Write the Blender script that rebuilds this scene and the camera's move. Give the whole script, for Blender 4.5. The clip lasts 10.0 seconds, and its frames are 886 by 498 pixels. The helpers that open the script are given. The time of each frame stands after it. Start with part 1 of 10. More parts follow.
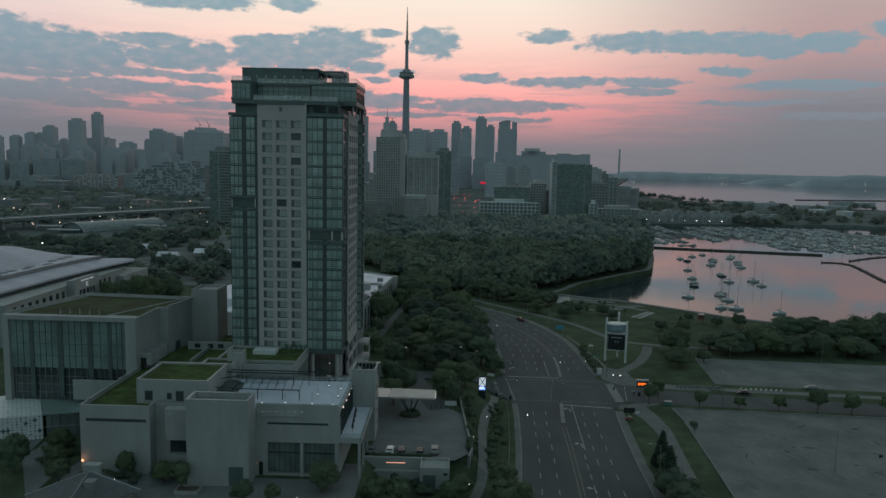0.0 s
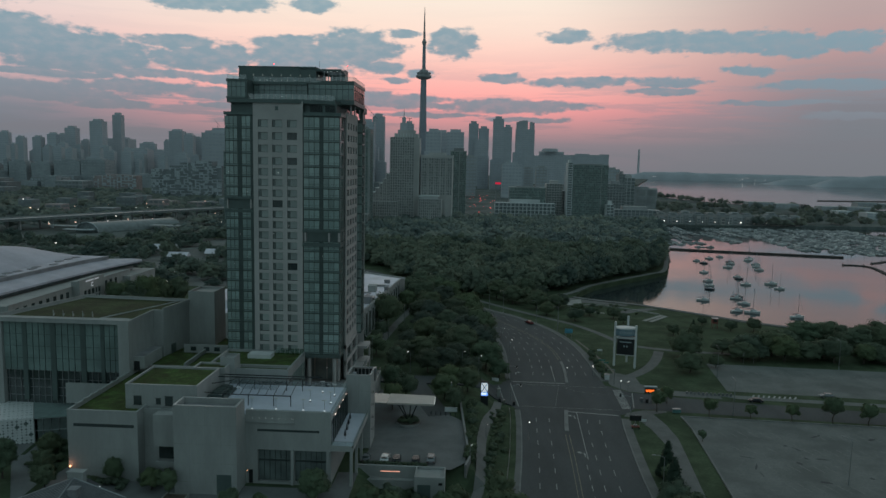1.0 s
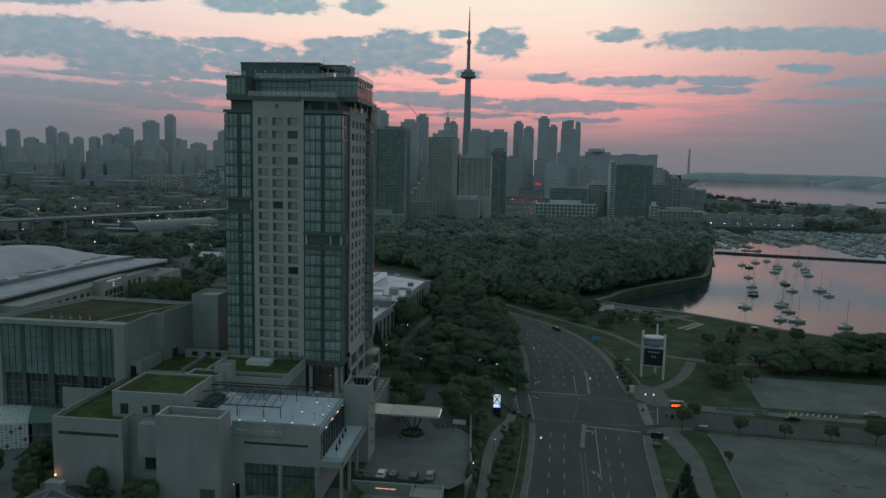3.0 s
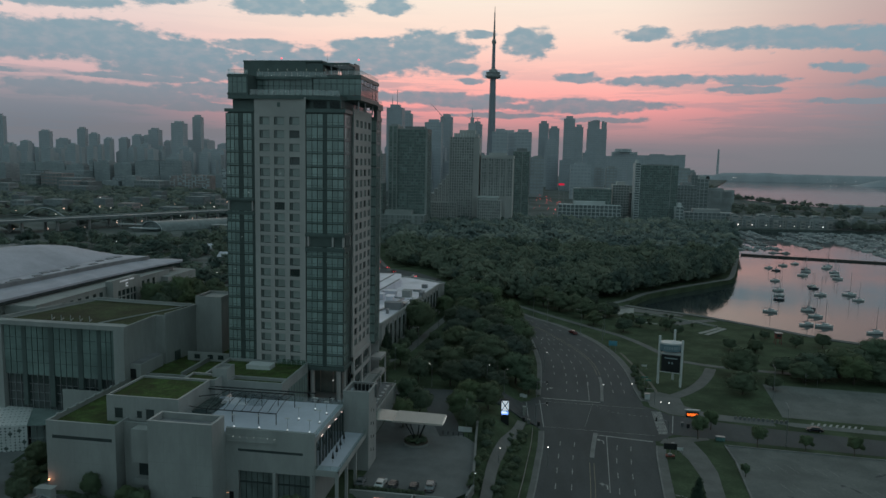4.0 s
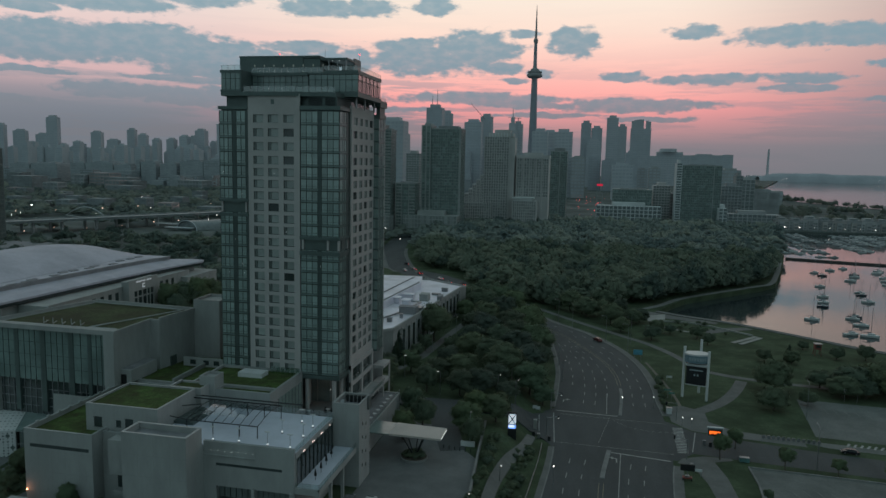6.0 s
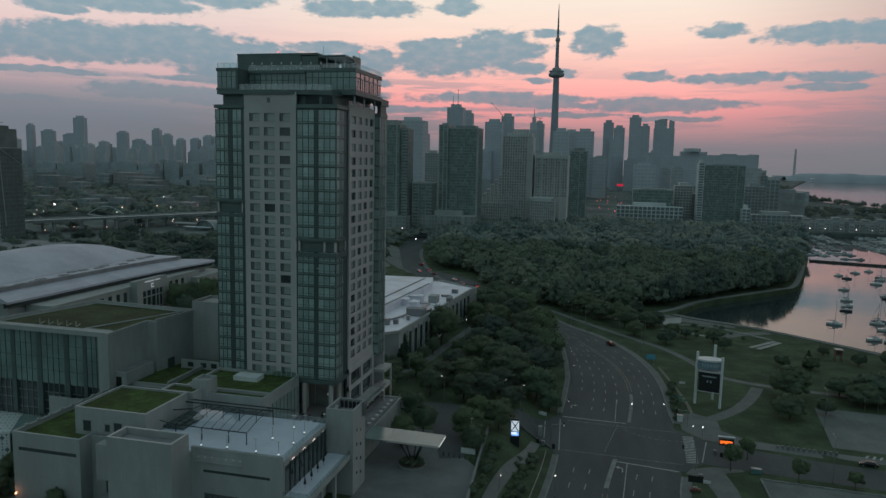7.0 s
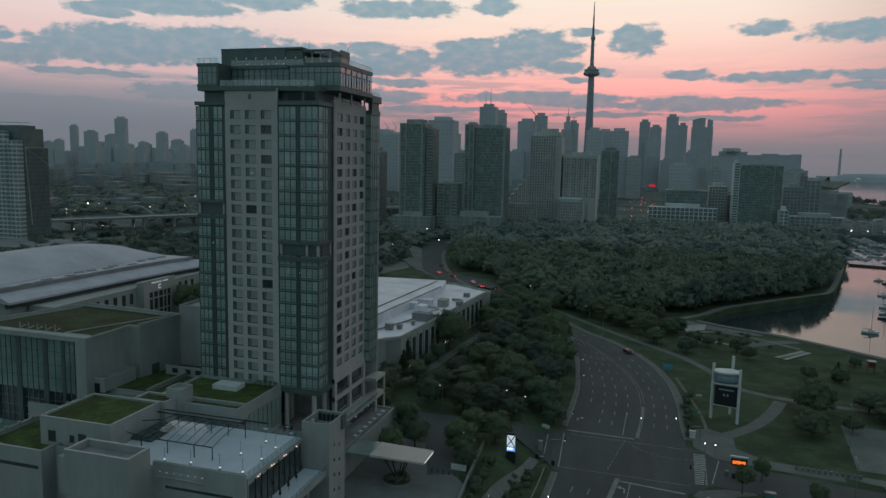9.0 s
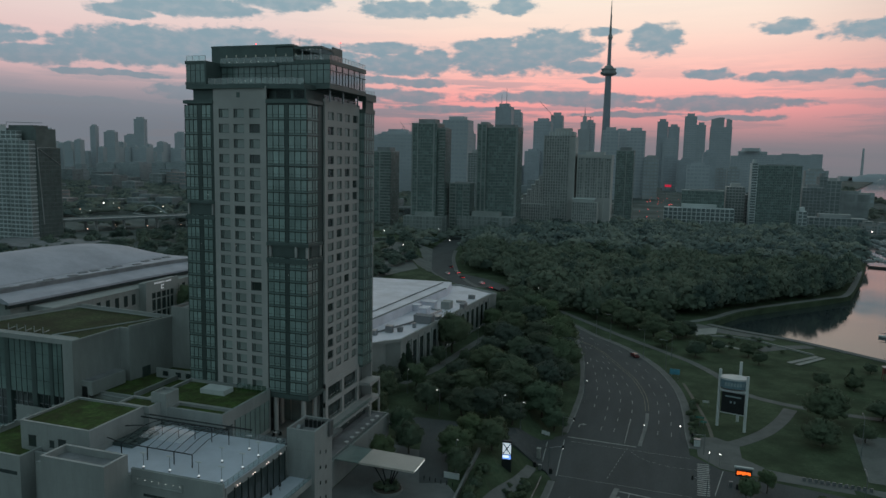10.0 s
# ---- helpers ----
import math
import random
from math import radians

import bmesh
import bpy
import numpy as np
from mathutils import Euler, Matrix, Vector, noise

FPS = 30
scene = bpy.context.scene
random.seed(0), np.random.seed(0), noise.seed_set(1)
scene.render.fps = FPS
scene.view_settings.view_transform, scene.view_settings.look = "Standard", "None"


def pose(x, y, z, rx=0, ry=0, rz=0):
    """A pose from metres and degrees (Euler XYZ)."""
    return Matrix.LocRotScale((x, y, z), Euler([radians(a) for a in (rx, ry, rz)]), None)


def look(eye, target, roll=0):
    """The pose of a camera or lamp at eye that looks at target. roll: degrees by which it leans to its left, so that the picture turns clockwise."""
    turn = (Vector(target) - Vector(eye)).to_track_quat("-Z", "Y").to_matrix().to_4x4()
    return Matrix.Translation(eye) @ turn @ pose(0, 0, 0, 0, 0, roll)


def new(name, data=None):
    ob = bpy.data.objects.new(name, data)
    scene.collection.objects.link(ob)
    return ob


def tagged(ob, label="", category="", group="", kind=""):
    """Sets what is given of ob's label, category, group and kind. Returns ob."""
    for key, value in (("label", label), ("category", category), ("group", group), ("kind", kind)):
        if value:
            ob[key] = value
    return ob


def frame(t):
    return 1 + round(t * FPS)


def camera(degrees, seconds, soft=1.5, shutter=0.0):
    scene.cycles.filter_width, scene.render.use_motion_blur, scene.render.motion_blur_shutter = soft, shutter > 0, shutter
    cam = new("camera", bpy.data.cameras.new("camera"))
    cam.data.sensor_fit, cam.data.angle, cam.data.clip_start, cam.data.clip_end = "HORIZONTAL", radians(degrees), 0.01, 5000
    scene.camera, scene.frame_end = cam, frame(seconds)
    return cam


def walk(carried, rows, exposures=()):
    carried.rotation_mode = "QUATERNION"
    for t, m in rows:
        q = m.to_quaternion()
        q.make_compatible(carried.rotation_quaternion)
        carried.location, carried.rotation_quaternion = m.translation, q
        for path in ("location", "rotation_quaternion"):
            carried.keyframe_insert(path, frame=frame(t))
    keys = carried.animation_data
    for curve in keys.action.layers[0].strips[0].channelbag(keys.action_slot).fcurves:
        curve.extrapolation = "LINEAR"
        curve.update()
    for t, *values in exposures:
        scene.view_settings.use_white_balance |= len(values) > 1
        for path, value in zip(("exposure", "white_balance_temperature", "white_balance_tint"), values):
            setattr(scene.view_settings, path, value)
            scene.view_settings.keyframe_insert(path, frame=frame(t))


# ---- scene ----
cam = camera(63.3, 10.0)
PATH = [
    (0, (1.03, 2.665, 76.100), (0.995, 4.651, 75.862), 1.2),
    (0.5, (3.355, 5.379, 76.116), (3.296, 7.364, 75.879), 1.2),
    (1, (6.048, 8.013, 76.133), (5.962, 9.997, 75.895), 1.2),
    (1.5, (8.448, 10.413, 76.149), (8.336, 12.396, 75.911), 1.2),
    (2, (10.846, 12.985, 76.166), (10.708, 14.965, 75.927), 1.2),
    (2.5, (13.291, 15.828, 76.182), (13.117, 17.806, 75.943), 1.2),
    (3, (15.805, 18.894, 76.199), (15.59, 20.868, 75.959), 1.2),
    (4.5, (22.648, 27.607, 76.248), (22.332, 29.567, 76.007), 1.2),
    (5, (24.819, 30.434, 76.265), (24.475, 32.389, 76.023), 1.2),
    (5.5, (26.932, 33.397, 76.281), (26.559, 35.347, 76.039), 1.2),
    (7, (33.378, 42.135, 76.331), (32.914, 44.065, 76.087), 1.2),
    (7.5, (35.372, 45.144, 76.347), (34.882, 47.067, 76.103), 1.2),
    (8, (37.405, 48.206, 76.364), (36.89, 50.123, 76.119), 1.2),
    (8.5, (39.479, 51.122, 76.380), (38.941, 53.033, 76.135), 1.2),
    (9, (41.369, 54.169, 76.397), (40.809, 56.073, 76.151), 1.2),
    (9.5, (43.445, 57.145, 76.413), (42.862, 59.043, 76.167), 1.2),
    (10, (45.307, 60.146, 76.430), (44.701, 62.036, 76.183), 1.2),
]
walk(cam, [(t, look(eye, target, roll)) for t, eye, target, roll in PATH])

# ---- world: a dusk sky, bright and pink where the sun has yet to rise, dim blue-grey elsewhere ----
world = bpy.data.worlds.new("dusk_sky")
scene.world = world
world.use_nodes = True


class Nodes:
    """Short-hand for building a node tree."""

    def __init__(self, tree):
        self.t = tree

    def add(self, kind, *ins, **props):
        n = self.t.nodes.new(kind)
        if "operation" in props:
            n.operation = props.pop("operation")
        if "blend_type" in props:
            n.data_type = "RGBA"
            n.blend_type = props.pop("blend_type")
        if "noise_dimensions" in props:
            n.noise_dimensions = props.pop("noise_dimensions")
        if "feature" in props:
            n.feature = props.pop("feature")
        for k, v in enumerate(ins):
            if v is not None:
                self.put(n.inputs[k], v)
        for k, v in props.items():
            self.put(n.inputs[k], v)
        return n

    def put(self, socket, v):
        if isinstance(v, bpy.types.NodeSocket):
            self.t.links.new(v, socket)
        else:
            socket.default_value = v

    def math(self, op, *ins):
        return self.add("ShaderNodeMath", *ins, operation=op).outputs[0]

    def vec(self, op, *ins):
        n = self.add("ShaderNodeVectorMath", *ins, operation=op)
        return n.outputs[1] if op in ("LENGTH", "DISTANCE", "DOT_PRODUCT") else n.outputs[0]

    def ramp(self, fac, stops, mode="LINEAR"):
        n = self.t.nodes.new("ShaderNodeValToRGB")
        n.color_ramp.interpolation = mode
        el = n.color_ramp.elements
        while len(el) < len(stops):
            el.new(0.5)
        for e, (p, c) in zip(el, stops):
            e.position, e.color = p, (*c, 1) if len(c) == 3 else c
        self.t.links.new(fac, n.inputs[0])
        return n.outputs[0]

    def mix(self, fac, a, b, blend="MIX"):
        n = self.t.nodes.new("ShaderNodeMix")
        n.data_type, n.blend_type = "RGBA", blend
        self.put(n.inputs[0], fac)
        self.put(n.inputs[6], a if isinstance(a, bpy.types.NodeSocket) else (*a, 1))
        self.put(n.inputs[7], b if isinstance(b, bpy.types.NodeSocket) else (*b, 1))
        return n.outputs[2]

    def smooth(self, v, lo, hi, a=0.0, b=1.0):
        n = self.t.nodes.new("ShaderNodeMapRange")
        n.interpolation_type = "SMOOTHSTEP"
        for k, s in enumerate((v, lo, hi, a, b)):
            self.put(n.inputs[k], s)
        return n.outputs[0]


# clouds: azimuth from +y towards +x, elevation, half width, half height, in degrees
CLOUDS = (
    (-29.1, 7.1, 5.0, 1.4), (-30.3, 7.9, 2.7, 0.6), (-22.6, 8.3, 3.4, 0.5), (-20.9, 7.2, 4.1, 0.9), (-18.7, 7.5, 1.6, 0.9), (-13.6, 7.7, 4.3, 1.2),
    (-14.8, 8.7, 2.9, 0.6), (-9.4, 8.5, 3.4, 1.4), (-7.6, 7.2, 1.8, 0.5), (-2.0, 9.2, 2.0, 1.1), (-5.9, 9.7, 1.1, 0.3), (-17.7, 11.4, 2.2, 0.7),
    (-21.6, 11.3, 2.9, 0.7), (-12.7, 11.7, 1.6, 0.6), (6.7, 9.7, 1.9, 0.5), (13.1, 9.2, 3.6, 0.7), (17.9, 9.0, 5.0, 0.8), (22.9, 8.6, 2.3, 0.9),
)
CLOUDS_B = (
    (26.4, 8.7, 2.2, 0.7), (1.8, 6.6, 1.7, 0.4), (8.2, 6.4, 4.1, 0.4), (14.5, 6.3, 2.3, 0.4), (14.1, 5.6, 2.7, 0.3), (20.0, 7.0, 1.8, 0.4),
    (25.6, 5.9, 5.0, 0.4), (-30.4, 4.3, 4.1, 0.6), (-25.5, 5.0, 4.1, 0.5), (-20.9, 4.9, 3.2, 0.5), (-19.7, 5.9, 2.3, 0.3), (-27.0, 3.7, 2.7, 0.3),
    (2.6, 4.5, 6.3, 0.5), (-5.0, 4.5, 2.7, 0.3), (3.9, 3.5, 3.6, 0.2), (21.7, 4.7, 4.1, 0.2), (27.1, 3.8, 3.6, 0.3),
)
CLOUDS_C = (
    (-47.1, 6.5, 3.4, 0.6), (-41.1, 7.3, 5.0, 1.0), (-46.2, 3.6, 5.0, 0.3), (-41.5, 9.9, 2.0, 0.5), (-36.8, 10.6, 4.5, 0.7),
    (-30.5, 11.4, 3.5, 0.6), (-35.0, 4.6, 4.0, 0.5), (-24.0, 6.0, 4.5, 0.3), (-17.5, 4.0, 4.5, 0.25), (-52.0, 7.5, 4.5, 0.9), (-40.0, 14.0, 9.0, 1.3), (-10.0, 15.5, 12.0, 1.5), (15.0, 14.5, 6.0, 1.0), (34.0, 9.5, 5.0, 0.8), (38.0, 6.0, 6.0, 0.6),
    (-36.0, 7.8, 4.6, 1.1), (-33.0, 8.2, 4.0, 1.0), (-40.5, 8.0, 3.6, 0.9), (-31.0, 5.6, 3.6, 0.25), (-33.0, 4.4, 5.0, 0.2), (-42.0, 5.6, 3.4, 0.22), (-9.0, 4.9, 6.6, 0.5), (-4.0, 3.7, 4.6, 0.22), (-4.6, 6.9, 1.3, 0.35), (-6.4, 6.3, 1.0, 0.25),
)


def build_sky():
    n = Nodes(world.node_tree)
    world.node_tree.nodes.clear()
    way = n.add("ShaderNodeTexCoord").outputs["Generated"]
    xyz = n.add("ShaderNodeSeparateXYZ", way).outputs
    az = n.math("MULTIPLY", n.math("ARCTAN2", xyz[0], xyz[1]), 57.29578)
    el = n.math("MULTIPLY", n.math("ARCSINE", xyz[2]), 57.29578)
    flat = n.add("ShaderNodeCombineXYZ", az, el).outputs[0]
    # the glow: by elevation in the dawn's direction, by elevation away from it
    up = n.smooth(el, -1.0, 90.0)
    lin = n.math("DIVIDE", n.math("ADD", el, 2.0), 92.0)
    dawn = n.ramp(lin, [(0.0, (0.17, 0.175, 0.2)), (0.038, (0.25, 0.215, 0.24)), (0.049, (0.46, 0.265, 0.28)), (0.06, (0.72, 0.315, 0.32)), (0.067, (0.9, 0.35, 0.345)), (0.076, (1.0, 0.415, 0.387)), (0.098, (1.0, 0.55, 0.485)),
                        (0.13, (1.0, 0.76, 0.645)), (0.16, (0.96, 0.85, 0.73)), (0.24, (0.66, 0.61, 0.56)), (0.42, (0.25, 0.322, 0.345)), (1.0, (0.182, 0.287, 0.312))])
    side = n.ramp(lin, [(0.0, (0.17, 0.18, 0.2)), (0.055, (0.2, 0.213, 0.24)), (0.072, (0.225, 0.225, 0.255)), (0.09, (0.335, 0.265, 0.285)), (0.112, (0.49, 0.325, 0.325)), (0.16, (0.5, 0.405, 0.39)),
                        (0.24, (0.55, 0.52, 0.5)), (0.42, (0.25, 0.322, 0.345)), (1.0, (0.182, 0.287, 0.312))])
    left = n.ramp(lin, [(0.0, (0.15, 0.18, 0.21)), (0.045, (0.185, 0.205, 0.24)), (0.058, (0.215, 0.235, 0.275)), (0.07, (0.34, 0.3, 0.335)), (0.086, (0.66, 0.45, 0.46)), (0.1, (0.78, 0.53, 0.52)), (0.16, (0.86, 0.78, 0.73)),
                        (0.24, (0.55, 0.54, 0.53)), (0.42, (0.25, 0.322, 0.345)), (1.0, (0.182, 0.287, 0.312))])
    west = n.ramp(lin, [(0.0, (0.195, 0.272, 0.292)), (0.2, (0.232, 0.342, 0.368)), (0.5, (0.205, 0.317, 0.342)), (1.0, (0.182, 0.287, 0.312))])
    off = n.math("ABSOLUTE", n.math("SUBTRACT", az, 0.5))
    sky = n.mix(n.smooth(az, 3.0, 27.0), dawn, side)
    sky = n.mix(n.smooth(az, -13.0, -36.0), sky, left)
    sky = n.mix(n.smooth(off, 45.0, 110.0), sky, west)
    # clouds, with ragged edges
    wide = n.vec("MULTIPLY", flat, (0.5, 1.3, 1.0))
    big = n.add("ShaderNodeTexNoise", wide, Scale=0.55, Detail=5.0, Roughness=0.6)
    warp = n.vec("MULTIPLY", n.vec("SUBTRACT", big.outputs["Color"], (0.5, 0.5, 0.5)), (2.4, 0.85, 0.0))
    fine = n.add("ShaderNodeTexNoise", n.vec("MULTIPLY", flat, (0.75, 1.5, 1.0)), Scale=1.25, Detail=6.0, Roughness=0.52)
    pos = n.vec("ADD", flat, warp)
    near = None
    for a, e, ra, re in (*CLOUDS, *CLOUDS_B, *CLOUDS_C):
        d = n.vec("LENGTH", n.vec("MULTIPLY", n.vec("SUBTRACT", pos, (a, e, 0)), (1 / ra, 1 / re, 0)))
        near = d if near is None else n.math("MINIMUM", near, d)
    edge = n.math("ADD", near, n.math("MULTIPLY", n.math("SUBTRACT", fine.outputs["Fac"], 0.5), 1.35))
    edge = n.math("SUBTRACT", edge, n.smooth(az, -20.0, -32.0, 0.0, 0.14))
    cover = n.smooth(edge, 1.22, 0.78)
    # thin streaks and haze between them
    streak = n.add("ShaderNodeTexNoise", n.vec("MULTIPLY", flat, (0.085, 0.95, 1.0)), Scale=1.0, Detail=6.0, Roughness=0.62)
    veil = n.math("MULTIPLY", n.smooth(streak.outputs["Fac"], 0.47, 0.57), n.smooth(el, 9.0, 3.8, 0.05, 0.85))
    veil = n.math("MULTIPLY", veil, n.smooth(az, -2.0, -16.0, 0.5, 1.0))
    cloud = n.ramp(lin, [(0.0, (0.17, 0.185, 0.205)), (0.045, (0.2, 0.2, 0.225)), (0.07, (0.23, 0.265, 0.31)), (0.1, (0.218, 0.322, 0.385)), (0.16, (0.265, 0.395, 0.455)), (0.35, (0.2, 0.29, 0.3)), (1.0, (0.182, 0.287, 0.312))])
    shade = n.mix(n.smooth(fine.outputs["Fac"], 0.35, 0.75), cloud, n.mix(0.14, cloud, sky))
    sky = n.mix(n.math("MULTIPLY", veil, n.smooth(off, 60.0, 30.0)), sky, n.mix(0.12, cloud, sky))
    sky = n.mix(n.math("MULTIPLY", cover, 0.96), sky, shade)
    bg = n.add("ShaderNodeBackground", sky, 1.0)
    out = n.t.nodes.new("ShaderNodeOutputWorld")
    n.t.links.new(bg.outputs[0], out.inputs[0])


build_sky()


# ---- materials ----
def material(name, colour, rough=0.7, metal=0.0, vary=0.25, scale=0.5, fine=6.0, bump=0.0, random=0.0, stain=None, spec=0.4, stretch=(1, 1, 1)):
    """A surface with broad stains and a fine grain, in metres; random: how far objects of one mesh differ."""
    m = bpy.data.materials.new(name)
    m.use_nodes = True
    n = Nodes(m.node_tree)
    bsdf = m.node_tree.nodes["Principled BSDF"]
    place = n.add("ShaderNodeNewGeometry").outputs["Position"]
    place = n.vec("MULTIPLY", place, stretch)
    broad = n.add("ShaderNodeTexNoise", place, Scale=scale, Detail=4.0, Roughness=0.6).outputs["Fac"]
    grain = n.add("ShaderNodeTexNoise", place, Scale=fine, Detail=3.0, Roughness=0.7).outputs["Fac"]
    dark = tuple(c * (1 - vary) for c in colour) if stain is None else stain
    light = tuple(min(1.0, c * (1 + vary)) for c in colour)
    col = n.mix(n.smooth(broad, 0.3, 0.7), dark, light)
    col = n.mix(n.smooth(grain, 0.25, 0.75, 0.0, min(1.0, vary * 1.6)), col, tuple(c * 0.72 for c in colour))
    if random:
        r = n.add("ShaderNodeObjectInfo").outputs["Random"]
        col = n.mix(n.math("MULTIPLY", r, random), col, tuple(c * 0.25 for c in colour))
    n.put(bsdf.inputs["Base Color"], col)
    n.put(bsdf.inputs["Roughness"], n.smooth(grain, 0.2, 0.8, max(0.02, rough - 0.08), min(1.0, rough + 0.08)))
    bsdf.inputs["Metallic"].default_value = metal
    bsdf.inputs["Specular IOR Level"].default_value = spec
    if bump:
        b = n.add("ShaderNodeBump", Strength=0.5, Distance=bump, Height=grain)
        n.put(bsdf.inputs["Normal"], b.outputs[0])
    return m


def glowing(name, colour, strength):
    m = bpy.data.materials.new(name)
    m.use_nodes = True
    b = m.node_tree.nodes["Principled BSDF"]
    b.inputs["Base Color"].default_value = (*colour, 1)
    b.inputs["Emission Color"].default_value = (*colour, 1)
    b.inputs["Emission Strength"].default_value = strength
    return m


def leafy(name, colour, random=0.35):
    m = bpy.data.materials.new(name)
    m.use_nodes = True
    n = Nodes(m.node_tree)
    b = m.node_tree.nodes["Principled BSDF"]
    isle = n.add("ShaderNodeNewGeometry").outputs["Random Per Island"]
    obj = n.add("ShaderNodeObjectInfo").outputs["Random"]
    col = n.mix(isle, tuple(c * 0.9 for c in colour), tuple(c * 1.13 for c in colour))
    col = n.mix(n.math("MULTIPLY", obj, random), col, (colour[0] * 1.5, colour[1] * 1.25, colour[2] * 0.7))
    kind = n.add("ShaderNodeAttribute")
    kind.attribute_name = "tint"
    col = n.mix(n.smooth(kind.outputs["Fac"], 0.2, 1.0, 0.0, 0.5), col, (colour[0] * 1.75, colour[1] * 1.5, colour[2] * 1.2))
    col = n.mix(n.smooth(kind.outputs["Fac"], -0.2, -1.0, 0.0, 0.6), col, (colour[0] * 0.42, colour[1] * 0.52, colour[2] * 0.55))
    n.put(b.inputs["Base Color"], col)
    b.inputs["Roughness"].default_value = 0.75
    b.inputs["Specular IOR Level"].default_value = 0.15
    thin = n.add("ShaderNodeBsdfTranslucent", col)
    out = m.node_tree.nodes["Material Output"]
    both = n.add("ShaderNodeMixShader", 0.36, b.outputs[0], thin.outputs[0])
    n.t.links.new(both.outputs[0], out.inputs[0])
    return m


def clear_glass(name, tint, gloss=0.22):
    m = bpy.data.materials.new(name)
    m.use_nodes = True
    n = Nodes(m.node_tree)
    m.node_tree.nodes.clear()
    a = n.add("ShaderNodeBsdfTransparent", (*tint, 1))
    b = n.add("ShaderNodeBsdfGlossy", Roughness=0.05)
    s = n.add("ShaderNodeMixShader", gloss, a.outputs[0], b.outputs[0])
    o = n.t.nodes.new("ShaderNodeOutputMaterial")
    n.t.links.new(s.outputs[0], o.inputs[0])
    return m


GRASS = material("grass", (0.066, 0.09, 0.053), 0.95, vary=0.4, scale=0.11, fine=1.2, bump=0.05, spec=0.1)
SEDUM = material("sedum_roof", (0.066, 0.104, 0.034), 0.95, vary=0.5, scale=0.3, fine=1.3, bump=0.2, spec=0.1, stain=(0.055, 0.045, 0.026))
SEDUM_DRY = material("dry_sedum_roof", (0.06, 0.077, 0.038), 0.95, vary=0.6, scale=0.16, fine=1.3, bump=0.18, spec=0.1, stain=(0.062, 0.05, 0.037))
ASPHALT = material("asphalt", (0.066, 0.071, 0.073), 0.85, vary=0.16, scale=0.12, fine=3.0, bump=0.01, stretch=(1, 0.25, 1))
OLD_ASPHALT = material("worn_car_park_asphalt", (0.145, 0.152, 0.145), 0.9, vary=0.32, scale=0.09, fine=1.4, bump=0.01, stain=(0.11, 0.118, 0.113))
PAVING = material("driveway_paving", (0.15, 0.155, 0.155), 0.85, vary=0.14, scale=0.2, fine=2.5, bump=0.01)
CONCRETE = material("pale_concrete", (0.3, 0.3, 0.28), 0.85, vary=0.14, scale=0.25, fine=3.0, bump=0.01)
WALKWAY = material("worn_grey_path", (0.14, 0.142, 0.136), 0.9, vary=0.16, scale=0.2, fine=2.5, bump=0.01)
KERB = material("kerb_concrete", (0.2, 0.2, 0.195), 0.85, vary=0.18, scale=0.4, fine=4.0)
DIRT = material("trodden_path", (0.16, 0.145, 0.12), 0.95, vary=0.2, scale=0.3, fine=2.0)
PAINT = material("road_paint", (0.34, 0.34, 0.33), 0.7, vary=0.25, scale=0.6, fine=3.0)
YELLOW = material("yellow_road_paint", (0.24, 0.21, 0.15), 0.7, vary=0.25, scale=0.6, fine=3.0)
STUCCO = material("white_precast", (0.312, 0.318, 0.31), 0.8, vary=0.1, scale=0.22, fine=1.5, bump=0.005, stretch=(1, 1, 0.35))
JOINT = material("panel_joint", (0.26, 0.26, 0.25), 0.9, vary=0.1, scale=0.3)
TOWER_WALL = material("tower_precast", (0.405, 0.385, 0.375), 0.8, vary=0.07, scale=0.12, fine=1.2, bump=0.005)
COPING = material("parapet_coping", (0.36, 0.37, 0.37), 0.5, 0.3, vary=0.08, scale=0.4)
ROOF_WHITE = material("white_roof_membrane", (0.7, 0.68, 0.75), 0.5, vary=0.08, scale=0.1, fine=0.9, stain=(0.57, 0.55, 0.6))
DECK_WHITE = material("white_terrace_deck", (0.54, 0.57, 0.65), 0.45, vary=0.06, scale=0.2, fine=1.2, stain=(0.5, 0.53, 0.6))
ROOF_GREY = material("grey_roof", (0.22, 0.22, 0.23), 0.8, vary=0.2, scale=0.2, fine=1.5)
DARK_PANEL = material("dark_metal_panel", (0.105, 0.137, 0.132), 0.45, 0.4, vary=0.1, scale=0.3)
SPANDREL = material("green_grey_spandrel", (0.1, 0.134, 0.128), 0.4, 0.2, vary=0.1, scale=0.3)
FRAME = material("window_frame", (0.062, 0.075, 0.072), 0.45, 0.5, vary=0.1, scale=0.5)
GLASS_TEAL = material("curtained_glass", (0.3, 0.385, 0.365), 0.07, 0.0, vary=0.16, scale=0.14, fine=0.8, random=0.4, spec=0.7)
GLASS_CURTAIN = material("window_with_drawn_curtain", (0.33, 0.365, 0.35), 0.12, 0.0, vary=0.12, scale=0.2, fine=1.0, random=0.3, spec=0.6)
GLASS_VENT = material("opening_vent_glass", (0.15, 0.175, 0.17), 0.12, vary=0.15, scale=0.3, random=0.25, spec=0.5)
BAY_SOLID = material("dark_bay_strip", (0.066, 0.09, 0.086), 0.35, 0.2, vary=0.12, scale=0.3)
BAY_BAND = material("back_painted_bay_glass", (0.17, 0.222, 0.213), 0.15, vary=0.12, scale=0.3, spec=0.6)
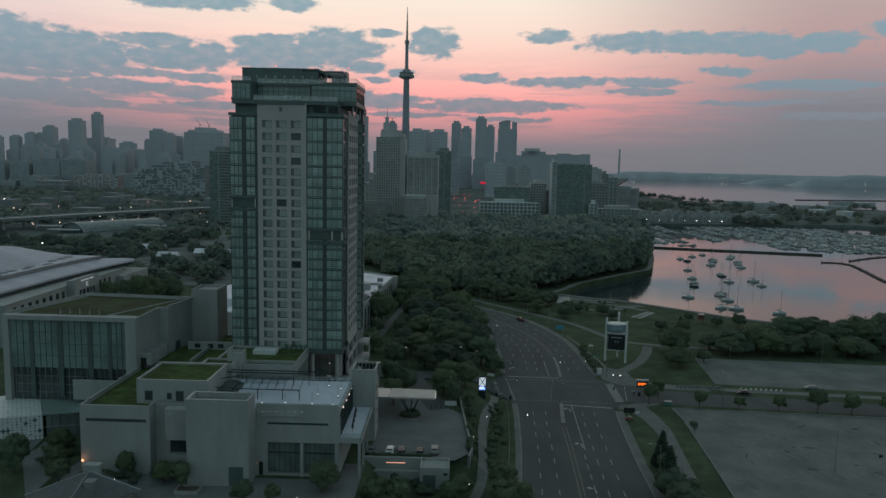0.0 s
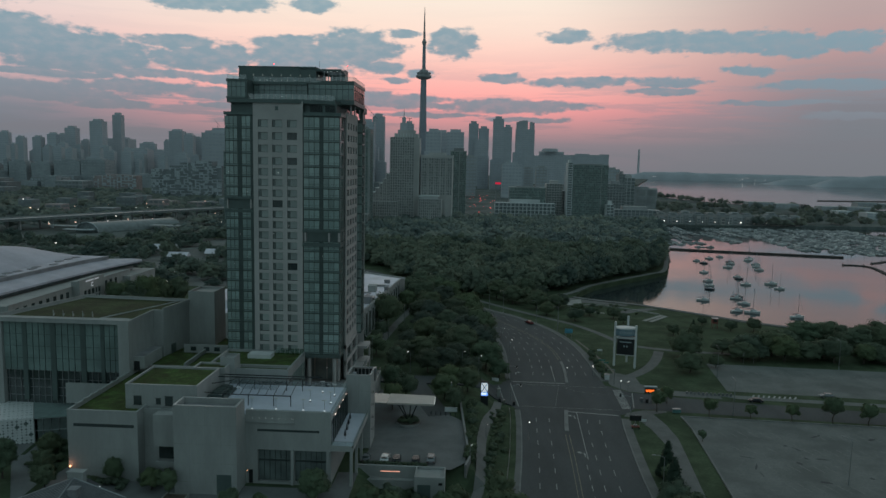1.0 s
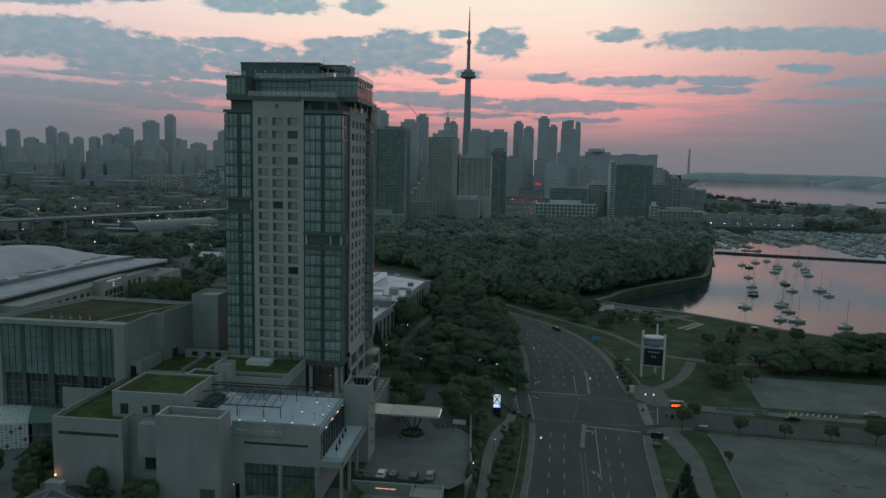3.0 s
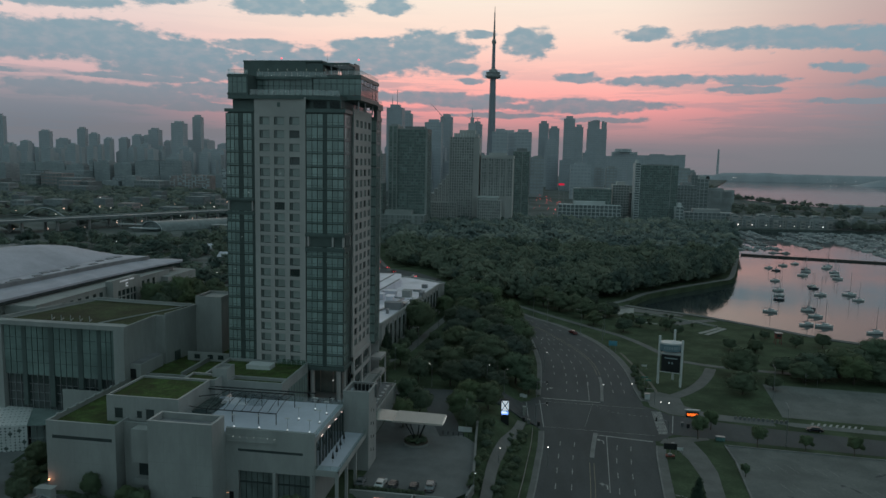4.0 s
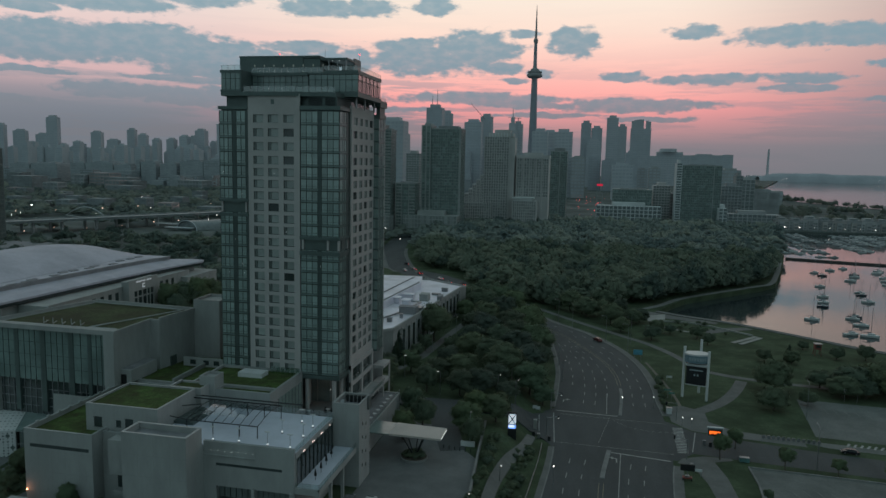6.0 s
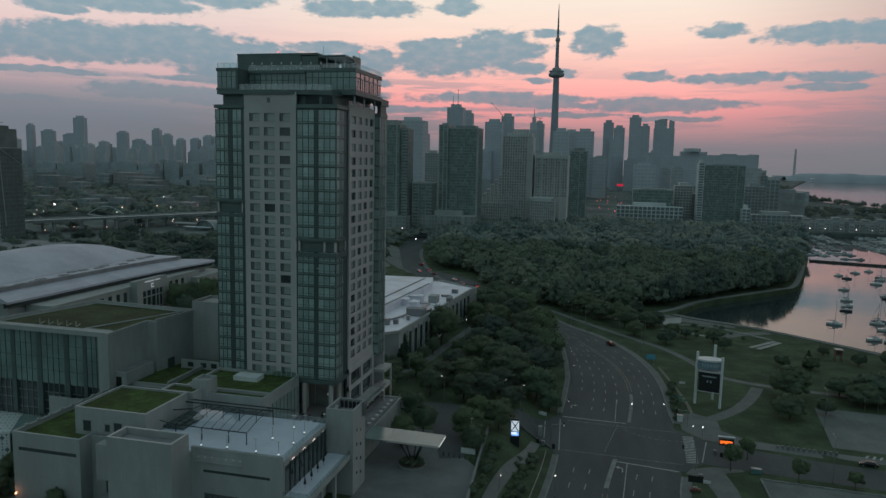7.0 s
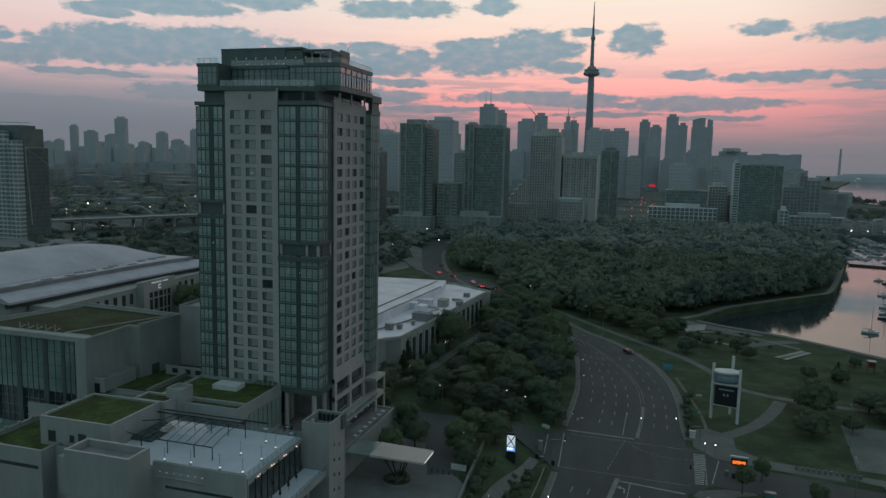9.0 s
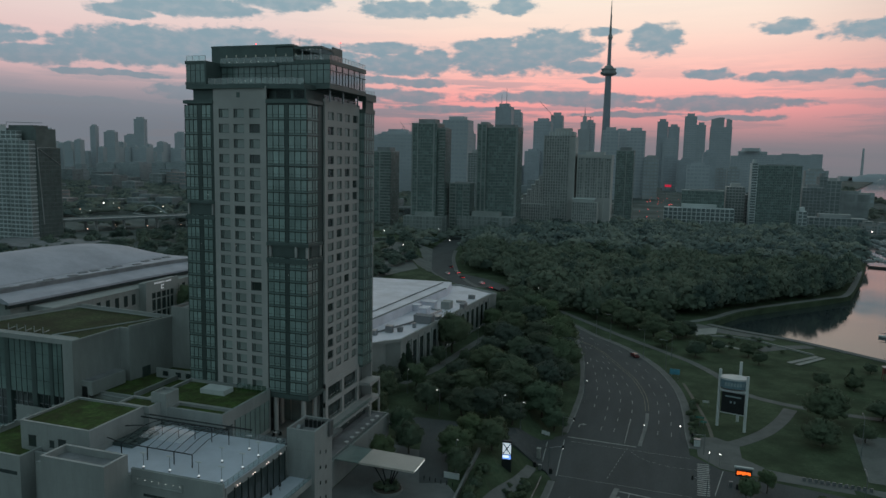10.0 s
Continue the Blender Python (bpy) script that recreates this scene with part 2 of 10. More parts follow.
GLASS_DARK = material("dark_window_glass", (0.05, 0.065, 0.065), 0.06, 0.0, vary=0.2, scale=0.3, random=0.3, spec=0.7)
GLASS_HALL = material("tall_hall_glazing", (0.185, 0.245, 0.235), 0.08, vary=0.25, scale=0.1, fine=0.7, spec=0.7)
GLASS_SHADE = material("shaded_entrance_glass", (0.14, 0.17, 0.165), 0.1, vary=0.25, scale=0.3, fine=1.2, spec=0.6)
SKY_GLASS = clear_glass("sky_lounge_glass", (0.5, 0.52, 0.5), 0.5)
CANOPY_GLASS = clear_glass("frosted_canopy_glass", (0.85, 0.88, 0.9), 0.3)
RAIL_GLASS = clear_glass("balustrade_glass", (0.8, 0.9, 0.88))
STEEL = material("grey_steel", (0.3, 0.31, 0.32), 0.4, 0.8, vary=0.1, scale=0.6)
BLACK_STEEL = material("black_steel", (0.035, 0.038, 0.04), 0.5, 0.6, vary=0.1, scale=0.6)
WHITE_PAINT = material("white_paint", (0.58, 0.59, 0.59), 0.45, vary=0.06, scale=0.4)
CREAM = material("canopy_soffit_panel", (0.5, 0.45, 0.41), 0.5, vary=0.06, scale=0.3)
BARK = material("bark", (0.09, 0.075, 0.06), 0.9, vary=0.3, scale=2.0, fine=9.0, bump=0.03)
LEAF = leafy("maple_leaves", (0.13, 0.172, 0.127))
LEAF_B = leafy("linden_leaves", (0.13, 0.182, 0.12))
LEAF_DARK = leafy("beech_leaves", (0.1, 0.13, 0.108))
LEAF_C = leafy("willow_leaves", (0.145, 0.192, 0.122))
LEAF_D = leafy("dark_conifer_needles", (0.045, 0.072, 0.058))
# haze over the far woods is put into these two paler leaf colours
LEAF_FAR = leafy("haze_tinted_woodland_leaves", (0.14, 0.184, 0.163))
LEAF_HAZE = leafy("haze_paled_woodland_leaves", (0.222, 0.272, 0.264))
TYRE = material("tyre_rubber", (0.02, 0.02, 0.02), 0.8, vary=0.1)
LAMP_WHITE = glowing("street_lamp_light", (1.0, 0.93, 0.88), 4.0)
LAMP_WARM = glowing("warm_light", (1.0, 0.45, 0.22), 4.0)
LAMP_DIM = glowing("dim_white_light", (0.9, 0.92, 0.9), 0.6)
LAMP_BLUSH = glowing("soft_pink_light", (1.0, 0.72, 0.66), 2.2)
LAMP_RED = glowing("red_light", (1.0, 0.05, 0.06), 4.0)
SHINGLE = material("slate_shingle", (0.1, 0.105, 0.112), 0.8, vary=0.2, scale=0.6, fine=3.0)


def water_material():
    m = bpy.data.materials.new("still_lake_water")
    m.use_nodes = True
    n = Nodes(m.node_tree)
    b = m.node_tree.nodes["Principled BSDF"]
    place = n.add("ShaderNodeNewGeometry").outputs["Position"]
    slow = n.add("ShaderNodeTexNoise", place, Scale=0.012, Detail=3.0).outputs["Fac"]
    b.inputs["Base Color"].default_value = (0.035, 0.046, 0.048, 1)
    b.inputs["IOR"].default_value = 1.333
    b.inputs["Specular IOR Level"].default_value = 0.85
    n.put(b.inputs["Roughness"], n.smooth(slow, 0.35, 0.65, 0.04, 0.1))
    return m


WATER = water_material()


# ---- mesh helpers ----
def finish(name, bm, mats):
    me = bpy.data.meshes.new(name)
    bm.normal_update()
    bm.to_mesh(me)
    bm.free()
    for m in mats if isinstance(mats, (list, tuple)) else (mats,):
        me.materials.append(m)
    return me


def part(name, bm, mats, parent=None, label=""):
    """A bmesh, or a ready mesh, as one object under a thing or a part."""
    me = bm if isinstance(bm, bpy.types.Mesh) else finish(name, bm, mats)
    ob = new(name, me)
    if parent is not None:
        ob.parent = parent
    return tagged(ob, label)


def thing(name, at, label, category, group="", kind=""):
    ob = new(name)
    ob.matrix_basis = at if isinstance(at, Matrix) else Matrix.Translation(at)
    ob.empty_display_size = 0.5
    return tagged(ob, label, category, group, kind)


def box(bm, x0, x1, y0, y1, z0, z1, mat=0):
    v = [bm.verts.new(p) for p in ((x0, y0, z0), (x1, y0, z0), (x1, y1, z0), (x0, y1, z0), (x0, y0, z1), (x1, y0, z1), (x1, y1, z1), (x0, y1, z1))]
    for f in ((0, 3, 2, 1), (4, 5, 6, 7), (0, 1, 5, 4), (1, 2, 6, 5), (2, 3, 7, 6), (3, 0, 4, 7)):
        bm.faces.new([v[k] for k in f]).material_index = mat
    return bm


def boxes(*rows):
    bm = bmesh.new()
    for r in rows:
        box(bm, *r)
    return bm


def prism(bm, poly, z0, z1, mat=0):
    """An upright prism over a counter-clockwise outline."""
    a = [bm.verts.new((x, y, z0)) for x, y in poly]
    b = [bm.verts.new((x, y, z1)) for x, y in poly]
    k = len(poly)
    bm.faces.new(b).material_index = mat
    bm.faces.new(a[::-1]).material_index = mat
    for i in range(k):
        bm.faces.new((a[i], a[(i + 1) % k], b[(i + 1) % k], b[i])).material_index = mat
    return bm


def tube(bm, p, q, r0, r1=None, sides=6, mat=0):
    """A tapered round bar from p to q."""
    p, q = Vector(p), Vector(q)
    r1 = r0 if r1 is None else r1
    turn = (q - p).to_track_quat("Z", "Y").to_matrix()
    rings = []
    for c, r in ((p, r0), (q, r1)):
        rings.append([bm.verts.new(c + turn @ Vector((r * math.cos(2 * math.pi * k / sides), r * math.sin(2 * math.pi * k / sides), 0))) for k in range(sides)])
    for k in range(sides):
        bm.faces.new((rings[0][k], rings[0][(k + 1) % sides], rings[1][(k + 1) % sides], rings[1][k])).material_index = mat
    bm.faces.new(rings[0][::-1]).material_index = mat
    bm.faces.new(rings[1]).material_index = mat
    return bm


def ball(bm, c, r, mat=0, squash=1.0, seg=8):
    g = bmesh.ops.create_uvsphere(bm, u_segments=seg, v_segments=max(4, seg - 2), radius=r, matrix=Matrix.Translation(c) @ Matrix.Diagonal((1, 1, squash, 1)))
    for v in g["verts"]:
        for f in v.link_faces:
            f.material_index = mat
    return bm


def step(v, lo, hi):
    u = min(1.0, max(0.0, (v - lo) / (hi - lo)))
    return u * u * (3 - 2 * u)


def along(line, s):
    """Linear interpolation of x over y in a list of (x, y) rising in y."""
    return float(np.interp(s, [p[1] for p in line], [p[0] for p in line]))

from mathutils.geometry import delaunay_2d_cdt

# ---- the ground: one sheet, with the lake cut out of it ----
WEST_KERB = [(10.0, -60.0), (14.0, 100.0), (17.8, 160.7), (20.0, 187.0), (21.0, 203.5), (21.7, 217.8), (21.5, 240.0), (20.2, 258.0), (20.4, 268.8), (20.3, 285.0), (19.8, 300.0), (16.7, 327.4), (12.6, 351.8), (5.3, 380.0), (-9.1, 405.3), (-32.0, 432.0), (-62.0, 462.0), (-95.0, 500.0), (-120.0, 545.0), (-150.0, 640.0), (-175.0, 800.0)]
EAST_KERB = [(42.0, -60.0), (46.0, 100.0), (48.5, 162.7), (48.9, 178.0), (50.0, 197.1), (51.4, 215.2), (52.6, 224.0), (53.0, 254.0), (51.9, 269.0), (50.9, 293.9), (47.4, 317.4), (39.8, 340.8), (27.6, 362.8), (14.3, 378.2), (-1.7, 401.8), (-22.0, 425.0), (-46.0, 451.0), (-76.0, 490.0), (-100.0, 540.0), (-130.0, 640.0), (-155.0, 800.0)]
SHORE = [(2500.0, 150.0), (600.0, 290.0), (300.0, 325.0), (200.0, 345.0), (151.7, 366.0), (132.6, 380.5), (120.2, 390.5), (108.0, 400.5), (97.5, 408.5), (78.0, 417.6), (66.0, 427.0), (71.0, 440.0), (83.0, 464.5), (106.5, 492.0), (137.0, 526.0), (150.0, 543.5), (167.5, 604.0), (184.0, 668.0), (196.0, 715.0), (206.0, 760.0), (219.0, 810.0), (235.0, 880.0), (250.0, 968.0), (330.0, 978.0), (440.0, 985.0), (452.0, 1010.0), (560.0, 1020.0), (700.0, 960.0), (1100.0, 900.0), (1250.0, 1000.0), (1150.0, 1330.0), (854.0, 1446.0), (682.0, 1530.0), (598.0, 1560.0), (542.0, 1647.0), (489.0, 1832.0), (520.0, 2300.0), (640.0, 2900.0), (900.0, 3900.0), (1160.0, 4900.0)]


def height(x, y):
    """The hotel's terrace lies about 4.5 m above the shore road; a service yard in front of the driveway is lower."""
    k = along(WEST_KERB, y)
    h = 4.5 * step(k - x, 6.0, 14.0)
    if y < 170:
        yard = step(x, -18.6, -16.0) * step(169.2 - y, 0.0, 0.5)
        h = h * (1 - yard) + 0.2 * yard * step(k - x, 3.0, 8.0)
    return h


def sunk(x, y):
    """The bed of the side road, cut a little into the lawn."""
    return 0.5 if 232 < y < 251 and -32 < x < 19 else 0.0


def sheet(name, outline, lift, mat, grid=12.0, skirt=0.0, bed=False):
    """A patch of ground over an outline, following the land's height."""
    pts = []
    for p, q in zip(outline, outline[1:] + outline[:1]):
        k = max(1, int(math.dist(p, q) / grid))
        pts += [(p[0] + (q[0] - p[0]) * i / k, p[1] + (q[1] - p[1]) * i / k) for i in range(k)]
    edges = [(i, (i + 1) % len(pts)) for i in range(len(pts))]
    rim = len(pts)
    xs, ys = [p[0] for p in pts], [p[1] for p in pts]
    inner = []
    gx = np.arange(min(xs) + grid / 2, max(xs), grid)
    gy = np.arange(min(ys) + grid / 2, max(ys), grid)
    for i, y in enumerate(gy):
        for x in gx:
            inner.append((x + (grid / 2 if i % 2 else 0), y))
    pts += inner
    co, _, faces, *_ = delaunay_2d_cdt([Vector(p) for p in pts], edges, [], 1, 1e-4)
    bm = bmesh.new()
    vs = [bm.verts.new((c.x, c.y, height(c.x, c.y) + lift - (sunk(c.x, c.y) if bed else 0.0))) for c in co]
    for f in faces:
        try:
            bm.faces.new([vs[k] for k in f])
        except ValueError:
            pass
    loose = [v for v in bm.verts if not v.link_faces]
    bmesh.ops.delete(bm, geom=loose, context="VERTS")
    bmesh.ops.recalc_face_normals(bm, faces=bm.faces)
    if sum(f.normal.z for f in bm.faces) < 0:
        bmesh.ops.reverse_faces(bm, faces=bm.faces)
    if skirt:
        border = [e for e in bm.edges if len(e.link_faces) == 1]
        g = bmesh.ops.extrude_edge_only(bm, edges=border)
        for v in g["geom"]:
            if isinstance(v, bmesh.types.BMVert):
                v.co.z -= skirt
    return part(name, bm, mat)


# near land with fine relief, then the wide plain
NEAR = [(-260.0, -60.0), (290.0, -60.0), (290.0, 326.4)] + SHORE[3:19] + [(140.0, 740.0), (-260.0, 740.0)]
tagged(sheet("ground", NEAR, 0.0, GRASS, 5.0, skirt=7.0, bed=True), "dark dewy grass sloping gently down to the lake", "grass", kind="structure")


def plain():
    """The city's wide ground, out to the horizon, with the far shore."""
    bm = bmesh.new()
    out = [(-4900, -900), (-4900, 4900)]
    line = [(140.0, 740.0), (206.0, 762.0)] + SHORE[20:]
    west = [(-260.0, -60.0), (-260.0, 740.0)]
    for poly in ([(-4900, -900), (-260, -900), (-260, 740), (-4900, 740)], [(-4900, 740), (140, 740)] + line[1:] + [(-4900, 4900)], [(290, -900), (4900, -900), (4900, -60), (2500, 150), (600, 290), (290, 326.4)], [(-260, -900), (290, -900), (290, -60), (-260, -60)]):
        k = len(poly)
        co, _, faces, *_ = delaunay_2d_cdt([Vector(p) for p in poly], [(i, (i + 1) % k) for i in range(k)], [], 1, 1e-3)
        z = [0.6 if c.y > 700 else 0.0 for c in co]
        top = [bm.verts.new((c.x, c.y, h)) for c, h in zip(co, z)]
        for f in faces:
            bm.faces.new([top[i] for i in f])
        low = [bm.verts.new((x, y, -7.0)) for x, y in poly]
        up = [bm.verts.new((x, y, 0.6 if y > 700 else 0.0)) for x, y in poly]
        for i in range(k):
            j = (i + 1) % k
            bm.faces.new((up[i], low[i], low[j], up[j]))
    return part("ground_plain", bm, material("city_ground", (0.12, 0.14, 0.133), 0.95, vary=0.45, scale=0.012, fine=0.06, spec=0.1))


tagged(plain(), "hazy flat city ground reaching to the horizon", "ground", kind="structure")
bm = bmesh.new()
bm.faces.new([bm.verts.new(p) for p in ((-4900, -900, -3.0), (4950, -900, -3.0), (4950, 4960, -3.0), (-4900, 4960, -3.0))])
tagged(part("water", bm, WATER), "calm lake water mirroring the pink dawn sky", "lake", kind="structure")


def strip(name, a, b, lift, mat, label, category="road", thick=0.0):
    """A band between two lines of equal length."""
    bm = bmesh.new()
    va = [bm.verts.new((x, y, height(x, y) + lift)) for x, y in a]
    vb = [bm.verts.new((x, y, height(x, y) + lift)) for x, y in b]
    for i in range(len(a) - 1):
        bm.faces.new((va[i], vb[i], vb[i + 1], va[i + 1]))
    if thick:
        lo = [[bm.verts.new((v.co.x, v.co.y, v.co.z - thick)) for v in row] for row in (va, vb)]
        for i in range(len(a) - 1):
            bm.faces.new((va[i + 1], lo[0][i + 1], lo[0][i], va[i]))
            bm.faces.new((vb[i], lo[1][i], lo[1][i + 1], vb[i + 1]))
        bm.faces.new((va[0], lo[0][0], lo[1][0], vb[0]))
        bm.faces.new((vb[-1], lo[1][-1], lo[0][-1], va[-1]))
    bmesh.ops.recalc_face_normals(bm, faces=bm.faces)
    return tagged(part(name, bm, mat), label, category, kind="structure")


def offset(line, d):
    """A line moved sideways by d metres, to its right when d > 0."""
    out = []
    for i, p in enumerate(line):
        q0, q1 = line[max(0, i - 1)], line[min(len(line) - 1, i + 1)]
        t = Vector((q1[0] - q0[0], q1[1] - q0[1])).normalized()
        out.append((p[0] + t.y * d, p[1] - t.x * d))
    return out


def dense(line, every=5.0):
    """A smooth line through the points, with a point about every few metres."""
    n = len(line)
    out = []
    for i in range(n - 1):
        p0, p1, p2, p3 = (np.array(line[min(n - 1, max(0, k))]) for k in (i - 1, i, i + 1, i + 2))
        k = max(1, int(np.linalg.norm(p2 - p1) / every))
        for j in range(k):
            u = j / k
            out.append(tuple(0.5 * ((2 * p1) + (p2 - p0) * u + (2 * p0 - 5 * p1 + 4 * p2 - p3) * u * u + (3 * p1 - p0 - 3 * p2 + p3) * u ** 3)))
    return out + [line[-1]]


def resample(line, k):
    d = np.concatenate([[0], np.cumsum([math.dist(a, b) for a, b in zip(line, line[1:])])])
    s = np.linspace(0, d[-1], k)
    return [(float(np.interp(u, d, [p[0] for p in line])), float(np.interp(u, d, [p[1] for p in line]))) for u in s]


W, E = resample(dense(WEST_KERB), 170), resample(dense(EAST_KERB), 170)
strip("road", W, E, 0.02, ASPHALT, "wide dark asphalt shore road curving past the park")
tagged(sheet("road_west_arm", [(-30.0, 236.5), (6.0, 235.5), (14.0, 235.5), (18.5, 231.0), (21.0, 226.0), (24.0, 230.0), (24.0, 262.0), (19.9, 257.3), (14.0, 250.0), (6.0, 244.6), (-30.0, 243.0)], 0.03, ASPHALT, 3.0, skirt=0.9), "dark asphalt side road joining the junction", "road", kind="structure")
tagged(sheet("road_east_arm", [(50.0, 226.0), (53.4, 224.4), (58.3, 230.6), (74.0, 228.8), (137.0, 223.3), (320.0, 208.0), (320.0, 219.0), (144.0, 234.4), (89.0, 241.0), (71.0, 244.3), (60.0, 247.5), (54.0, 253.5), (50.0, 256.0)], 0.03, ASPHALT, 6.0), "dark asphalt road into the car parks", "road", kind="structure")
tagged(sheet("car_park", [(71.1, 224.8), (71.4, 214.3), (69.0, 183.1), (67.3, 163.3), (64.0, 100.0), (62.0, -40.0), (285.0, -40.0), (285.0, 206.0), (136.0, 221.0)], 0.025, OLD_ASPHALT, 14.0), "empty worn car park with faded stall lines", "car park", kind="structure")
tagged(sheet("far_car_park", [(98.2, 287.5), (94.5, 252.4), (152.0, 248.0), (285.0, 236.0), (285.0, 274.0), (172.0, 283.0)], 0.025, OLD_ASPHALT, 14.0), "empty pale car park before the trees", "car park", kind="structure")
tagged(sheet("service_lane", [(84.0, 248.6), (96.0, 244.2), (152.0, 239.6), (285.0, 227.0), (285.0, 231.0), (152.0, 243.0), (96.0, 248.0)], 0.03, OLD_ASPHALT, 8.0), "narrow asphalt lane beside the car park", "road", kind="structure")
tagged(sheet("driveway", [(-19.5, 169.4), (2.0, 169.6), (5.4, 174.0), (5.3, 190.0), (4.6, 201.5), (0.0, 207.0), (-4.0, 208.5), (-6.5, 214.0), (-9.0, 222.0), (-15.0, 222.0), (-22.2, 228.0), (-22.2, 188.3), (-18.5, 188.3)], 0.03, PAVING, 4.0), "smooth grey paved hotel forecourt", "driveway", kind="structure")
tagged(sheet("front_plaza", [(-125.0, 110.0), (-19.4, 110.0), (-19.4, 166.0), (-24.0, 166.0), (-24.2, 157.0), (-58.0, 157.0), (-70.0, 158.0), (-95.0, 172.0), (-112.0, 184.0), (-125.0, 190.0)], 0.02, PAVING, 6.0), "grey paved plaza before the hotel", "pavement", kind="structure")


tagged(sheet("road_lane", [(-5.5, 204.7), (0.5, 206.9), (-9.0, 237.4), (-14.6, 239.0), (-15.6, 236.2), (-11.3, 220.9)], 0.05, ASPHALT, 3.0, skirt=0.3), "narrow asphalt lane leaving the hotel forecourt", "road", kind="structure")
for outline in ([(-108.0, 167.2), (-102.9, 167.6), (-87.9, 144.3), (-93.1, 144.0)], [(-97.4, 168.0), (-99.1, 176.9), (-95.0, 179.9), (-86.4, 163.7), (-87.1, 157.4), (-90.1, 157.2)], [(-87.3, 144.3), (-88.1, 156.4), (-86.4, 156.6), (-85.4, 144.5)], [(-101.3, 168.7), (-102.7, 178.5), (-101.6, 177.8), (-100.3, 168.8)]):
    tagged(sheet("lawn", outline, 0.12, GRASS, 3.0, skirt=0.2), "clipped dark lawn set into the paved plaza", "lawn", kind="structure")


def kerb(line, d0, d1, label, name="kerb", mat=None, top=0.15):
    strip(name, offset(line, d0), offset(line, d1), top, mat or KERB, label, "kerb", thick=top + 0.1)


def cut(line, y0, y1):
    return [p for p in line if y0 <= p[1] <= y1]


for line, side in ((cut(W, 90, 229), -1), (cut(W, 258, 640), -1), (cut(E, 90, 222), 1), (cut(E, 255, 640), 1)):
    a, b = (-0.35, 0.0) if side < 0 else (0.0, 0.35)
    kerb(line, a, b, "worn concrete kerb edging the shore road")
    a, b = (-1.7, -0.35) if side < 0 else (0.35, 2.6)
    kerb(line, a, b, "worn concrete pavement beside the shore road", "pavement", WALKWAY, 0.13)
# medians
MED_N = dense([(40.0, 255.5), (40.9, 270.0), (41.0, 283.0), (39.4, 301.2), (34.8, 319.4), (29.3, 332.4), (19.3, 354.5), (10.9, 366.0), (-8.0, 388.0), (-30.0, 412.0)], 3.0)
MED_S = dense([(27.0, 90.0), (30.6, 140.0), (31.9, 161.7), (33.4, 190.0), (34.2, 209.0), (36.2, 227.0)], 3.0)
strip("median", offset(cut(MED_N, 255.5, 284), -0.5), offset(cut(MED_N, 255.5, 284), 0.5), 0.2, KERB, "raised concrete traffic island in the shore road", "traffic island", thick=0.3)
strip("median", offset(cut(MED_S, 208, 228), -0.6), offset(cut(MED_S, 208, 228), 0.6), 0.2, KERB, "raised concrete traffic island in the shore road", "traffic island", thick=0.3)


def paint_bars(name, rows, mat, label):
    """Painted bars on the road: (x, y, along x, along y, half width)."""
    bm = bmesh.new()
    for x, y, dx, dy, w in rows:
        t = Vector((dx, dy, 0))
        s = Vector((-dy, dx, 0)).normalized() * w
        p = Vector((x, y, 0.05))
        bm.faces.new([bm.verts.new(p + q) for q in (-s, t - s, t + s, s)])
    bmesh.ops.recalc_face_normals(bm, faces=bm.faces)
    for f in bm.faces:
        if f.normal.z < 0:
            f.normal_flip()
    return tagged(part(name, bm, mat), label, "road marking", kind="stuff")


def dashes(line, every, length, w=0.09):
    out, run = [], 0.0
    for p, q in zip(line, line[1:]):
        d = math.dist(p, q)
        run += d
        if run >= every:
            run -= every
            out.append((p[0], p[1], (q[0] - p[0]) / d * length, (q[1] - p[1]) / d * length, w))
    return out


def lane(f, y0, y1):
    """A line at the part f of the way from the west kerb to the median, or (f > 1) on to the east kerb."""
    out = []
    for y in np.arange(y0, y1, 1.0):
        m = along(MED_N if y > 240 else MED_S, y)
        k = along(W, y) if f <= 1 else along(E, y)
        out.append((k + (m - k) * f if f <= 1 else m + (k - m) * (f - 1), float(y)))
    return out


marks = []
for f in (0.33, 0.62):
    marks += dashes(lane(f, 100, 226), 9.0, 3.2)
for f in (1.38, 1.6):
    marks += dashes(lane(f, 100, 222), 9.0, 3.2)
marks += dashes(lane(1.2, 100, 190), 6.0, 3.0)
for f in (0.22, 0.42, 0.6, 0.78):
    marks += dashes(lane(f, 256 if f > 0.3 else 275, 345), 9.0, 3.2)
for f in (1.33, 1.66):
    marks += dashes(lane(f, 258, 345), 9.0, 3.2)
for f in (0.3, 0.6, 1.35, 1.66):
    marks += dashes(lane(f, 345, 400), 11.0, 3.2)
paint_bars("lane_dashes", marks, PAINT, "white painted lane dashes on dark asphalt")
solid = [(20.6, 255.5, 18.6, -0.7, 0.25), (36.6, 225.9, 15.2, -2.1, 0.25), (37.3, 189.4, 1.9, 36.4, 0.1), (36.0, 256.3, 0.4, 20.0, 0.1), (21.5, 229.0, -1.5, 24.0, 0.12), (16.8, 236.0, -1.0, 14.0, 0.12)]
solid += [(58.2, 231.6, 2.6, 15.0, 0.12), (14.2, 250.0, -1.6, -10.5, 0.3)]
for y, x0, x1 in ((229.5, 22.0, 53.0), (252.5, 22.0, 53.0)):
    solid.append((x0, y, x1 - x0, -0.8, 0.06))
paint_bars("stop_lines", solid, PAINT, "white painted stop lines and lane lines at the junction")
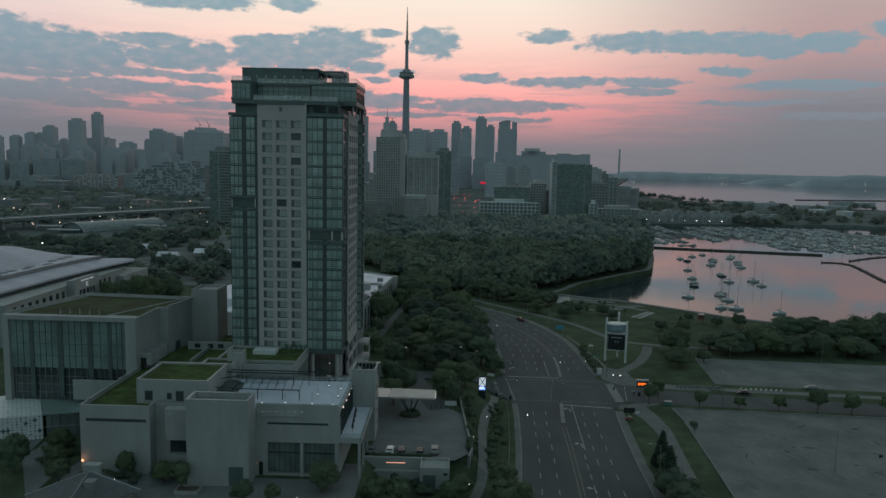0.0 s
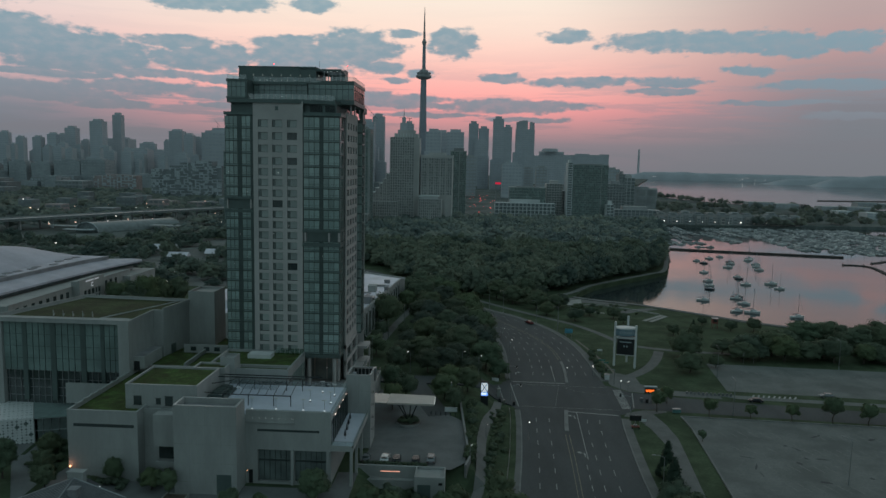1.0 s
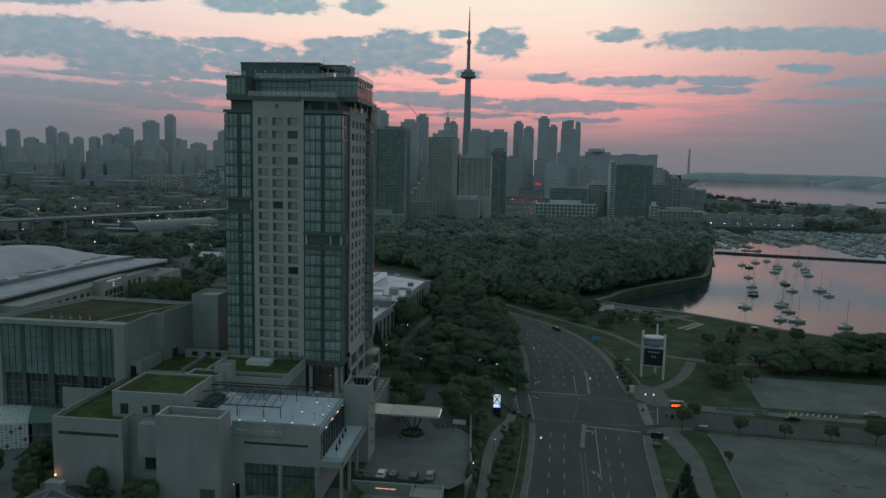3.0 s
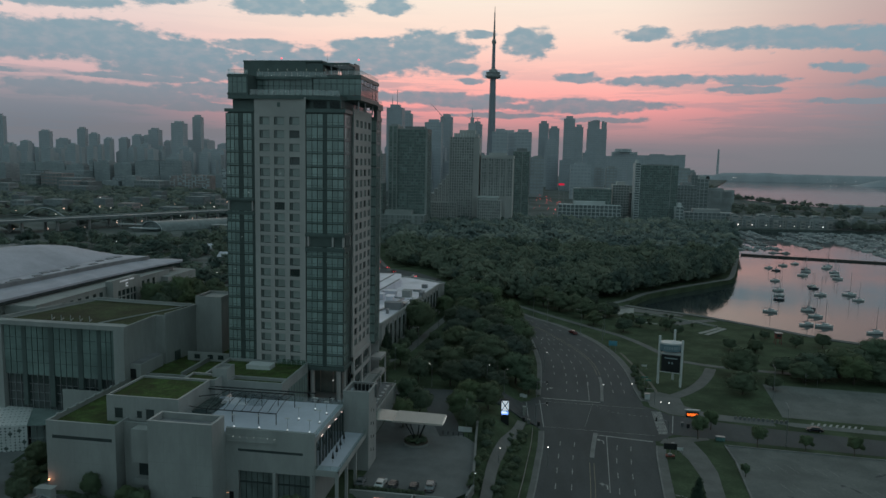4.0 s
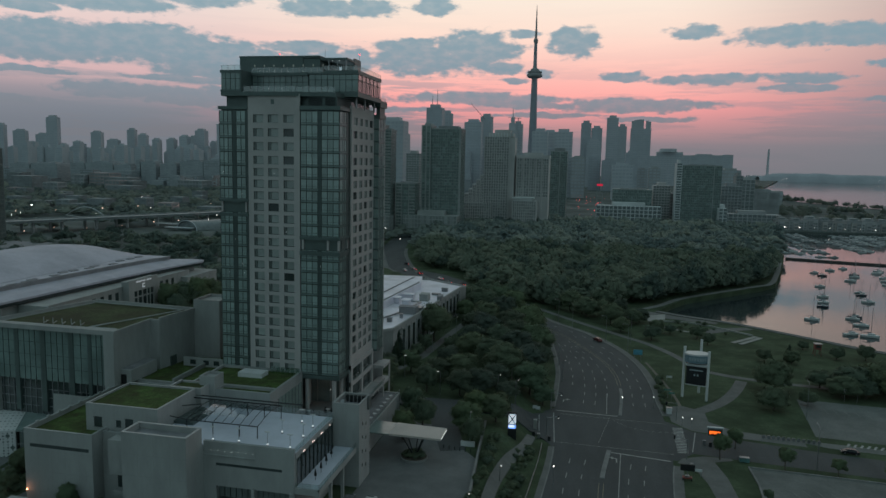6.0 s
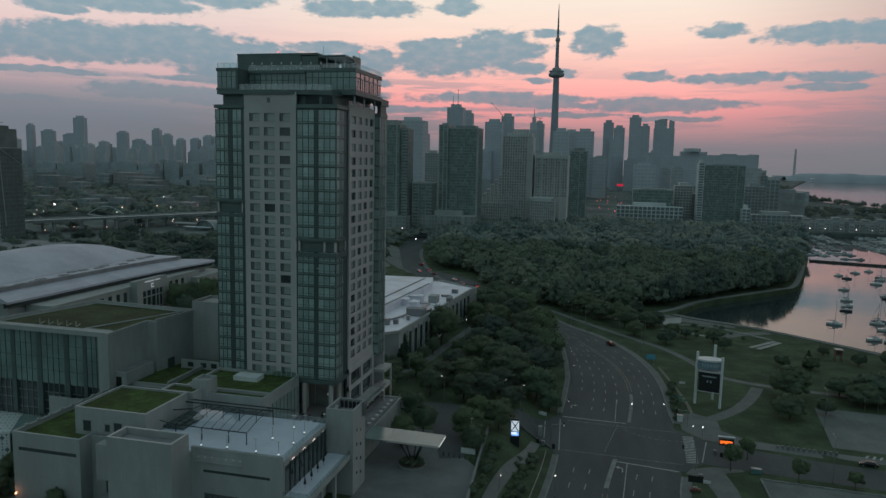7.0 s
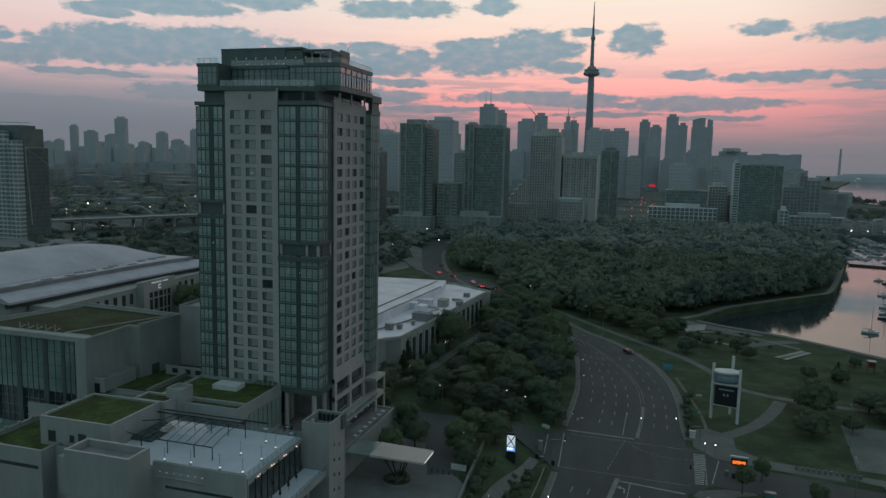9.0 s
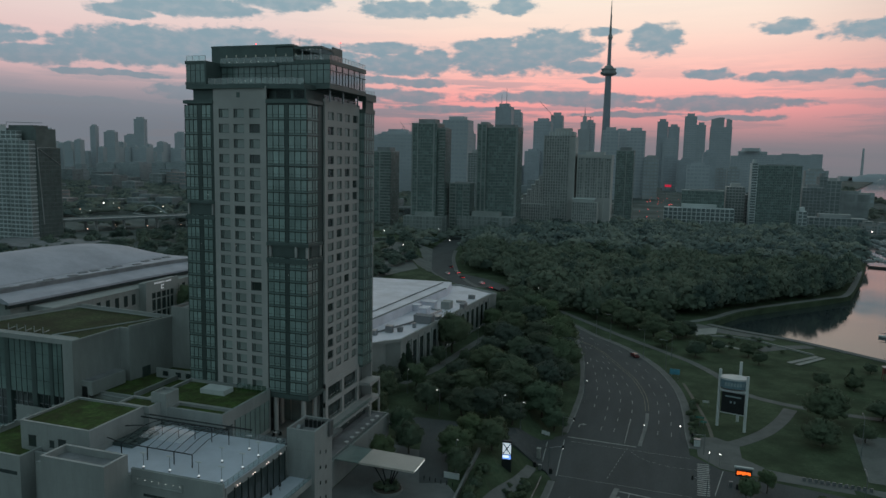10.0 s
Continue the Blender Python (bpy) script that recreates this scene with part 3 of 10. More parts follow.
bars = [(54.2 + 0.15 * (y - 230) / 6, y, 2.9, 0.4, 0.28) for y in np.arange(230.5, 249.5, 1.15)]
paint_bars("crosswalk", bars, PAINT, "white striped pedestrian crossing over the side road")
side = []
for y in np.arange(232.0, 252.0, 2.2):
    side += [(33.5 + (y - 232) * 0.16, y, 0.12, 1.1, 0.07)]
for k in range(14):
    a = math.radians(200 + 8 * k)
    side.append((50 + 14 * math.cos(a) * 0.9, 254.5 + 10 * math.sin(a), -1.0 * math.sin(a), 0.8 * math.cos(a), 0.06))
paint_bars("turn_guides", side, PAINT, "dotted turning guide lines across the junction")
yel = []
for line in (offset(cut(MED_S, 90, 208), -0.55), offset(cut(MED_S, 90, 208), 0.55), offset(cut(MED_N, 284, 400), -0.5), offset(cut(MED_N, 284, 400), 0.5)):
    yel += [(p[0], p[1], q[0] - p[0], q[1] - p[1], 0.08) for p, q in zip(line, line[1:])]
paint_bars("median_lines", yel, YELLOW, "double yellow median lines")


def arrow(x, y, left):
    s = -1 if left else 1
    return [(x, y, 0, 2.4, 0.16), (x, y + 2.4, s * 1.2, 0.5, 0.16), (x + s * 0.9, y + 2.2, s * 0.9, 0.9, 0.25), (x + s * 0.9, y + 3.4, s * 0.9, -0.6, 0.25)]


paint_bars("turn_arrows", arrow(38.0, 219.5, True) + arrow(36.9, 191.0, True) + arrow(35.4, 163.5, True) + arrow(22.5, 264, False), PAINT, "white painted turn arrows")
stalls = []
rng = random.Random(4)
for row in range(9):
    y = 214 - row * 11.5
    for k in range(34):
        if rng.random() < 0.72:
            stalls.append((78 + k * 3.1 + row * 0.8, y, 1.6, -4.6, 0.06))
for k in range(22):
    stalls.append((104 + k * 3.0, 279 - 0.07 * k * 3, 0.3, -4.6, 0.05))
FADED = material("faded_paint", (0.25, 0.25, 0.24), 0.8, vary=0.3, scale=0.5)
paint_bars("stall_lines", stalls, FADED, "faded parking stall lines")
bars = [(101 + 1.7 * k, 246.8 - 0.1 * k, 1.3, 2.2, 0.3) for k in range(9)]
paint_bars("hatching", bars, PAINT, "white hatched road marking by the car park entrance")


def patches():
    bm = bmesh.new()
    r = random.Random(9)
    for _ in range(46):
        x, y = r.uniform(74, 190), r.uniform(150, 214)
        a = r.uniform(0, 3.1)
        k, l, w = 9, r.uniform(0.6, 2.6), r.uniform(0.15, 0.7)
        ring = []
        for i in range(k):
            t = 2 * math.pi * i / k
            u, v = l * math.cos(t) * r.uniform(0.7, 1.2), w * math.sin(t) * r.uniform(0.6, 1.3)
            ring.append(bm.verts.new((x + u * math.cos(a) - v * math.sin(a), y + u * math.sin(a) + v * math.cos(a), 0.034)))
        bm.faces.new(ring)
    return bm


tagged(part("asphalt_repairs", patches(), ASPHALT), "dark tar patches on the worn car park", "asphalt patch", kind="stuff")
# paths and walks
WALK = dense([(15.0, 231.0), (13.6, 220.0), (11.0, 207.0), (9.5, 193.0), (9.2, 181.5), (8.9, 170.0), (6.5, 158.0), (2.0, 148.0), (-4.0, 138.0)], 2.5)
strip("pavement", offset(WALK, -1.2), offset(WALK, 1.2), 0.32, WALKWAY, "pale winding concrete footpath", "footpath", thick=0.6)
LAKE = dense([(-60.0, 478.0), (-20.0, 440.0), (5.0, 410.0), (24.0, 386.0), (45.8, 360.7), (54.3, 350.9), (62.1, 337.8), (68.8, 322.5), (74.0, 313.0), (92.0, 306.0), (120.0, 303.0)], 3.0)
strip("pavement", offset(LAKE, -1.6), offset(LAKE, 1.6), 0.05, WALKWAY, "pale lakeside cycle path through the grass", "footpath", thick=0.1)
FORK = dense([(59.0, 262.0), (66.0, 268.0), (74.0, 279.0), (80.0, 292.0), (84.0, 304.0)], 3.0)
strip("junction_road", [(-105.0, 506.0), (-88.0, 490.0), (-70.0, 470.0), (-56.0, 448.0)], [(-86.0, 520.0), (-66.0, 506.0), (-48.0, 484.0), (-40.0, 458.0)], 0.05, ASPHALT, "grey asphalt of the junction behind the exhibition hall", thick=0.2)
TRAIL = dense([(51.9, 320.0), (53.9, 309.0), (55.4, 300.0), (57.3, 288.5), (58.7, 277.5), (59.2, 268.8)], 3.0)
strip("dirt_trail", offset(TRAIL, -0.5), offset(TRAIL, 0.5), 0.05, DIRT, "narrow worn earth trail beside the road", "trail")
strip("pavement", offset(FORK, -2.0), offset(FORK, 2.0), 0.055, WALKWAY, "broad pale path forking to the shore", "footpath", thick=0.1)
tagged(sheet("pavement_corner", [(55.0, 254.2), (60.0, 248.0), (72.0, 245.5), (90.0, 243.5), (90.0, 248.0), (72.0, 251.5), (66.0, 257.0), (66.0, 266.0), (60.0, 270.0), (54.5, 268.0)], 0.07, WALKWAY, 4.0), "pale paved corner at the crossing", "pavement", kind="structure")
tagged(sheet("pavement_island", [(53.4, 223.2), (56.9, 222.2), (59.3, 212.6), (60.4, 201.8), (59.7, 194.8), (57.0, 165.0), (53.5, 120.0), (57.5, 120.0), (61.0, 165.0), (64.2, 195.7), (65.2, 206.3), (64.6, 217.0), (63.0, 226.0), (68.0, 228.4), (67.5, 229.6), (60.6, 229.4), (55.0, 226.6)], 0.065, WALKWAY, 4.0), "worn grey walkway between strips of grass", "pavement", kind="structure")
PATH_N = dense([(40.0, 404.0), (50.0, 418.0), (58.6, 429.6), (67.8, 442.2), (81.0, 466.2), (104.5, 494.0), (134.6, 527.4), (147.6, 544.6), (165.2, 604.4), (181.6, 668.6)], 4.0)
strip("pavement", offset(PATH_N, -1.7), offset(PATH_N, 1.7), 0.08, KERB, "pale seawall promenade along the inlet", "promenade", thick=0.3)
SEA = dense([(64.0, 423.0), (76.0, 415.0), (96.0, 405.6), (107.0, 397.8), (119.0, 388.0), (131.5, 377.8), (150.5, 363.0), (198.0, 341.5)], 4.0)
strip("seawall", offset(SEA, -2.0), offset(SEA, 1.6), 0.35, WALKWAY, "pale concrete seawall along the water", "seawall", thick=3.4)
tagged(sheet("pavement_boat_ramp", [(78.0, 383.0), (92.0, 392.0), (103.0, 397.0), (106.0, 393.0), (94.0, 386.0), (84.0, 378.0)], 0.1, WALKWAY, 4.0), "pale concrete slabs by the shore", "pavement", kind="structure")
tagged(sheet("pavement_lookout", [(48.0, 418.0), (58.0, 424.0), (72.0, 414.0), (92.0, 404.0), (90.0, 400.0), (70.0, 406.0), (58.0, 410.0)], 0.1, WALKWAY, 4.0), "pale concrete landing by the inlet", "pavement", kind="structure")
strip("kerb", offset([(71.1, 224.8), (71.4, 214.3), (69.0, 183.1), (67.3, 163.3), (64.0, 100.0)], -0.2), offset([(71.1, 224.8), (71.4, 214.3), (69.0, 183.1), (67.3, 163.3), (64.0, 100.0)], 0.2), 0.3, KERB, "dark low kerb beside the car park", "kerb", thick=0.4)
strip("kerb", offset([(71.0, 224.9), (136.0, 221.1), (285.0, 206.2)], -0.2), offset([(71.0, 224.9), (136.0, 221.1), (285.0, 206.2)], 0.2), 0.3, KERB, "dark low kerb beside the car park", "kerb", thick=0.4)

# small terraces and low walls where the lawn meets the inlet
tagged(sheet("pavement_landing", [(57.5, 409.5), (68.0, 417.5), (66.6, 403.5), (58.0, 397.5)], 0.19, CONCRETE, 4.0), "pale concrete landing beside the inlet", "landing", kind="structure")
tagged(sheet("pavement_ledge", [(63.8, 384.2), (74.6, 378.2), (75.4, 380.0), (64.6, 386.4)], 0.12, CONCRETE, 4.0), "pale stone ledge in the grass", "ledge", kind="structure")
for k in range(2):
    tagged(sheet("pavement_step", [(90.6 + 2.6 * k, 363.6 - 2.2 * k), (92.2 + 2.6 * k, 362.2 - 2.2 * k), (105.0 + 1.6 * k, 377.4 - 2.2 * k), (103.4 + 1.6 * k, 378.8 - 2.2 * k)], 0.22 + 0.1 * k, CONCRETE, 4.0), "pale terrace step by the shore", "step", kind="structure")
LOW_WALL = dense([(57.8, 396.0), (70.0, 399.5), (81.1, 397.8), (92.0, 389.0), (103.0, 379.6)], 2.5)
strip("trim_low_wall", offset(LOW_WALL, -0.35), offset(LOW_WALL, 0.35), 0.6, CONCRETE, "low pale retaining wall above the shore", "low wall", thick=1.0)

# ---- the hotel ----
hotel = thing("hotel", (-45, 205, 4.5), "tall hotel tower of pale precast and green glass", "hotel")
HOTEL = Matrix.Translation((45, -205, -4.5))


def hp(name, bm, mats, parent=None, label=""):
    """A part of the hotel, its mesh given in world metres."""
    ob = part(name, bm, mats, parent or hotel, label)
    if parent is None:
        ob.matrix_parent_inverse = HOTEL
    return ob


def hung(name, mesh, at, parent=None, turn=0.0):
    """A repeated part of the hotel, sharing one mesh, at a place in the world."""
    ob = new(name, mesh)
    ob.parent = parent or hotel
    ob.matrix_parent_inverse = HOTEL
    ob.matrix_basis = pose(*at, 0, 0, turn)
    return ob


ROWS_Z = [85.6 - 3.3 * k for k in range(4)] + [72.8 - 2.83 * k for k in range(18)]
TALL = [3.3] * 4 + [2.83] * 18


def pierced(x0, x1, y0, y1, z0, z1, cols, rows):
    """A wall along x with openings: cols are (x0, x1), rows (z0, z1) from the top down."""
    bm = bmesh.new()
    xs = sorted({x0, x1, *[v for c in cols for v in c]})
    zs = sorted({z0, z1, *[v for r in rows for v in r]})
    for a, b in zip(xs, xs[1:]):
        for c, d in zip(zs, zs[1:]):
            if (a, b) not in cols or (c, d) not in rows:
                box(bm, a, b, y0, y1, c, d)
    bmesh.ops.remove_doubles(bm, verts=bm.verts, dist=0.001)
    bm.verts.index_update()
    inner = {}
    for f in bm.faces:
        inner.setdefault(tuple(sorted(v.index for v in f.verts)), []).append(f)
    bmesh.ops.delete(bm, geom=[f for fs in inner.values() if len(fs) > 1 for f in fs], context="FACES_ONLY")
    return bm


def window_mesh(w, h, pane=GLASS_CURTAIN):
    """A hotel window: frame and sill, a narrow dark vent pane and a curtained pane, as three meshes."""
    bm = bmesh.new()
    t = 0.07
    ring = [bm.verts.new(p) for p in ((0, 0, 0), (w, 0, 0), (w, 0, h), (0, 0, h), (t, 0, t), (w - t, 0, t), (w - t, 0, h - t), (t, 0, h - t))]
    for i in range(4):
        j = (i + 1) % 4
        bm.faces.new((ring[i], ring[j], ring[4 + j], ring[4 + i]))
    g = bmesh.ops.extrude_face_region(bm, geom=bm.faces[:])
    for v in g["geom"]:
        if isinstance(v, bmesh.types.BMVert):
            v.co.y += 0.1
    bmesh.ops.recalc_face_normals(bm, faces=bm.faces)
    sill = boxes((-0.05, w + 0.05, -0.3, 0.02, -0.1, 0.0))
    vent = boxes((t, 0.24 * w, 0.06, 0.08, t, h - t))
    lit = boxes((0.24 * w + t, w - t, 0.06, 0.08, t, h - t))
    bar = boxes((0.24 * w, 0.24 * w + t, 0.0, 0.1, t, h - t))
    return finish("window", bm, FRAME), (("sill", finish("sill", sill, COPING)), ("vent_pane", finish("vent_pane", vent, GLASS_DARK if pane is GLASS_DARK else GLASS_VENT)), ("pane", finish("pane", lit, pane)), ("mullion", finish("mullion", bar, FRAME)))


def hang_window(kit, at, turn=0.0):
    ob = hung("window", kit[0], at, turn=turn)
    for name, me in kit[1]:
        part(name, me, None, ob)


COLS = [(-52.05, -49.4), (-48.25, -45.55), (-44.25, -41.6)]
hp("front_wall", pierced(-53.4, -40.05, 198.75, 199.15, 22.0, 91.4, COLS, [(z - 0.95, z + 0.95) for z in ROWS_Z]), TOWER_WALL, label="pale precast wall pierced by rows of windows")
WIN, WIN_OPEN = window_mesh(2.66, 1.9), window_mesh(2.66, 1.9, GLASS_DARK)
opened = random.Random(12)
UNLIT = {(1, 2), (3, 2), (7, 1), (13, 2)}  # rows from the top and columns of rooms with open curtains
for i, z in enumerate(ROWS_Z):
    for j, (a, b) in enumerate(COLS):
        hang_window(WIN_OPEN if (i, j) in UNLIT else WIN, (a, 199.02, z - 0.95))
hp("vent", boxes((-47.4, -46.6, 198.7, 198.76, 89.0, 90.1)), DARK_PANEL, label="small dark vent high in the wall")
# east wall, four columns of narrow windows
SIDE = [(207.5, 210.4), (212.0, 214.6), (216.2, 218.8), (220.6, 223.2)]
side_bm = pierced(206.0, 224.4, 0.0, 0.4, 24.0, 89.2, SIDE, [(z - 0.85, z + 0.95) for z in ROWS_Z[:-1]])
side_wall = hp("side_wall", side_bm, TOWER_WALL, label="pale precast side wall with narrow windows")
side_wall.matrix_basis = Matrix.Translation((-29.6, 0, 0)) @ Matrix.Rotation(math.pi / 2, 4, "Z")
WIN_S = {round(b - a, 1): window_mesh(b - a, 1.8) for a, b in SIDE}
WIN_SD = {round(b - a, 1): window_mesh(b - a, 1.8, GLASS_DARK) for a, b in SIDE}
for z in ROWS_Z[:-1]:
    for a, b in SIDE:
        hang_window((WIN_SD if opened.random() < 0.16 else WIN_S)[round(b - a, 1)], (-29.88, a, z - 0.85), 90)


def bay_panel(w, h, groups):
    """One storey of glazed bay: groups are (x0, x1, panes, opaque); a rail with mullions, and its panes and spandrels as parts."""
    sp = 0.5
    kids = []
    rail = bmesh.new()
    box(rail, 0, w, 0.0, 0.22, -0.05, 0.1)
    for x0, x1, k, solid in groups:
        kids.append(("spandrel", finish("spandrel", boxes((x0, x1, 0.05, 0.2, 0.1, sp if not solid else h)), BAY_SOLID if solid else BAY_BAND)))
        if solid:
            continue
        step_x = (x1 - x0) / k
        for i in range(k):
            kids.append(("pane", finish("pane", boxes((x0 + i * step_x + 0.04, x0 + (i + 1) * step_x - 0.04, 0.1, 0.14, sp, h - 0.05)), GLASS_TEAL)))
        bars = bmesh.new()
        for i in range(k + 1):
            box(bars, x0 + i * step_x - 0.045, x0 + i * step_x + 0.045, 0.0, 0.2, sp, h - 0.05)
        box(bars, x0, x1, 0.02, 0.2, sp - 0.03, sp + 0.07)
        box(bars, x0, x1, 0.02, 0.2, h - 0.13, h - 0.05)
        box(bars, x0, x1, 0.03, 0.2, sp + 0.62, sp + 0.67)
        kids.append(("mullion_frame", finish("mullion_frame", bars, FRAME)))
    return finish("glazed_bay", rail, FRAME), kids


def hang_bay(kit, at, turn=0.0):
    ob = hung("glazed_bay", kit[0], at, turn=turn)
    for name, me in kit[1]:
        part(name, me, None, ob)


BAY_A = {h: bay_panel(7.6, h, [(0.05, 3.4, 3, 0), (3.4, 4.5, 1, 1), (4.5, 6.9, 2, 0), (6.9, 7.6, 1, 1)]) for h in (3.3, 2.83)}
BAY_B = {h: bay_panel(9.8, h, [(0.1, 4.4, 3, 0), (4.4, 5.4, 1, 1), (5.4, 9.75, 3, 0)]) for h in (3.3, 2.83)}
BAY_C = {h: bay_panel(7.1, h, [(0.05, 2.3, 1, 0), (2.3, 4.8, 2, 0), (4.8, 7.1, 1, 1)]) for h in (3.3, 2.83)}
BAY_D = {h: bay_panel(5.6, h, [(0.05, 2.7, 2, 0), (2.7, 5.6, 2, 0)]) for h in (3.3, 2.83)}
BAY_W = {h: bay_panel(27.0, h, [(0.1, 6.0, 3, 0), (6.0, 8.0, 1, 1), (8.0, 19.0, 5, 0), (19.0, 21.0, 1, 1), (21.0, 26.9, 3, 0)]) for h in (3.3, 2.83)}
for k, z in enumerate(ROWS_Z):
    h = TALL[k]
    low = z - 1.42
    hang_bay(BAY_A[h], (-61.0, 199.9 if k == 7 else 198.7, low))
    hang_bay(BAY_B[h], (-39.95, 200.6 if k in (10, 11) and k == 10 else 198.7, low))
    if k == 10:
        hang_bay(BAY_C[h], (-31.2, 199.6, low), turn=90)
    else:
        hang_bay(BAY_C[h], (-30.0, 198.75, low), turn=90)
    hang_bay(BAY_D[h], (-28.2, 224.4, low), turn=90)
    hp("return_panel", boxes((-30.0, -28.15, 224.3, 224.42, low, low + 0.5)), SPANDREL)
    for x0, x1 in ((-29.9, -29.1), (-29.0, -28.25)):
        hp("return_pane", boxes((x0, x1, 224.34, 224.42, low + 0.5, low + h - 0.08)), GLASS_TEAL)
    hang_bay(BAY_W[h], (-61.0, 226.2, low), turn=-90)
ledge = bmesh.new()
for z0, z1, x0, x1 in ((61.8, 62.6, -61.2, -53.4), (65.4, 66.0, -61.2, -53.4)):
    box(ledge, x0, x1, 198.55, 200.3, z0, z1)
hp("balcony_slab", ledge, DARK_PANEL, label="dark slabs of a recessed balcony")
ledge = bmesh.new()
for z0, z1 in ((53.0, 54.0), (56.8, 57.5)):
    box(ledge, -40.1, -29.8, 198.5, 206.0, z0, z1)
hp("balcony_slab", ledge, DARK_PANEL, label="dark slabs of a recessed balcony")
for x, y in ((-39.4, 199.0), (-30.3, 199.0), (-33.0, 199.0), (-30.3, 205.0)):
    hp("balcony_column", boxes((x - 0.25, x + 0.25, y - 0.2, y + 0.3, 53.9, 56.9)), TOWER_WALL)
for x in (-60.6, -54.2):
    hp("balcony_column", boxes((x - 0.2, x + 0.2, 198.9, 199.3, 62.5, 65.5)), TOWER_WALL)
# white glints on the front, put in as tiny glowing boxes at random
glints = random.Random(40)
for k in range(12):
    x = glints.choice((glints.uniform(-39.5, -30.5), glints.uniform(-60.5, -54.0), glints.uniform(-51.5, -42.0)))
    z = ROWS_Z[glints.randrange(3, 16)] + glints.uniform(-0.5, 0.5)
    hp("room_light", boxes((x, x + 0.12, 198.62 if x > -40 or x < -54 else 198.9, 198.7 if x > -40 or x < -54 else 199.0, z, z + 0.12)), LAMP_DIM)
# the core behind the glass, the returns and the bases of the bays
hp("core", boxes((-60.6, -30.4, 199.3, 224.8, 22.5, 88.0), (-59.9, -30.6, 224.8, 226.0, 22.5, 88.0)), DARK_PANEL)
hp("back_wall", boxes((-61.0, -28.2, 229.9, 230.3, 10.0, 88.6)), TOWER_WALL)
hp("bay_base", boxes((-40.1, -29.8, 198.6, 206.0, 22.2, 23.2)), SPANDREL)
hp("bay_base", boxes((-61.1, -53.4, 198.6, 200.0, 22.6, 23.2)), SPANDREL)
for r in ((-61.2, -53.4, 198.55, 200.2, 87.7, 88.5), (-40.0, -29.8, 198.5, 206.0, 87.7, 88.6), (-30.0, -28.0, 224.3, 230.2, 87.3, 88.3)):
    hp("bay_coping", boxes(r), SPANDREL, label="dark coping over the glazed bays")
hp("bay_cap", boxes((-30.2, -27.8, 224.2, 230.4, 90.3, 92.0), (-29.2, -28.2, 225.0, 229.6, 88.2, 90.4)), DARK_PANEL)
# sky-level restaurant
hp("plant_band", boxes((-59.8, -53.4, 200.4, 226.0, 88.0, 91.2), (-53.3, -31.5, 200.8, 226.0, 88.0, 91.2)), DARK_PANEL, label="dark recessed band under the roof terrace")
louvre = bmesh.new()
for x0, x1 in ((-38.6, -35.2), (-34.4, -31.9)):
    for k in range(7):
        box(louvre, x0, x1, 200.6, 200.85, 88.9 + 0.26 * k, 89.05 + 0.26 * k)
hp("louvre", louvre, BLACK_STEEL)
slab = bmesh.new()
prism(slab, [(-54.6, 198.4), (-41.0, 198.4), (-39.5, 199.2), (-31.8, 200.6), (-30.6, 204.0), (-30.6, 226.0), (-60.2, 226.0), (-60.2, 198.4)], 90.9, 91.9)
hp("terrace_slab", slab, DARK_PANEL, label="dark slab of the roof terrace")
left = boxes((-60.3, -54.8, 198.3, 224.0, 91.9, 92.4), (-60.3, -54.8, 198.3, 224.0, 96.3, 97.0), (-60.2, -54.9, 205.0, 223.9, 92.4, 96.3), (-55.2, -54.8, 198.4, 205.0, 92.4, 96.3), (-59.9, -55.3, 200.4, 200.6, 92.4, 96.2))
hp("roof_pavilion", left, DARK_PANEL, label="dark metal pavilion with a glazed corner")
pane = bmesh.new()
for k in range(4):
    box(pane, -60.1 + k * 1.25, -58.95 + k * 1.25, 198.45, 198.5, 92.4, 96.3, 0)
    box(pane, -58.95 + k * 1.25, -58.85 + k * 1.25, 198.4, 198.55, 92.4, 96.3, 1)
    box(pane, -60.1 + k * 1.25, -58.95 + k * 1.25, 198.42, 198.53, 94.9, 95.0, 1)
hp("pavilion_glazing", pane, (GLASS_HALL, FRAME))
mid = boxes((-54.8, -36.5, 205.5, 224.0, 91.9, 97.0))
hp("restaurant_wall", mid, DARK_PANEL)
for k in range(10):
    x = -54.7 + 1.47 * k
    g = hp("restaurant_pane", boxes((x + 0.06, x + 1.41, 203.95, 204.0, 92.0, 96.2)), GLASS_HALL)
    part("mullion", boxes((x - 0.05, x + 0.06, 203.86, 204.04, 92.0, 96.2)), FRAME, g)
    part("transom", boxes((x + 0.06, x + 1.41, 203.88, 204.02, 94.6, 94.72)), FRAME, g)
hp("restaurant_side", boxes((-54.8, -40.0, 204.0, 205.5, 91.9, 96.2)), DARK_PANEL)
right = boxes((-40.0, -27.2, 203.6, 222.8, 96.5, 97.4), (-40.0, -27.2, 203.6, 222.8, 91.2, 92.3), (-39.8, -29.6, 204.2, 222.4, 92.3, 96.5))
hp("lounge_block", right, DARK_PANEL, label="cantilevered dark lounge block with an upper fascia")
pane = bmesh.new()
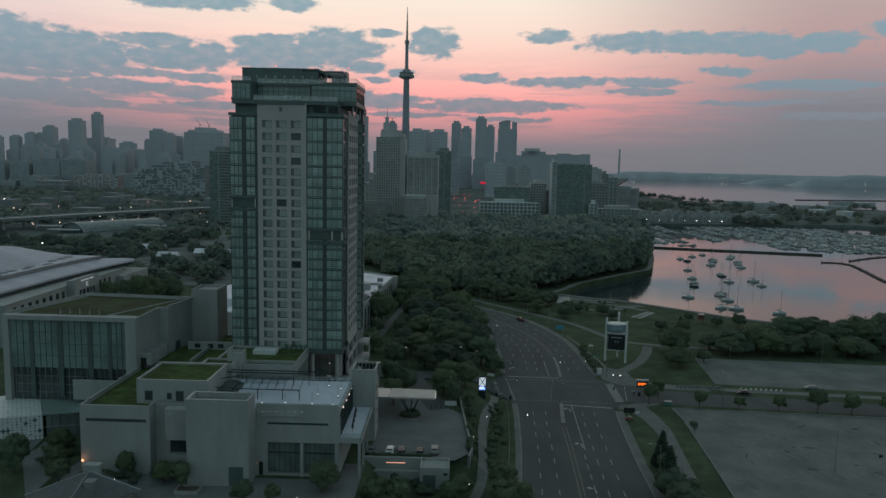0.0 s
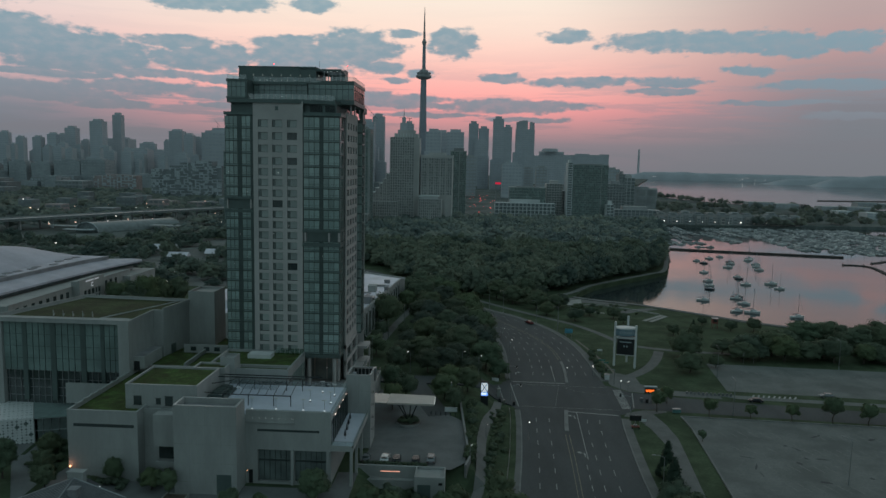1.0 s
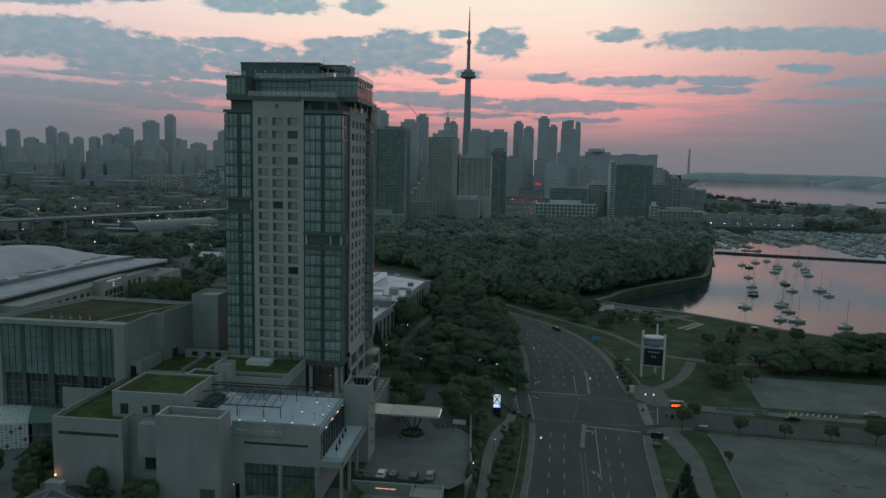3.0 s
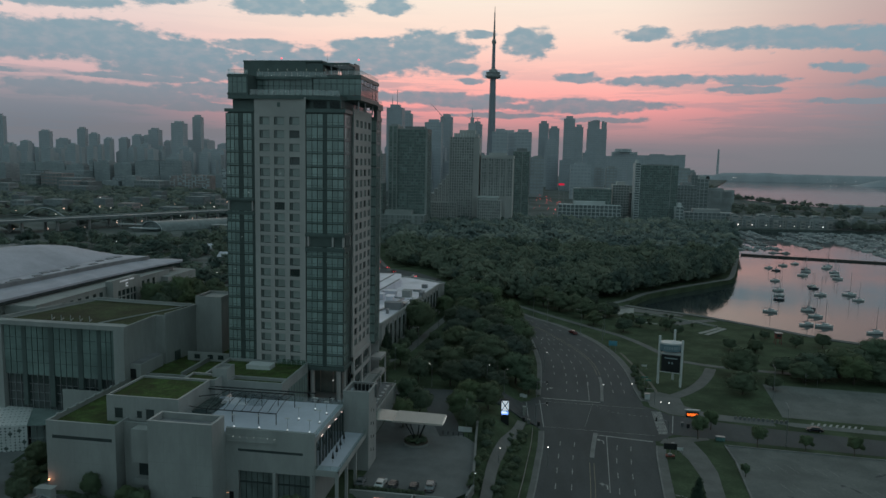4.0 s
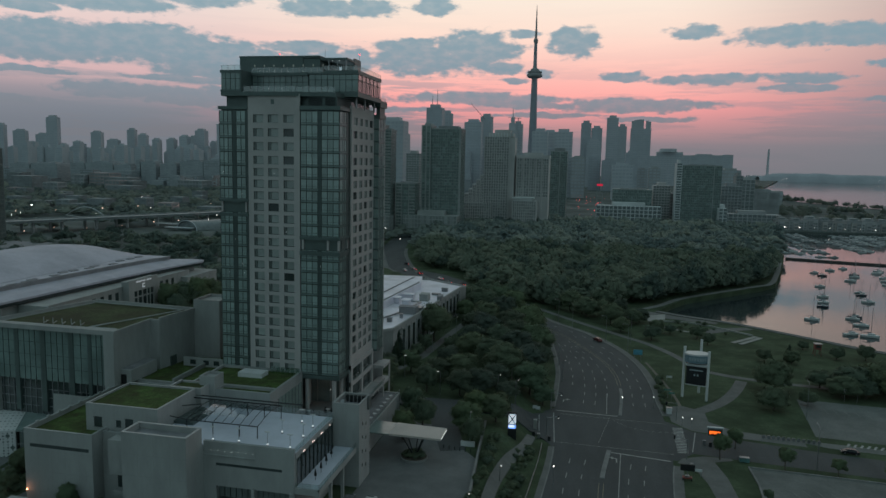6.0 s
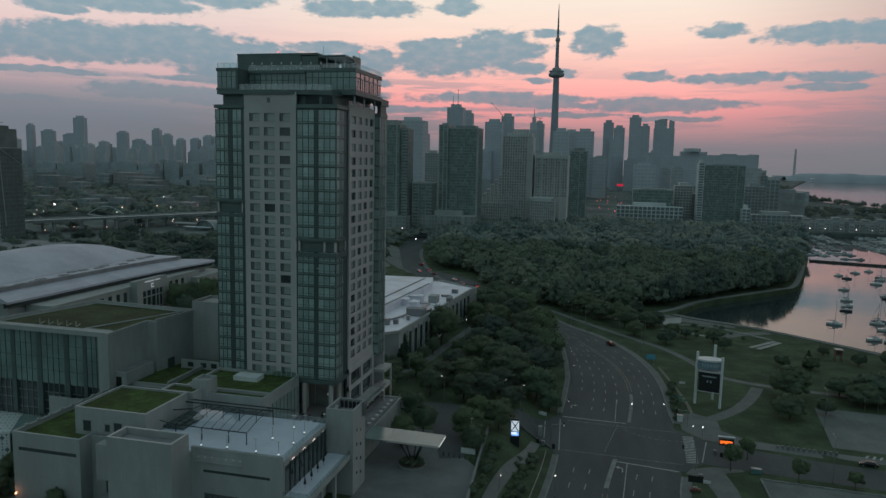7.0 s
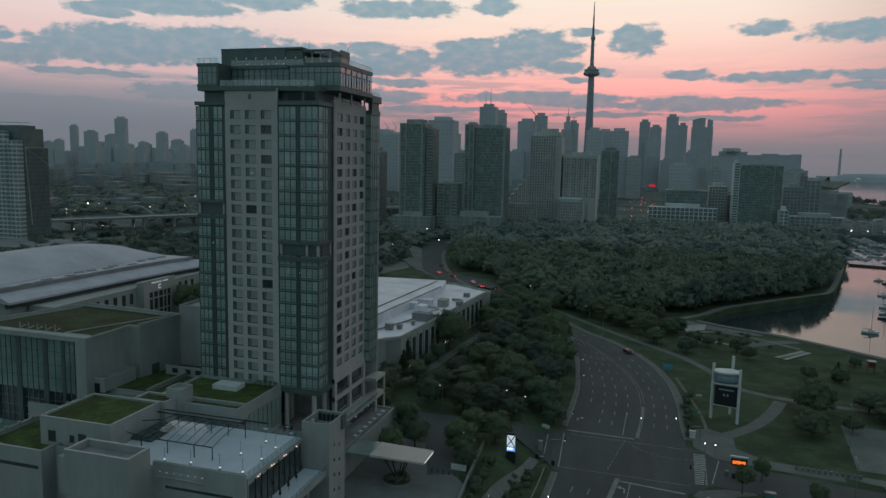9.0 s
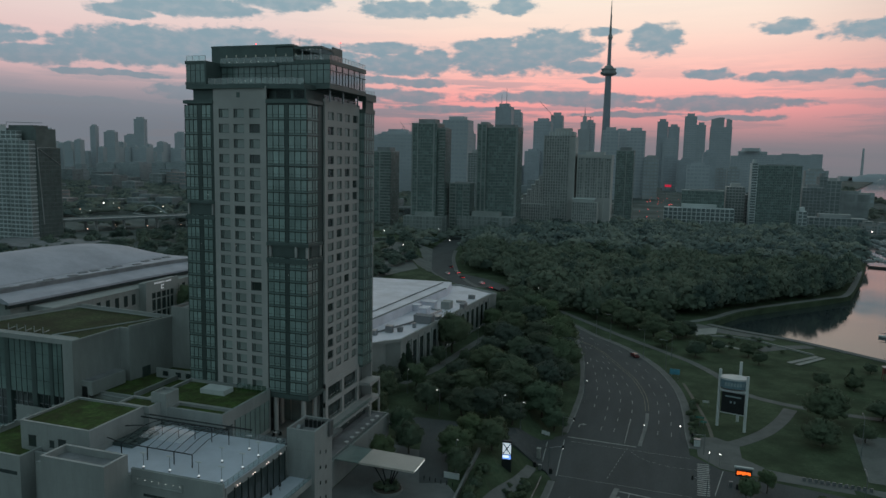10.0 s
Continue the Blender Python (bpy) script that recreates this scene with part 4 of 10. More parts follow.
for k in range(6):
    y = 204.0 + k * 3.1
    box(pane, -27.42, -27.36, y + 0.08, y + 1.5, 92.4, 95.1, 0)
    box(pane, -27.42, -27.36, y + 1.58, y + 3.02, 92.4, 95.1, 0)
    box(pane, -27.42, -27.36, y + 0.08, y + 3.02, 95.25, 96.4, 0)
    box(pane, -27.5, -27.25, y - 0.08, y + 0.08, 92.3, 96.5, 1)
    box(pane, -27.46, -27.3, y + 1.5, y + 1.58, 92.3, 95.1, 1)
box(pane, -27.48, -27.28, 203.7, 222.7, 95.1, 95.25, 1)
hp("lounge_glazing", pane, (SKY_GLASS, FRAME), label="tall mirror-like glazing catching the sky")
for k in range(8):
    x = -39.7 + 1.56 * k
    g = hp("lounge_pane", boxes((x + 0.05, x + 1.5, 203.7, 203.78, 92.4, 96.4)), GLASS_HALL)
    part("mullion", boxes((x - 0.05, x + 0.05, 203.62, 203.8, 92.3, 96.5)), FRAME, g)
    part("transom", boxes((x + 0.05, x + 1.5, 203.64, 203.79, 95.1, 95.25)), FRAME, g)
for y in (206.5, 213.0, 221.0):
    hp("lounge_post", tube(bmesh.new(), (-28.6, y, 88.6), (-28.6, y, 91.7), 0.22), STEEL)
hp("penthouse", boxes((-60.0, -43.0, 207.8, 222.0, 96.9, 101.2)), DARK_PANEL, label="dark metal penthouse on the roof")
hp("penthouse_coping", boxes((-60.1, -43.0, 207.7, 222.1, 101.2, 101.55)), SPANDREL)
wedge = bmesh.new()
lo = [wedge.verts.new(p) for p in ((-43.0, 207.7, 101.55), (-43.0, 222.1, 101.55), (-36.6, 222.1, 100.9), (-36.6, 213.0, 100.9), (-38.6, 207.7, 101.55))]
hi = [wedge.verts.new(v.co - Vector((0, 0, 0.5))) for v in lo]
wedge.faces.new(lo[::-1])
wedge.faces.new(hi)
for i in range(5):
    wedge.faces.new((lo[i], lo[(i + 1) % 5], hi[(i + 1) % 5], hi[i]))
bmesh.ops.recalc_face_normals(wedge, faces=wedge.faces)
hp("raking_roof", wedge, DARK_PANEL, label="dark roof raking down to the open pergola")
hp("penthouse_end", boxes((-43.0, -38.6, 208.0, 221.8, 96.9, 100.9)), DARK_PANEL)
hp("pergola_wall", boxes((-36.6, -31.6, 218.2, 218.8, 97.4, 101.6), (-32.0, -31.6, 214.0, 218.2, 97.4, 101.6)), DARK_PANEL)
hp("pergola_fascia", boxes((-38.4, -31.5, 207.9, 208.2, 100.5, 101.0), (-31.9, -31.5, 208.2, 214.0, 100.5, 101.0)), DARK_PANEL)
for k in range(9):
    hp("pergola_beam", boxes((-38.5, -31.9, 208.6 + 1.05 * k, 208.72 + 1.05 * k, 100.45, 100.75)), STEEL)
for x in (-31.9, -34.2, -36.4):
    for y in (208.0, 213.8):
        hp("pergola_post", boxes((x, x + 0.2, y, y + 0.2, 97.4, 100.5)), STEEL)
hp("roof_mast", tube(bmesh.new(), (-31.7, 218.0, 101.6), (-31.7, 218.0, 103.0), 0.06, 0.03), STEEL)
hp("beacon_light", boxes((-31.8, -31.6, 217.9, 218.1, 103.0, 103.25)), LAMP_RED)
for k in range(8):
    hp("wall_light", boxes((-56.0 + 2.6 * k, -55.8 + 2.6 * k, 207.66, 207.8, 98.9, 99.4)), glowing("dim_sconce", (0.45, 0.45, 0.4), 0.12) if k == 0 else bpy.data.materials["dim_sconce"])
for k in range(5):
    hp("terrace_light", boxes((-52.0 + 1.15 * k + 0.4 * (k % 3), -51.9 + 1.15 * k + 0.4 * (k % 3), 203.9, 204.0, 93.1, 93.2)), LAMP_DIM)
for k in range(4):
    hp("pergola_light", boxes((-35.4 + 0.9 * k, -35.28 + 0.9 * k, 208.0, 208.1, 100.3, 100.38)), LAMP_DIM)


def glass_rail(name, x0, y0, x1, y1, z, h=1.1, every=1.5):
    """A glass balustrade: panes between slim posts under a handrail."""
    bm = bmesh.new()
    d = Vector((x1 - x0, y1 - y0, 0))
    k = max(1, int(d.length / every))
    n = Vector((-d.y, d.x, 0)).normalized() * 0.02
    for i in range(k):
        p = Vector((x0, y0, z)) + d * (i + 0.04) / k
        q = Vector((x0, y0, z)) + d * (i + 0.96) / k
        ring = [bm.verts.new(v) for v in (p, q, q + Vector((0, 0, h)), p + Vector((0, 0, h)))]
        bm.faces.new(ring).material_index = 0
    for i in range(k + 1):
        p = Vector((x0, y0, z)) + d * i / k
        box(bm, p.x - 0.03, p.x + 0.03, p.y - 0.03, p.y + 0.03, z, z + h, 1)
    tube(bm, (x0, y0, z + h), (x1, y1, z + h), 0.03, sides=4, mat=1)
    ob = hp(name, bm, (RAIL_GLASS, STEEL))
    ob.visible_shadow = False
    return ob


hp("upper_slab", boxes((-54.8, -40.0, 203.4, 205.6, 96.2, 96.9)), DARK_PANEL, label="dark slab of the upper terrace")
glass_rail("glass_rail", -54.6, 203.5, -36.0, 203.5, 96.95, 1.2)
for k in range(9):
    hp("terrace_light", boxes((-53.0 + 1.9 * k, -52.92 + 1.9 * k, 204.4, 204.5, 97.3, 97.4)), LAMP_DIM)
glass_rail("glass_rail", -54.4, 198.6, -41.0, 198.6, 91.9, 1.3)
glass_rail("glass_rail", -41.0, 198.6, -32.0, 200.8, 91.9, 1.3)
glass_rail("glass_rail", -60.0, 198.5, -55.0, 198.5, 97.0)
glass_rail("glass_rail", -36.0, 204.0, -27.4, 204.0, 97.4)
glass_rail("glass_rail", -27.4, 204.0, -27.4, 222.6, 97.4)
glass_rail("glass_rail", -29.8, 206.2, -29.8, 224.0, 89.2, 0.9)
glass_rail("glass_rail", -28.1, 224.6, -28.1, 230.0, 92.0, 0.9)
hp("roof_mast", tube(bmesh.new(), (-52.0, 214.0, 101.5), (-52.0, 214.0, 102.8), 0.06, 0.03), STEEL)
hp("beacon_light", boxes((-52.1, -51.9, 213.9, 214.1, 102.8, 103.05)), LAMP_RED)
hp("roof_mast", tube(bmesh.new(), (-38.0, 210.0, 101.5), (-38.0, 210.0, 103.4), 0.06, 0.03), STEEL)
hp("roof_mast", tube(bmesh.new(), (-58.5, 212.0, 101.5), (-58.5, 212.0, 102.6), 0.07, 0.04), STEEL)
# the foot of the tower
hp("lobby_wall", boxes((-53.0, -31.0, 206.0, 229.9, 4.0, 22.5)), material("lobby_stone", (0.22, 0.225, 0.22), 0.5, vary=0.2, scale=0.4), label="recessed stone lobby wall under the tower")
hp("lobby_lamp", boxes((-36.2, -35.0, 201.6, 202.0, 22.1, 22.3)), LAMP_WARM, label="small warm lamp over the lobby")
lobby = bpy.data.lights.new("lobby_light", "POINT")
lobby.energy, lobby.color, lobby.shadow_soft_size = 26.0, (1.0, 0.88, 0.76), 0.3
lobby_at = new("lobby_light", lobby)
lobby_at.location = (-35.6, 201.8, 21.6)
for x, y in ((-38.6, 199.6), (-31.6, 199.6), (-31.6, 204.8), (-40.2, 204.8)):
    hp("lobby_column", tube(bmesh.new(), (x, y, 9.0), (x, y, 22.4), 0.55, sides=14), TOWER_WALL, label="tall round pale column")
for z0, z1 in ((8.0, 10.2), (13.2, 14.6), (18.4, 19.6), (22.9, 24.1)):
    hp("foot_beam", boxes((-30.0, -29.4, 206.0, 224.4, z0, z1)), TOWER_WALL, label="pale precast beam between tall openings")
for y in (206.0, 214.6, 223.4):
    hp("foot_pier", boxes((-30.0, -29.35, y, y + 1.2, 8.0, 24.0)), TOWER_WALL)
hp("foot_glazing", boxes((-30.4, -30.1, 206.0, 224.0, 10.0, 23.0)), GLASS_DARK)
for z in (10.2, 14.6, 19.6):
    glass_rail("glass_rail", -29.5, 207.2, -29.5, 223.6, z, 1.0)
hp("corner_balcony", boxes((-29.4, -26.2, 224.4, 231.0, 13.6, 14.4), (-29.4, -26.2, 224.4, 231.0, 18.4, 19.2), (-26.6, -26.2, 230.4, 231.0, 4.0, 18.5), (-26.6, -26.2, 224.4, 225.0, 4.0, 13.7)), TOWER_WALL)


# raised lobby terrace behind the pool deck, with its tables and chairs
hp("lobby_terrace", boxes((-39.3, -25.0, 179.7, 206.0, 13.4, 14.1)), PAVING, label="paved lobby terrace under the tower")
for k in range(6):
    x = -52.4 + 3.5 * k
    hp("lobby_pane", boxes((x + 0.1, x + 3.3, 205.86, 205.94, 14.2, 21.8)), GLASS_SHADE)
for x, y in ((-37.6, 190.2), (-34.2, 193.4), (-30.6, 190.8), (-37.0, 196.6), (-28.4, 195.6), (-33.0, 198.8)):
    t = hp("lobby_table", tube(tube(bmesh.new(), (x, y, 14.1), (x, y, 14.8), 0.06), (x, y, 14.8), (x, y, 14.85), 0.5, sides=12), WHITE_PAINT, label="round white terrace table")
    for a in (0.4, 2.5, 4.6):
        u, v = x + 0.95 * math.cos(a), y + 0.95 * math.sin(a)
        hp("lobby_chair", boxes((u - 0.24, u + 0.24, v - 0.24, v + 0.24, 14.1, 14.55), (u - 0.24, u + 0.24, v + 0.18, v + 0.24, 14.55, 14.95)), BLACK_STEEL)
hp("lobby_lamp", boxes((-35.0, -34.8, 205.6, 205.8, 17.4, 17.55)), LAMP_DIM)


# podium volumes with parapets and their own roofs
def block(name, x0, x1, y0, y1, z0, z1, roof, label="", parapet=0.8, rim=0.35, wall=None, sink=None):
    bm = bmesh.new()
    deck = z1 - parapet
    outer, inner = ((x0, y0), (x1, y0), (x1, y1), (x0, y1)), ((x0 + rim, y0 + rim), (x1 - rim, y0 + rim), (x1 - rim, y1 - rim), (x0 + rim, y1 - rim))
    lv = [[bm.verts.new((*p, z)) for p in ring] for ring, z in ((outer, z0), (outer, z1), (inner, z1), (inner, deck))]
    for a, b in zip(lv, lv[1:]):
        for i in range(4):
            bm.faces.new((a[i], a[(i + 1) % 4], b[(i + 1) % 4], b[i]))
    bm.faces.new(lv[3])
    bm.faces.new(lv[0][::-1])
    body = hp(name, bm, wall or STUCCO, label=label)
    cop = bmesh.new()
    o = 0.05
    for r in ((x0 - o, x1 + o, y0 - o, y0 + rim + o), (x0 - o, x1 + o, y1 - rim - o, y1 + o), (x0 - o, x0 + rim + o, y0 + rim, y1 - rim), (x1 - rim - o, x1 + o, y0 + rim, y1 - rim)):
        box(cop, *r, z1, z1 + 0.08)
    joints = bmesh.new()
    for i in range(1, max(2, round((x1 - x0) / 3.3))):
        u = x0 + (x1 - x0) * i / max(2, round((x1 - x0) / 3.3))
        box(joints, u - 0.02, u + 0.02, y0 - 0.004, y0 + 0.004, z0, z1)
    for i in range(1, max(2, round((y1 - y0) / 3.3))):
        u = y0 + (y1 - y0) * i / max(2, round((y1 - y0) / 3.3))
        box(joints, x1 - 0.004, x1 + 0.004, u - 0.02, u + 0.02, z0, z1)
    for i in range(1, max(2, round((z1 - z0) / 4.2))):
        w = z0 + (z1 - z0) * i / max(2, round((z1 - z0) / 4.2))
        box(joints, x0, x1, y0 - 0.005, y0 + 0.004, w - 0.02, w + 0.02)
        box(joints, x1 - 0.004, x1 + 0.005, y0, y1, w - 0.02, w + 0.02)
    tagged(part("panel_joints", joints, JOINT, body), kind="stuff")
    c = part("coping", cop, COPING, body)
    r = part("roof", boxes((x0 + rim, x1 - rim, y0 + rim, y1 - rim, deck + 0.02, deck + 0.12)), roof, body)
    return body


block("banquet_wing", -82.6, -66.8, 157.0, 190.0, 3.0, 20.5, SEDUM, "white precast wing with a planted roof", parapet=1.1)
hp("wing_slot", boxes((-81.2, -67.6, 156.97, 157.02, 16.8, 17.5)), GLASS_DARK, label="long dark slot window")
for k in range(9):
    hp("roof_fin", boxes((-82.45, -82.0, 160.0 + 3.2 * k, 160.6 + 3.2 * k, 20.55, 21.0)), COPING)
block("stair_cube", -56.8, -43.2, 152.4, 158.0, 3.0, 24.0, ROOF_GREY, "blank white precast cube", parapet=1.3, rim=0.45)
hp("cube_door", boxes((-47.6, -44.4, 152.36, 152.42, 4.6, 9.0)), SPANDREL, label="large grey service door")
block("link_block", -66.8, -55.0, 160.2, 178.0, 3.0, 20.2, ROOF_GREY, "white precast link between the wings")
hp("niche_box", boxes((-63.6, -57.0, 157.6, 160.3, 12.6, 19.8)), STUCCO)
hp("niche_glazing", boxes((-63.5, -57.2, 160.1, 160.25, 8.8, 12.4)), GLASS_DARK)
hp("niche_balcony", boxes((-63.5, -57.0, 158.4, 160.2, 7.4, 8.8)), STUCCO)
block("garden_block", -71.7, -55.2, 161.8, 176.2, 18.0, 25.2, SEDUM, "white precast block under a bright green planted roof", parapet=0.5)
block("garden_block_rear", -61.8, -54.0, 176.2, 181.0, 18.0, 25.2, SEDUM, parapet=0.5)
for x0, x1, z0, z1 in ((-69.8, -68.0, 20.5, 22.5), (-64.7, -63.6, 20.8, 22.1), (-62.6, -60.8, 20.5, 22.6), (-58.6, -57.6, 20.8, 21.8)):
    w = hp("block_window", boxes((x0, x1, 161.76, 161.84, z0, z1)), GLASS_DARK)
    part("window_sill", boxes((x0 - 0.1, x1 + 0.1, 161.7, 161.79, z0 - 0.1, z0)), FRAME, w)
    part("window_head", boxes((x0 - 0.1, x1 + 0.1, 161.7, 161.79, z1, z1 + 0.1)), FRAME, w)
hp("stair_box", boxes((-56.4, -52.7, 179.8, 180.1, 18.0, 27.0), (-56.4, -52.7, 183.6, 183.9, 18.0, 27.0), (-56.4, -56.1, 180.1, 183.6, 18.0, 27.0), (-53.0, -52.7, 180.1, 183.6, 18.0, 27.0), (-56.1, -53.0, 180.1, 183.6, 18.0, 26.4)), STUCCO, label="small white rooftop stair box")
block("spa_block", -60.8, -39.5, 184.0, 198.6, 4.0, 24.0, SEDUM, "white block with a planted roof at the tower's foot", parapet=0.7)
block("spa_block_front", -52.7, -39.5, 180.4, 184.0, 21.0, 24.0, SEDUM, parapet=0.7)
hp("spa_glazing", boxes((-47.5, -39.9, 181.6, 181.8, 16.0, 21.0)), GLASS_SHADE, label="dark glazing under the overhang")
hp("spa_glazing", boxes((-39.52, -39.44, 184.6, 198.0, 15.0, 21.5)), GLASS_TEAL, label="tall side glazing under the planted roof")
for k in range(8):
    hp("spa_mullion", boxes((-39.5, -39.38, 184.6 + 1.88 * k, 184.72 + 1.88 * k, 15.0, 21.5)), FRAME)
hp("spa_wall", boxes((-52.7, -47.5, 181.4, 184.0, 4.0, 21.0)), STUCCO)
hp("skylight", boxes((-53.4, -47.2, 192.0, 195.6, 23.3, 24.5)), WHITE_PAINT, label="white box skylight on the planted roof")
for k in range(6):
    hp("roof_screen", boxes((-47.0 + 1.3 * k, -45.9 + 1.3 * k, 196.6, 196.66, 23.4, 25.2)), RAIL_GLASS)
block("lower_garden_roof", -82.0, -60.8, 190.0, 222.0, 3.0, 21.2, SEDUM, "low white block with planted roof courts", parapet=0.5)
hp("roof_court_wall", boxes((-76.0, -60.8, 205.0, 205.4, 20.0, 23.2), (-70.0, -69.6, 190.2, 205.0, 20.5, 22.0)), STUCCO)
for x in (-74.0, -70.2, -67.2):
    hp("court_window", boxes((x, x + 1.6, 204.95, 205.02, 21.4, 22.6)), GLASS_DARK)

# the main front with its glazed ground floor, porch and roof terrace
front = pierced(-43.2, -24.3, 158.6, 159.1, 3.5, 21.3, [(-40.6, -33.2), (-32.4, -25.3)], [(5.0, 12.4)])
hp("entrance_front", front, STUCCO, label="white precast front with tall ground-floor glazing")
for x0, x1 in ((-40.6, -33.2), (-32.4, -25.3)):
    bm = boxes((x0, x1, 159.6, 159.7, 5.0, 12.4))
    g = hp("entrance_glazing", bm, GLASS_SHADE)
    bars = bmesh.new()
    for k in range(1, 6):
        box(bars, x0 + k * (x1 - x0) / 6 - 0.05, x0 + k * (x1 - x0) / 6 + 0.05, 159.5, 159.62, 5.0, 12.4)
    box(bars, x0, x1, 159.45, 159.62, 9.5, 9.8)
    part("mullions", bars, FRAME, g)
body = boxes((-43.2, -24.4, 159.7, 179.5, 3.5, 20.2), (-43.2, -24.6, 159.1, 159.7, 12.4, 20.2), (-55.0, -43.2, 158.0, 179.5, 3.5, 20.2))
hp("entrance_body", body, STUCCO)
hp("terrace_deck", boxes((-55.0, -24.5, 158.9, 179.4, 20.2, 20.4)), DECK_WHITE, label="white roof terrace deck")
hp("slit_window", boxes((-40.6, -26.8, 158.56, 158.62, 16.6, 17.1)), GLASS_DARK, label="long thin slit window")
hp("light_shelf", boxes((-43.0, -32.3, 158.3, 158.6, 18.6, 18.75), (-43.0, -32.3, 158.5, 158.58, 18.75, 19.9)), STUCCO)
for k in range(7):
    hp("soffit_light", boxes((-41.65 + 1.47 * k, -41.53 + 1.47 * k, 158.42, 158.48, 19.6, 19.67)), LAMP_DIM)
hp("side_door", boxes((-42.6, -41.7, 158.55, 158.62, 4.6, 7.7)), BLACK_STEEL)
hp("door_light", boxes((-42.98, -42.9, 158.5, 158.6, 7.4, 7.48)), LAMP_WARM)
glass_rail("glass_rail", -43.0, 158.8, -24.5, 158.8, 20.4)
glass_rail("glass_rail", -24.5, 158.8, -24.5, 179.3, 20.4)
glass_rail("glass_rail", -55.0, 179.6, -24.5, 179.6, 20.4)
side = bmesh.new()
for k in range(9):
    box(side, -24.4, -24.3, 160.0 + 2.1 * k, 161.9 + 2.1 * k, 13.4, 19.0, 0)
    box(side, -24.4, -24.15, 161.9 + 2.1 * k, 162.1 + 2.1 * k, 13.2, 19.4, 1)
hp("side_glazing", side, (GLASS_DARK, FRAME))
for y in (162.6, 163.3, 167.4, 168.1, 172.0, 172.7, 177.0):
    hp("front_light", ball(bmesh.new(), (-24.1, y, 19.55), 0.09), LAMP_BLUSH)
hp("side_terrace", boxes((-24.4, -19.3, 158.6, 180.6, 12.6, 13.4), (-19.6, -19.3, 158.6, 180.6, 13.4, 13.8), (-24.4, -19.3, 158.6, 158.9, 13.4, 13.8)), STUCCO, label="white side terrace raised on columns")
hp("side_deck", boxes((-24.3, -19.6, 158.9, 180.5, 13.42, 13.5)), DECK_WHITE)
glass_rail("glass_rail", -19.4, 158.8, -19.4, 180.4, 13.8, 1.0)
glass_rail("glass_rail", -24.3, 158.75, -19.4, 158.75, 13.8, 1.0)
for x, y in ((-19.8, 159.0), (-19.8, 166.0), (-19.8, 173.0), (-24.9, 158.5), (-32.8, 158.5)):
    hp("porch_column", boxes((x - 0.3, x + 0.3, y - 0.3, y + 0.3, 0.2, 12.6)), STUCCO)
for k in range(4):
    u = hp("furled_parasol", tube(bmesh.new(), (-22.0 - 0.25 * k, 163.5 + 3.6 * k, 13.5), (-22.0 - 0.25 * k, 163.5 + 3.6 * k, 15.9), 0.04), BLACK_STEEL, label="furled dark parasol")
    part("canopy", tube(tube(bmesh.new(), (0, 0, 0.9), (0, 0, 1.5), 0.3, 0.22), (0, 0, 1.5), (0, 0, 2.4), 0.22, 0.05), BLACK_STEEL, u).matrix_basis = Matrix.Translation((-22.0 - 0.25 * k, 163.5 + 3.6 * k, 13.5))
block("lift_shaft", -24.8, -18.7, 180.5, 188.0, 3.0, 23.3, ROOF_GREY, "blank white precast shaft", parapet=1.3)
for k in range(4):
    for y in (182.6, 185.0):
        hp("shaft_window", boxes((-18.72, -18.66, y, y + 0.5, 8.4 + 3.2 * k - 0.8 * (y > 184), 9.1 + 3.2 * k - 0.8 * (y > 184))), GLASS_DARK)
for k in range(5):
    hp("chiller_fan", tube(bmesh.new(), (-23.2 + 0.95 * k, 185.6, 22.1), (-23.2 + 0.95 * k, 185.6, 23.6), 0.38, sides=10), BLACK_STEEL)
hp("exhaust_fan", tube(bmesh.new(), (-23.4, 182.4, 22.9), (-22.6, 182.4, 22.9), 0.7, sides=14), STEEL)
hp("roof_ladder", boxes((-18.65, -18.2, 186.0, 187.6, 20.4, 23.6)), STEEL)
# pool-terrace pergola and parasols
perg = bmesh.new()


def arch(a):
    """A point of the pergola's curved rafters, from the back beam (0) to the front one (1)."""
    return 175.4 - 11.2 * a, 23.4 + 0.8 * math.sin(math.pi * min(1.0, a * 1.05)) - 0.55 * a


for k in range(9):
    x = -50.2 + 1.95 * k
    for j in range(8):
        (y0, z0), (y1, z1) = arch(j / 8), arch((j + 1) / 8)
        tube(perg, (x, y0, z0), (x, y1, z1), 0.08, sides=4)
    if k % 3 == 0 or k == 8:
        tube(perg, (x, 164.2, 20.4), (x, 164.2, 22.9), 0.11, sides=5)
    if k % 2 == 0:
        tube(perg, (x, 175.4, 20.4), (x, 175.4, 23.4), 0.09, sides=5)
tube(perg, (-50.2, 164.2, 22.85), (-34.6, 164.2, 22.85), 0.12, sides=4)
tube(perg, (-56.0, 175.4, 23.4), (-34.6, 175.4, 23.4), 0.15, sides=4)
tube(perg, (-56.0, 176.3, 23.7), (-30.0, 176.3, 23.7), 0.15, sides=4)
for p, q in (((-56.0, 175.4, 23.4), (-56.0, 166.5, 22.4)), ((-56.0, 166.5, 20.4), (-56.0, 166.5, 22.4)), ((-56.0, 166.5, 22.4), (-50.2, 164.2, 22.85)), ((-56.0, 171.0, 22.9), (-50.2, 170.0, 24.2))):
    tube(perg, p, q, 0.1, sides=4)
hp("pergola_frame", perg, BLACK_STEEL, label="dark arched steel pergola over the pool terrace")
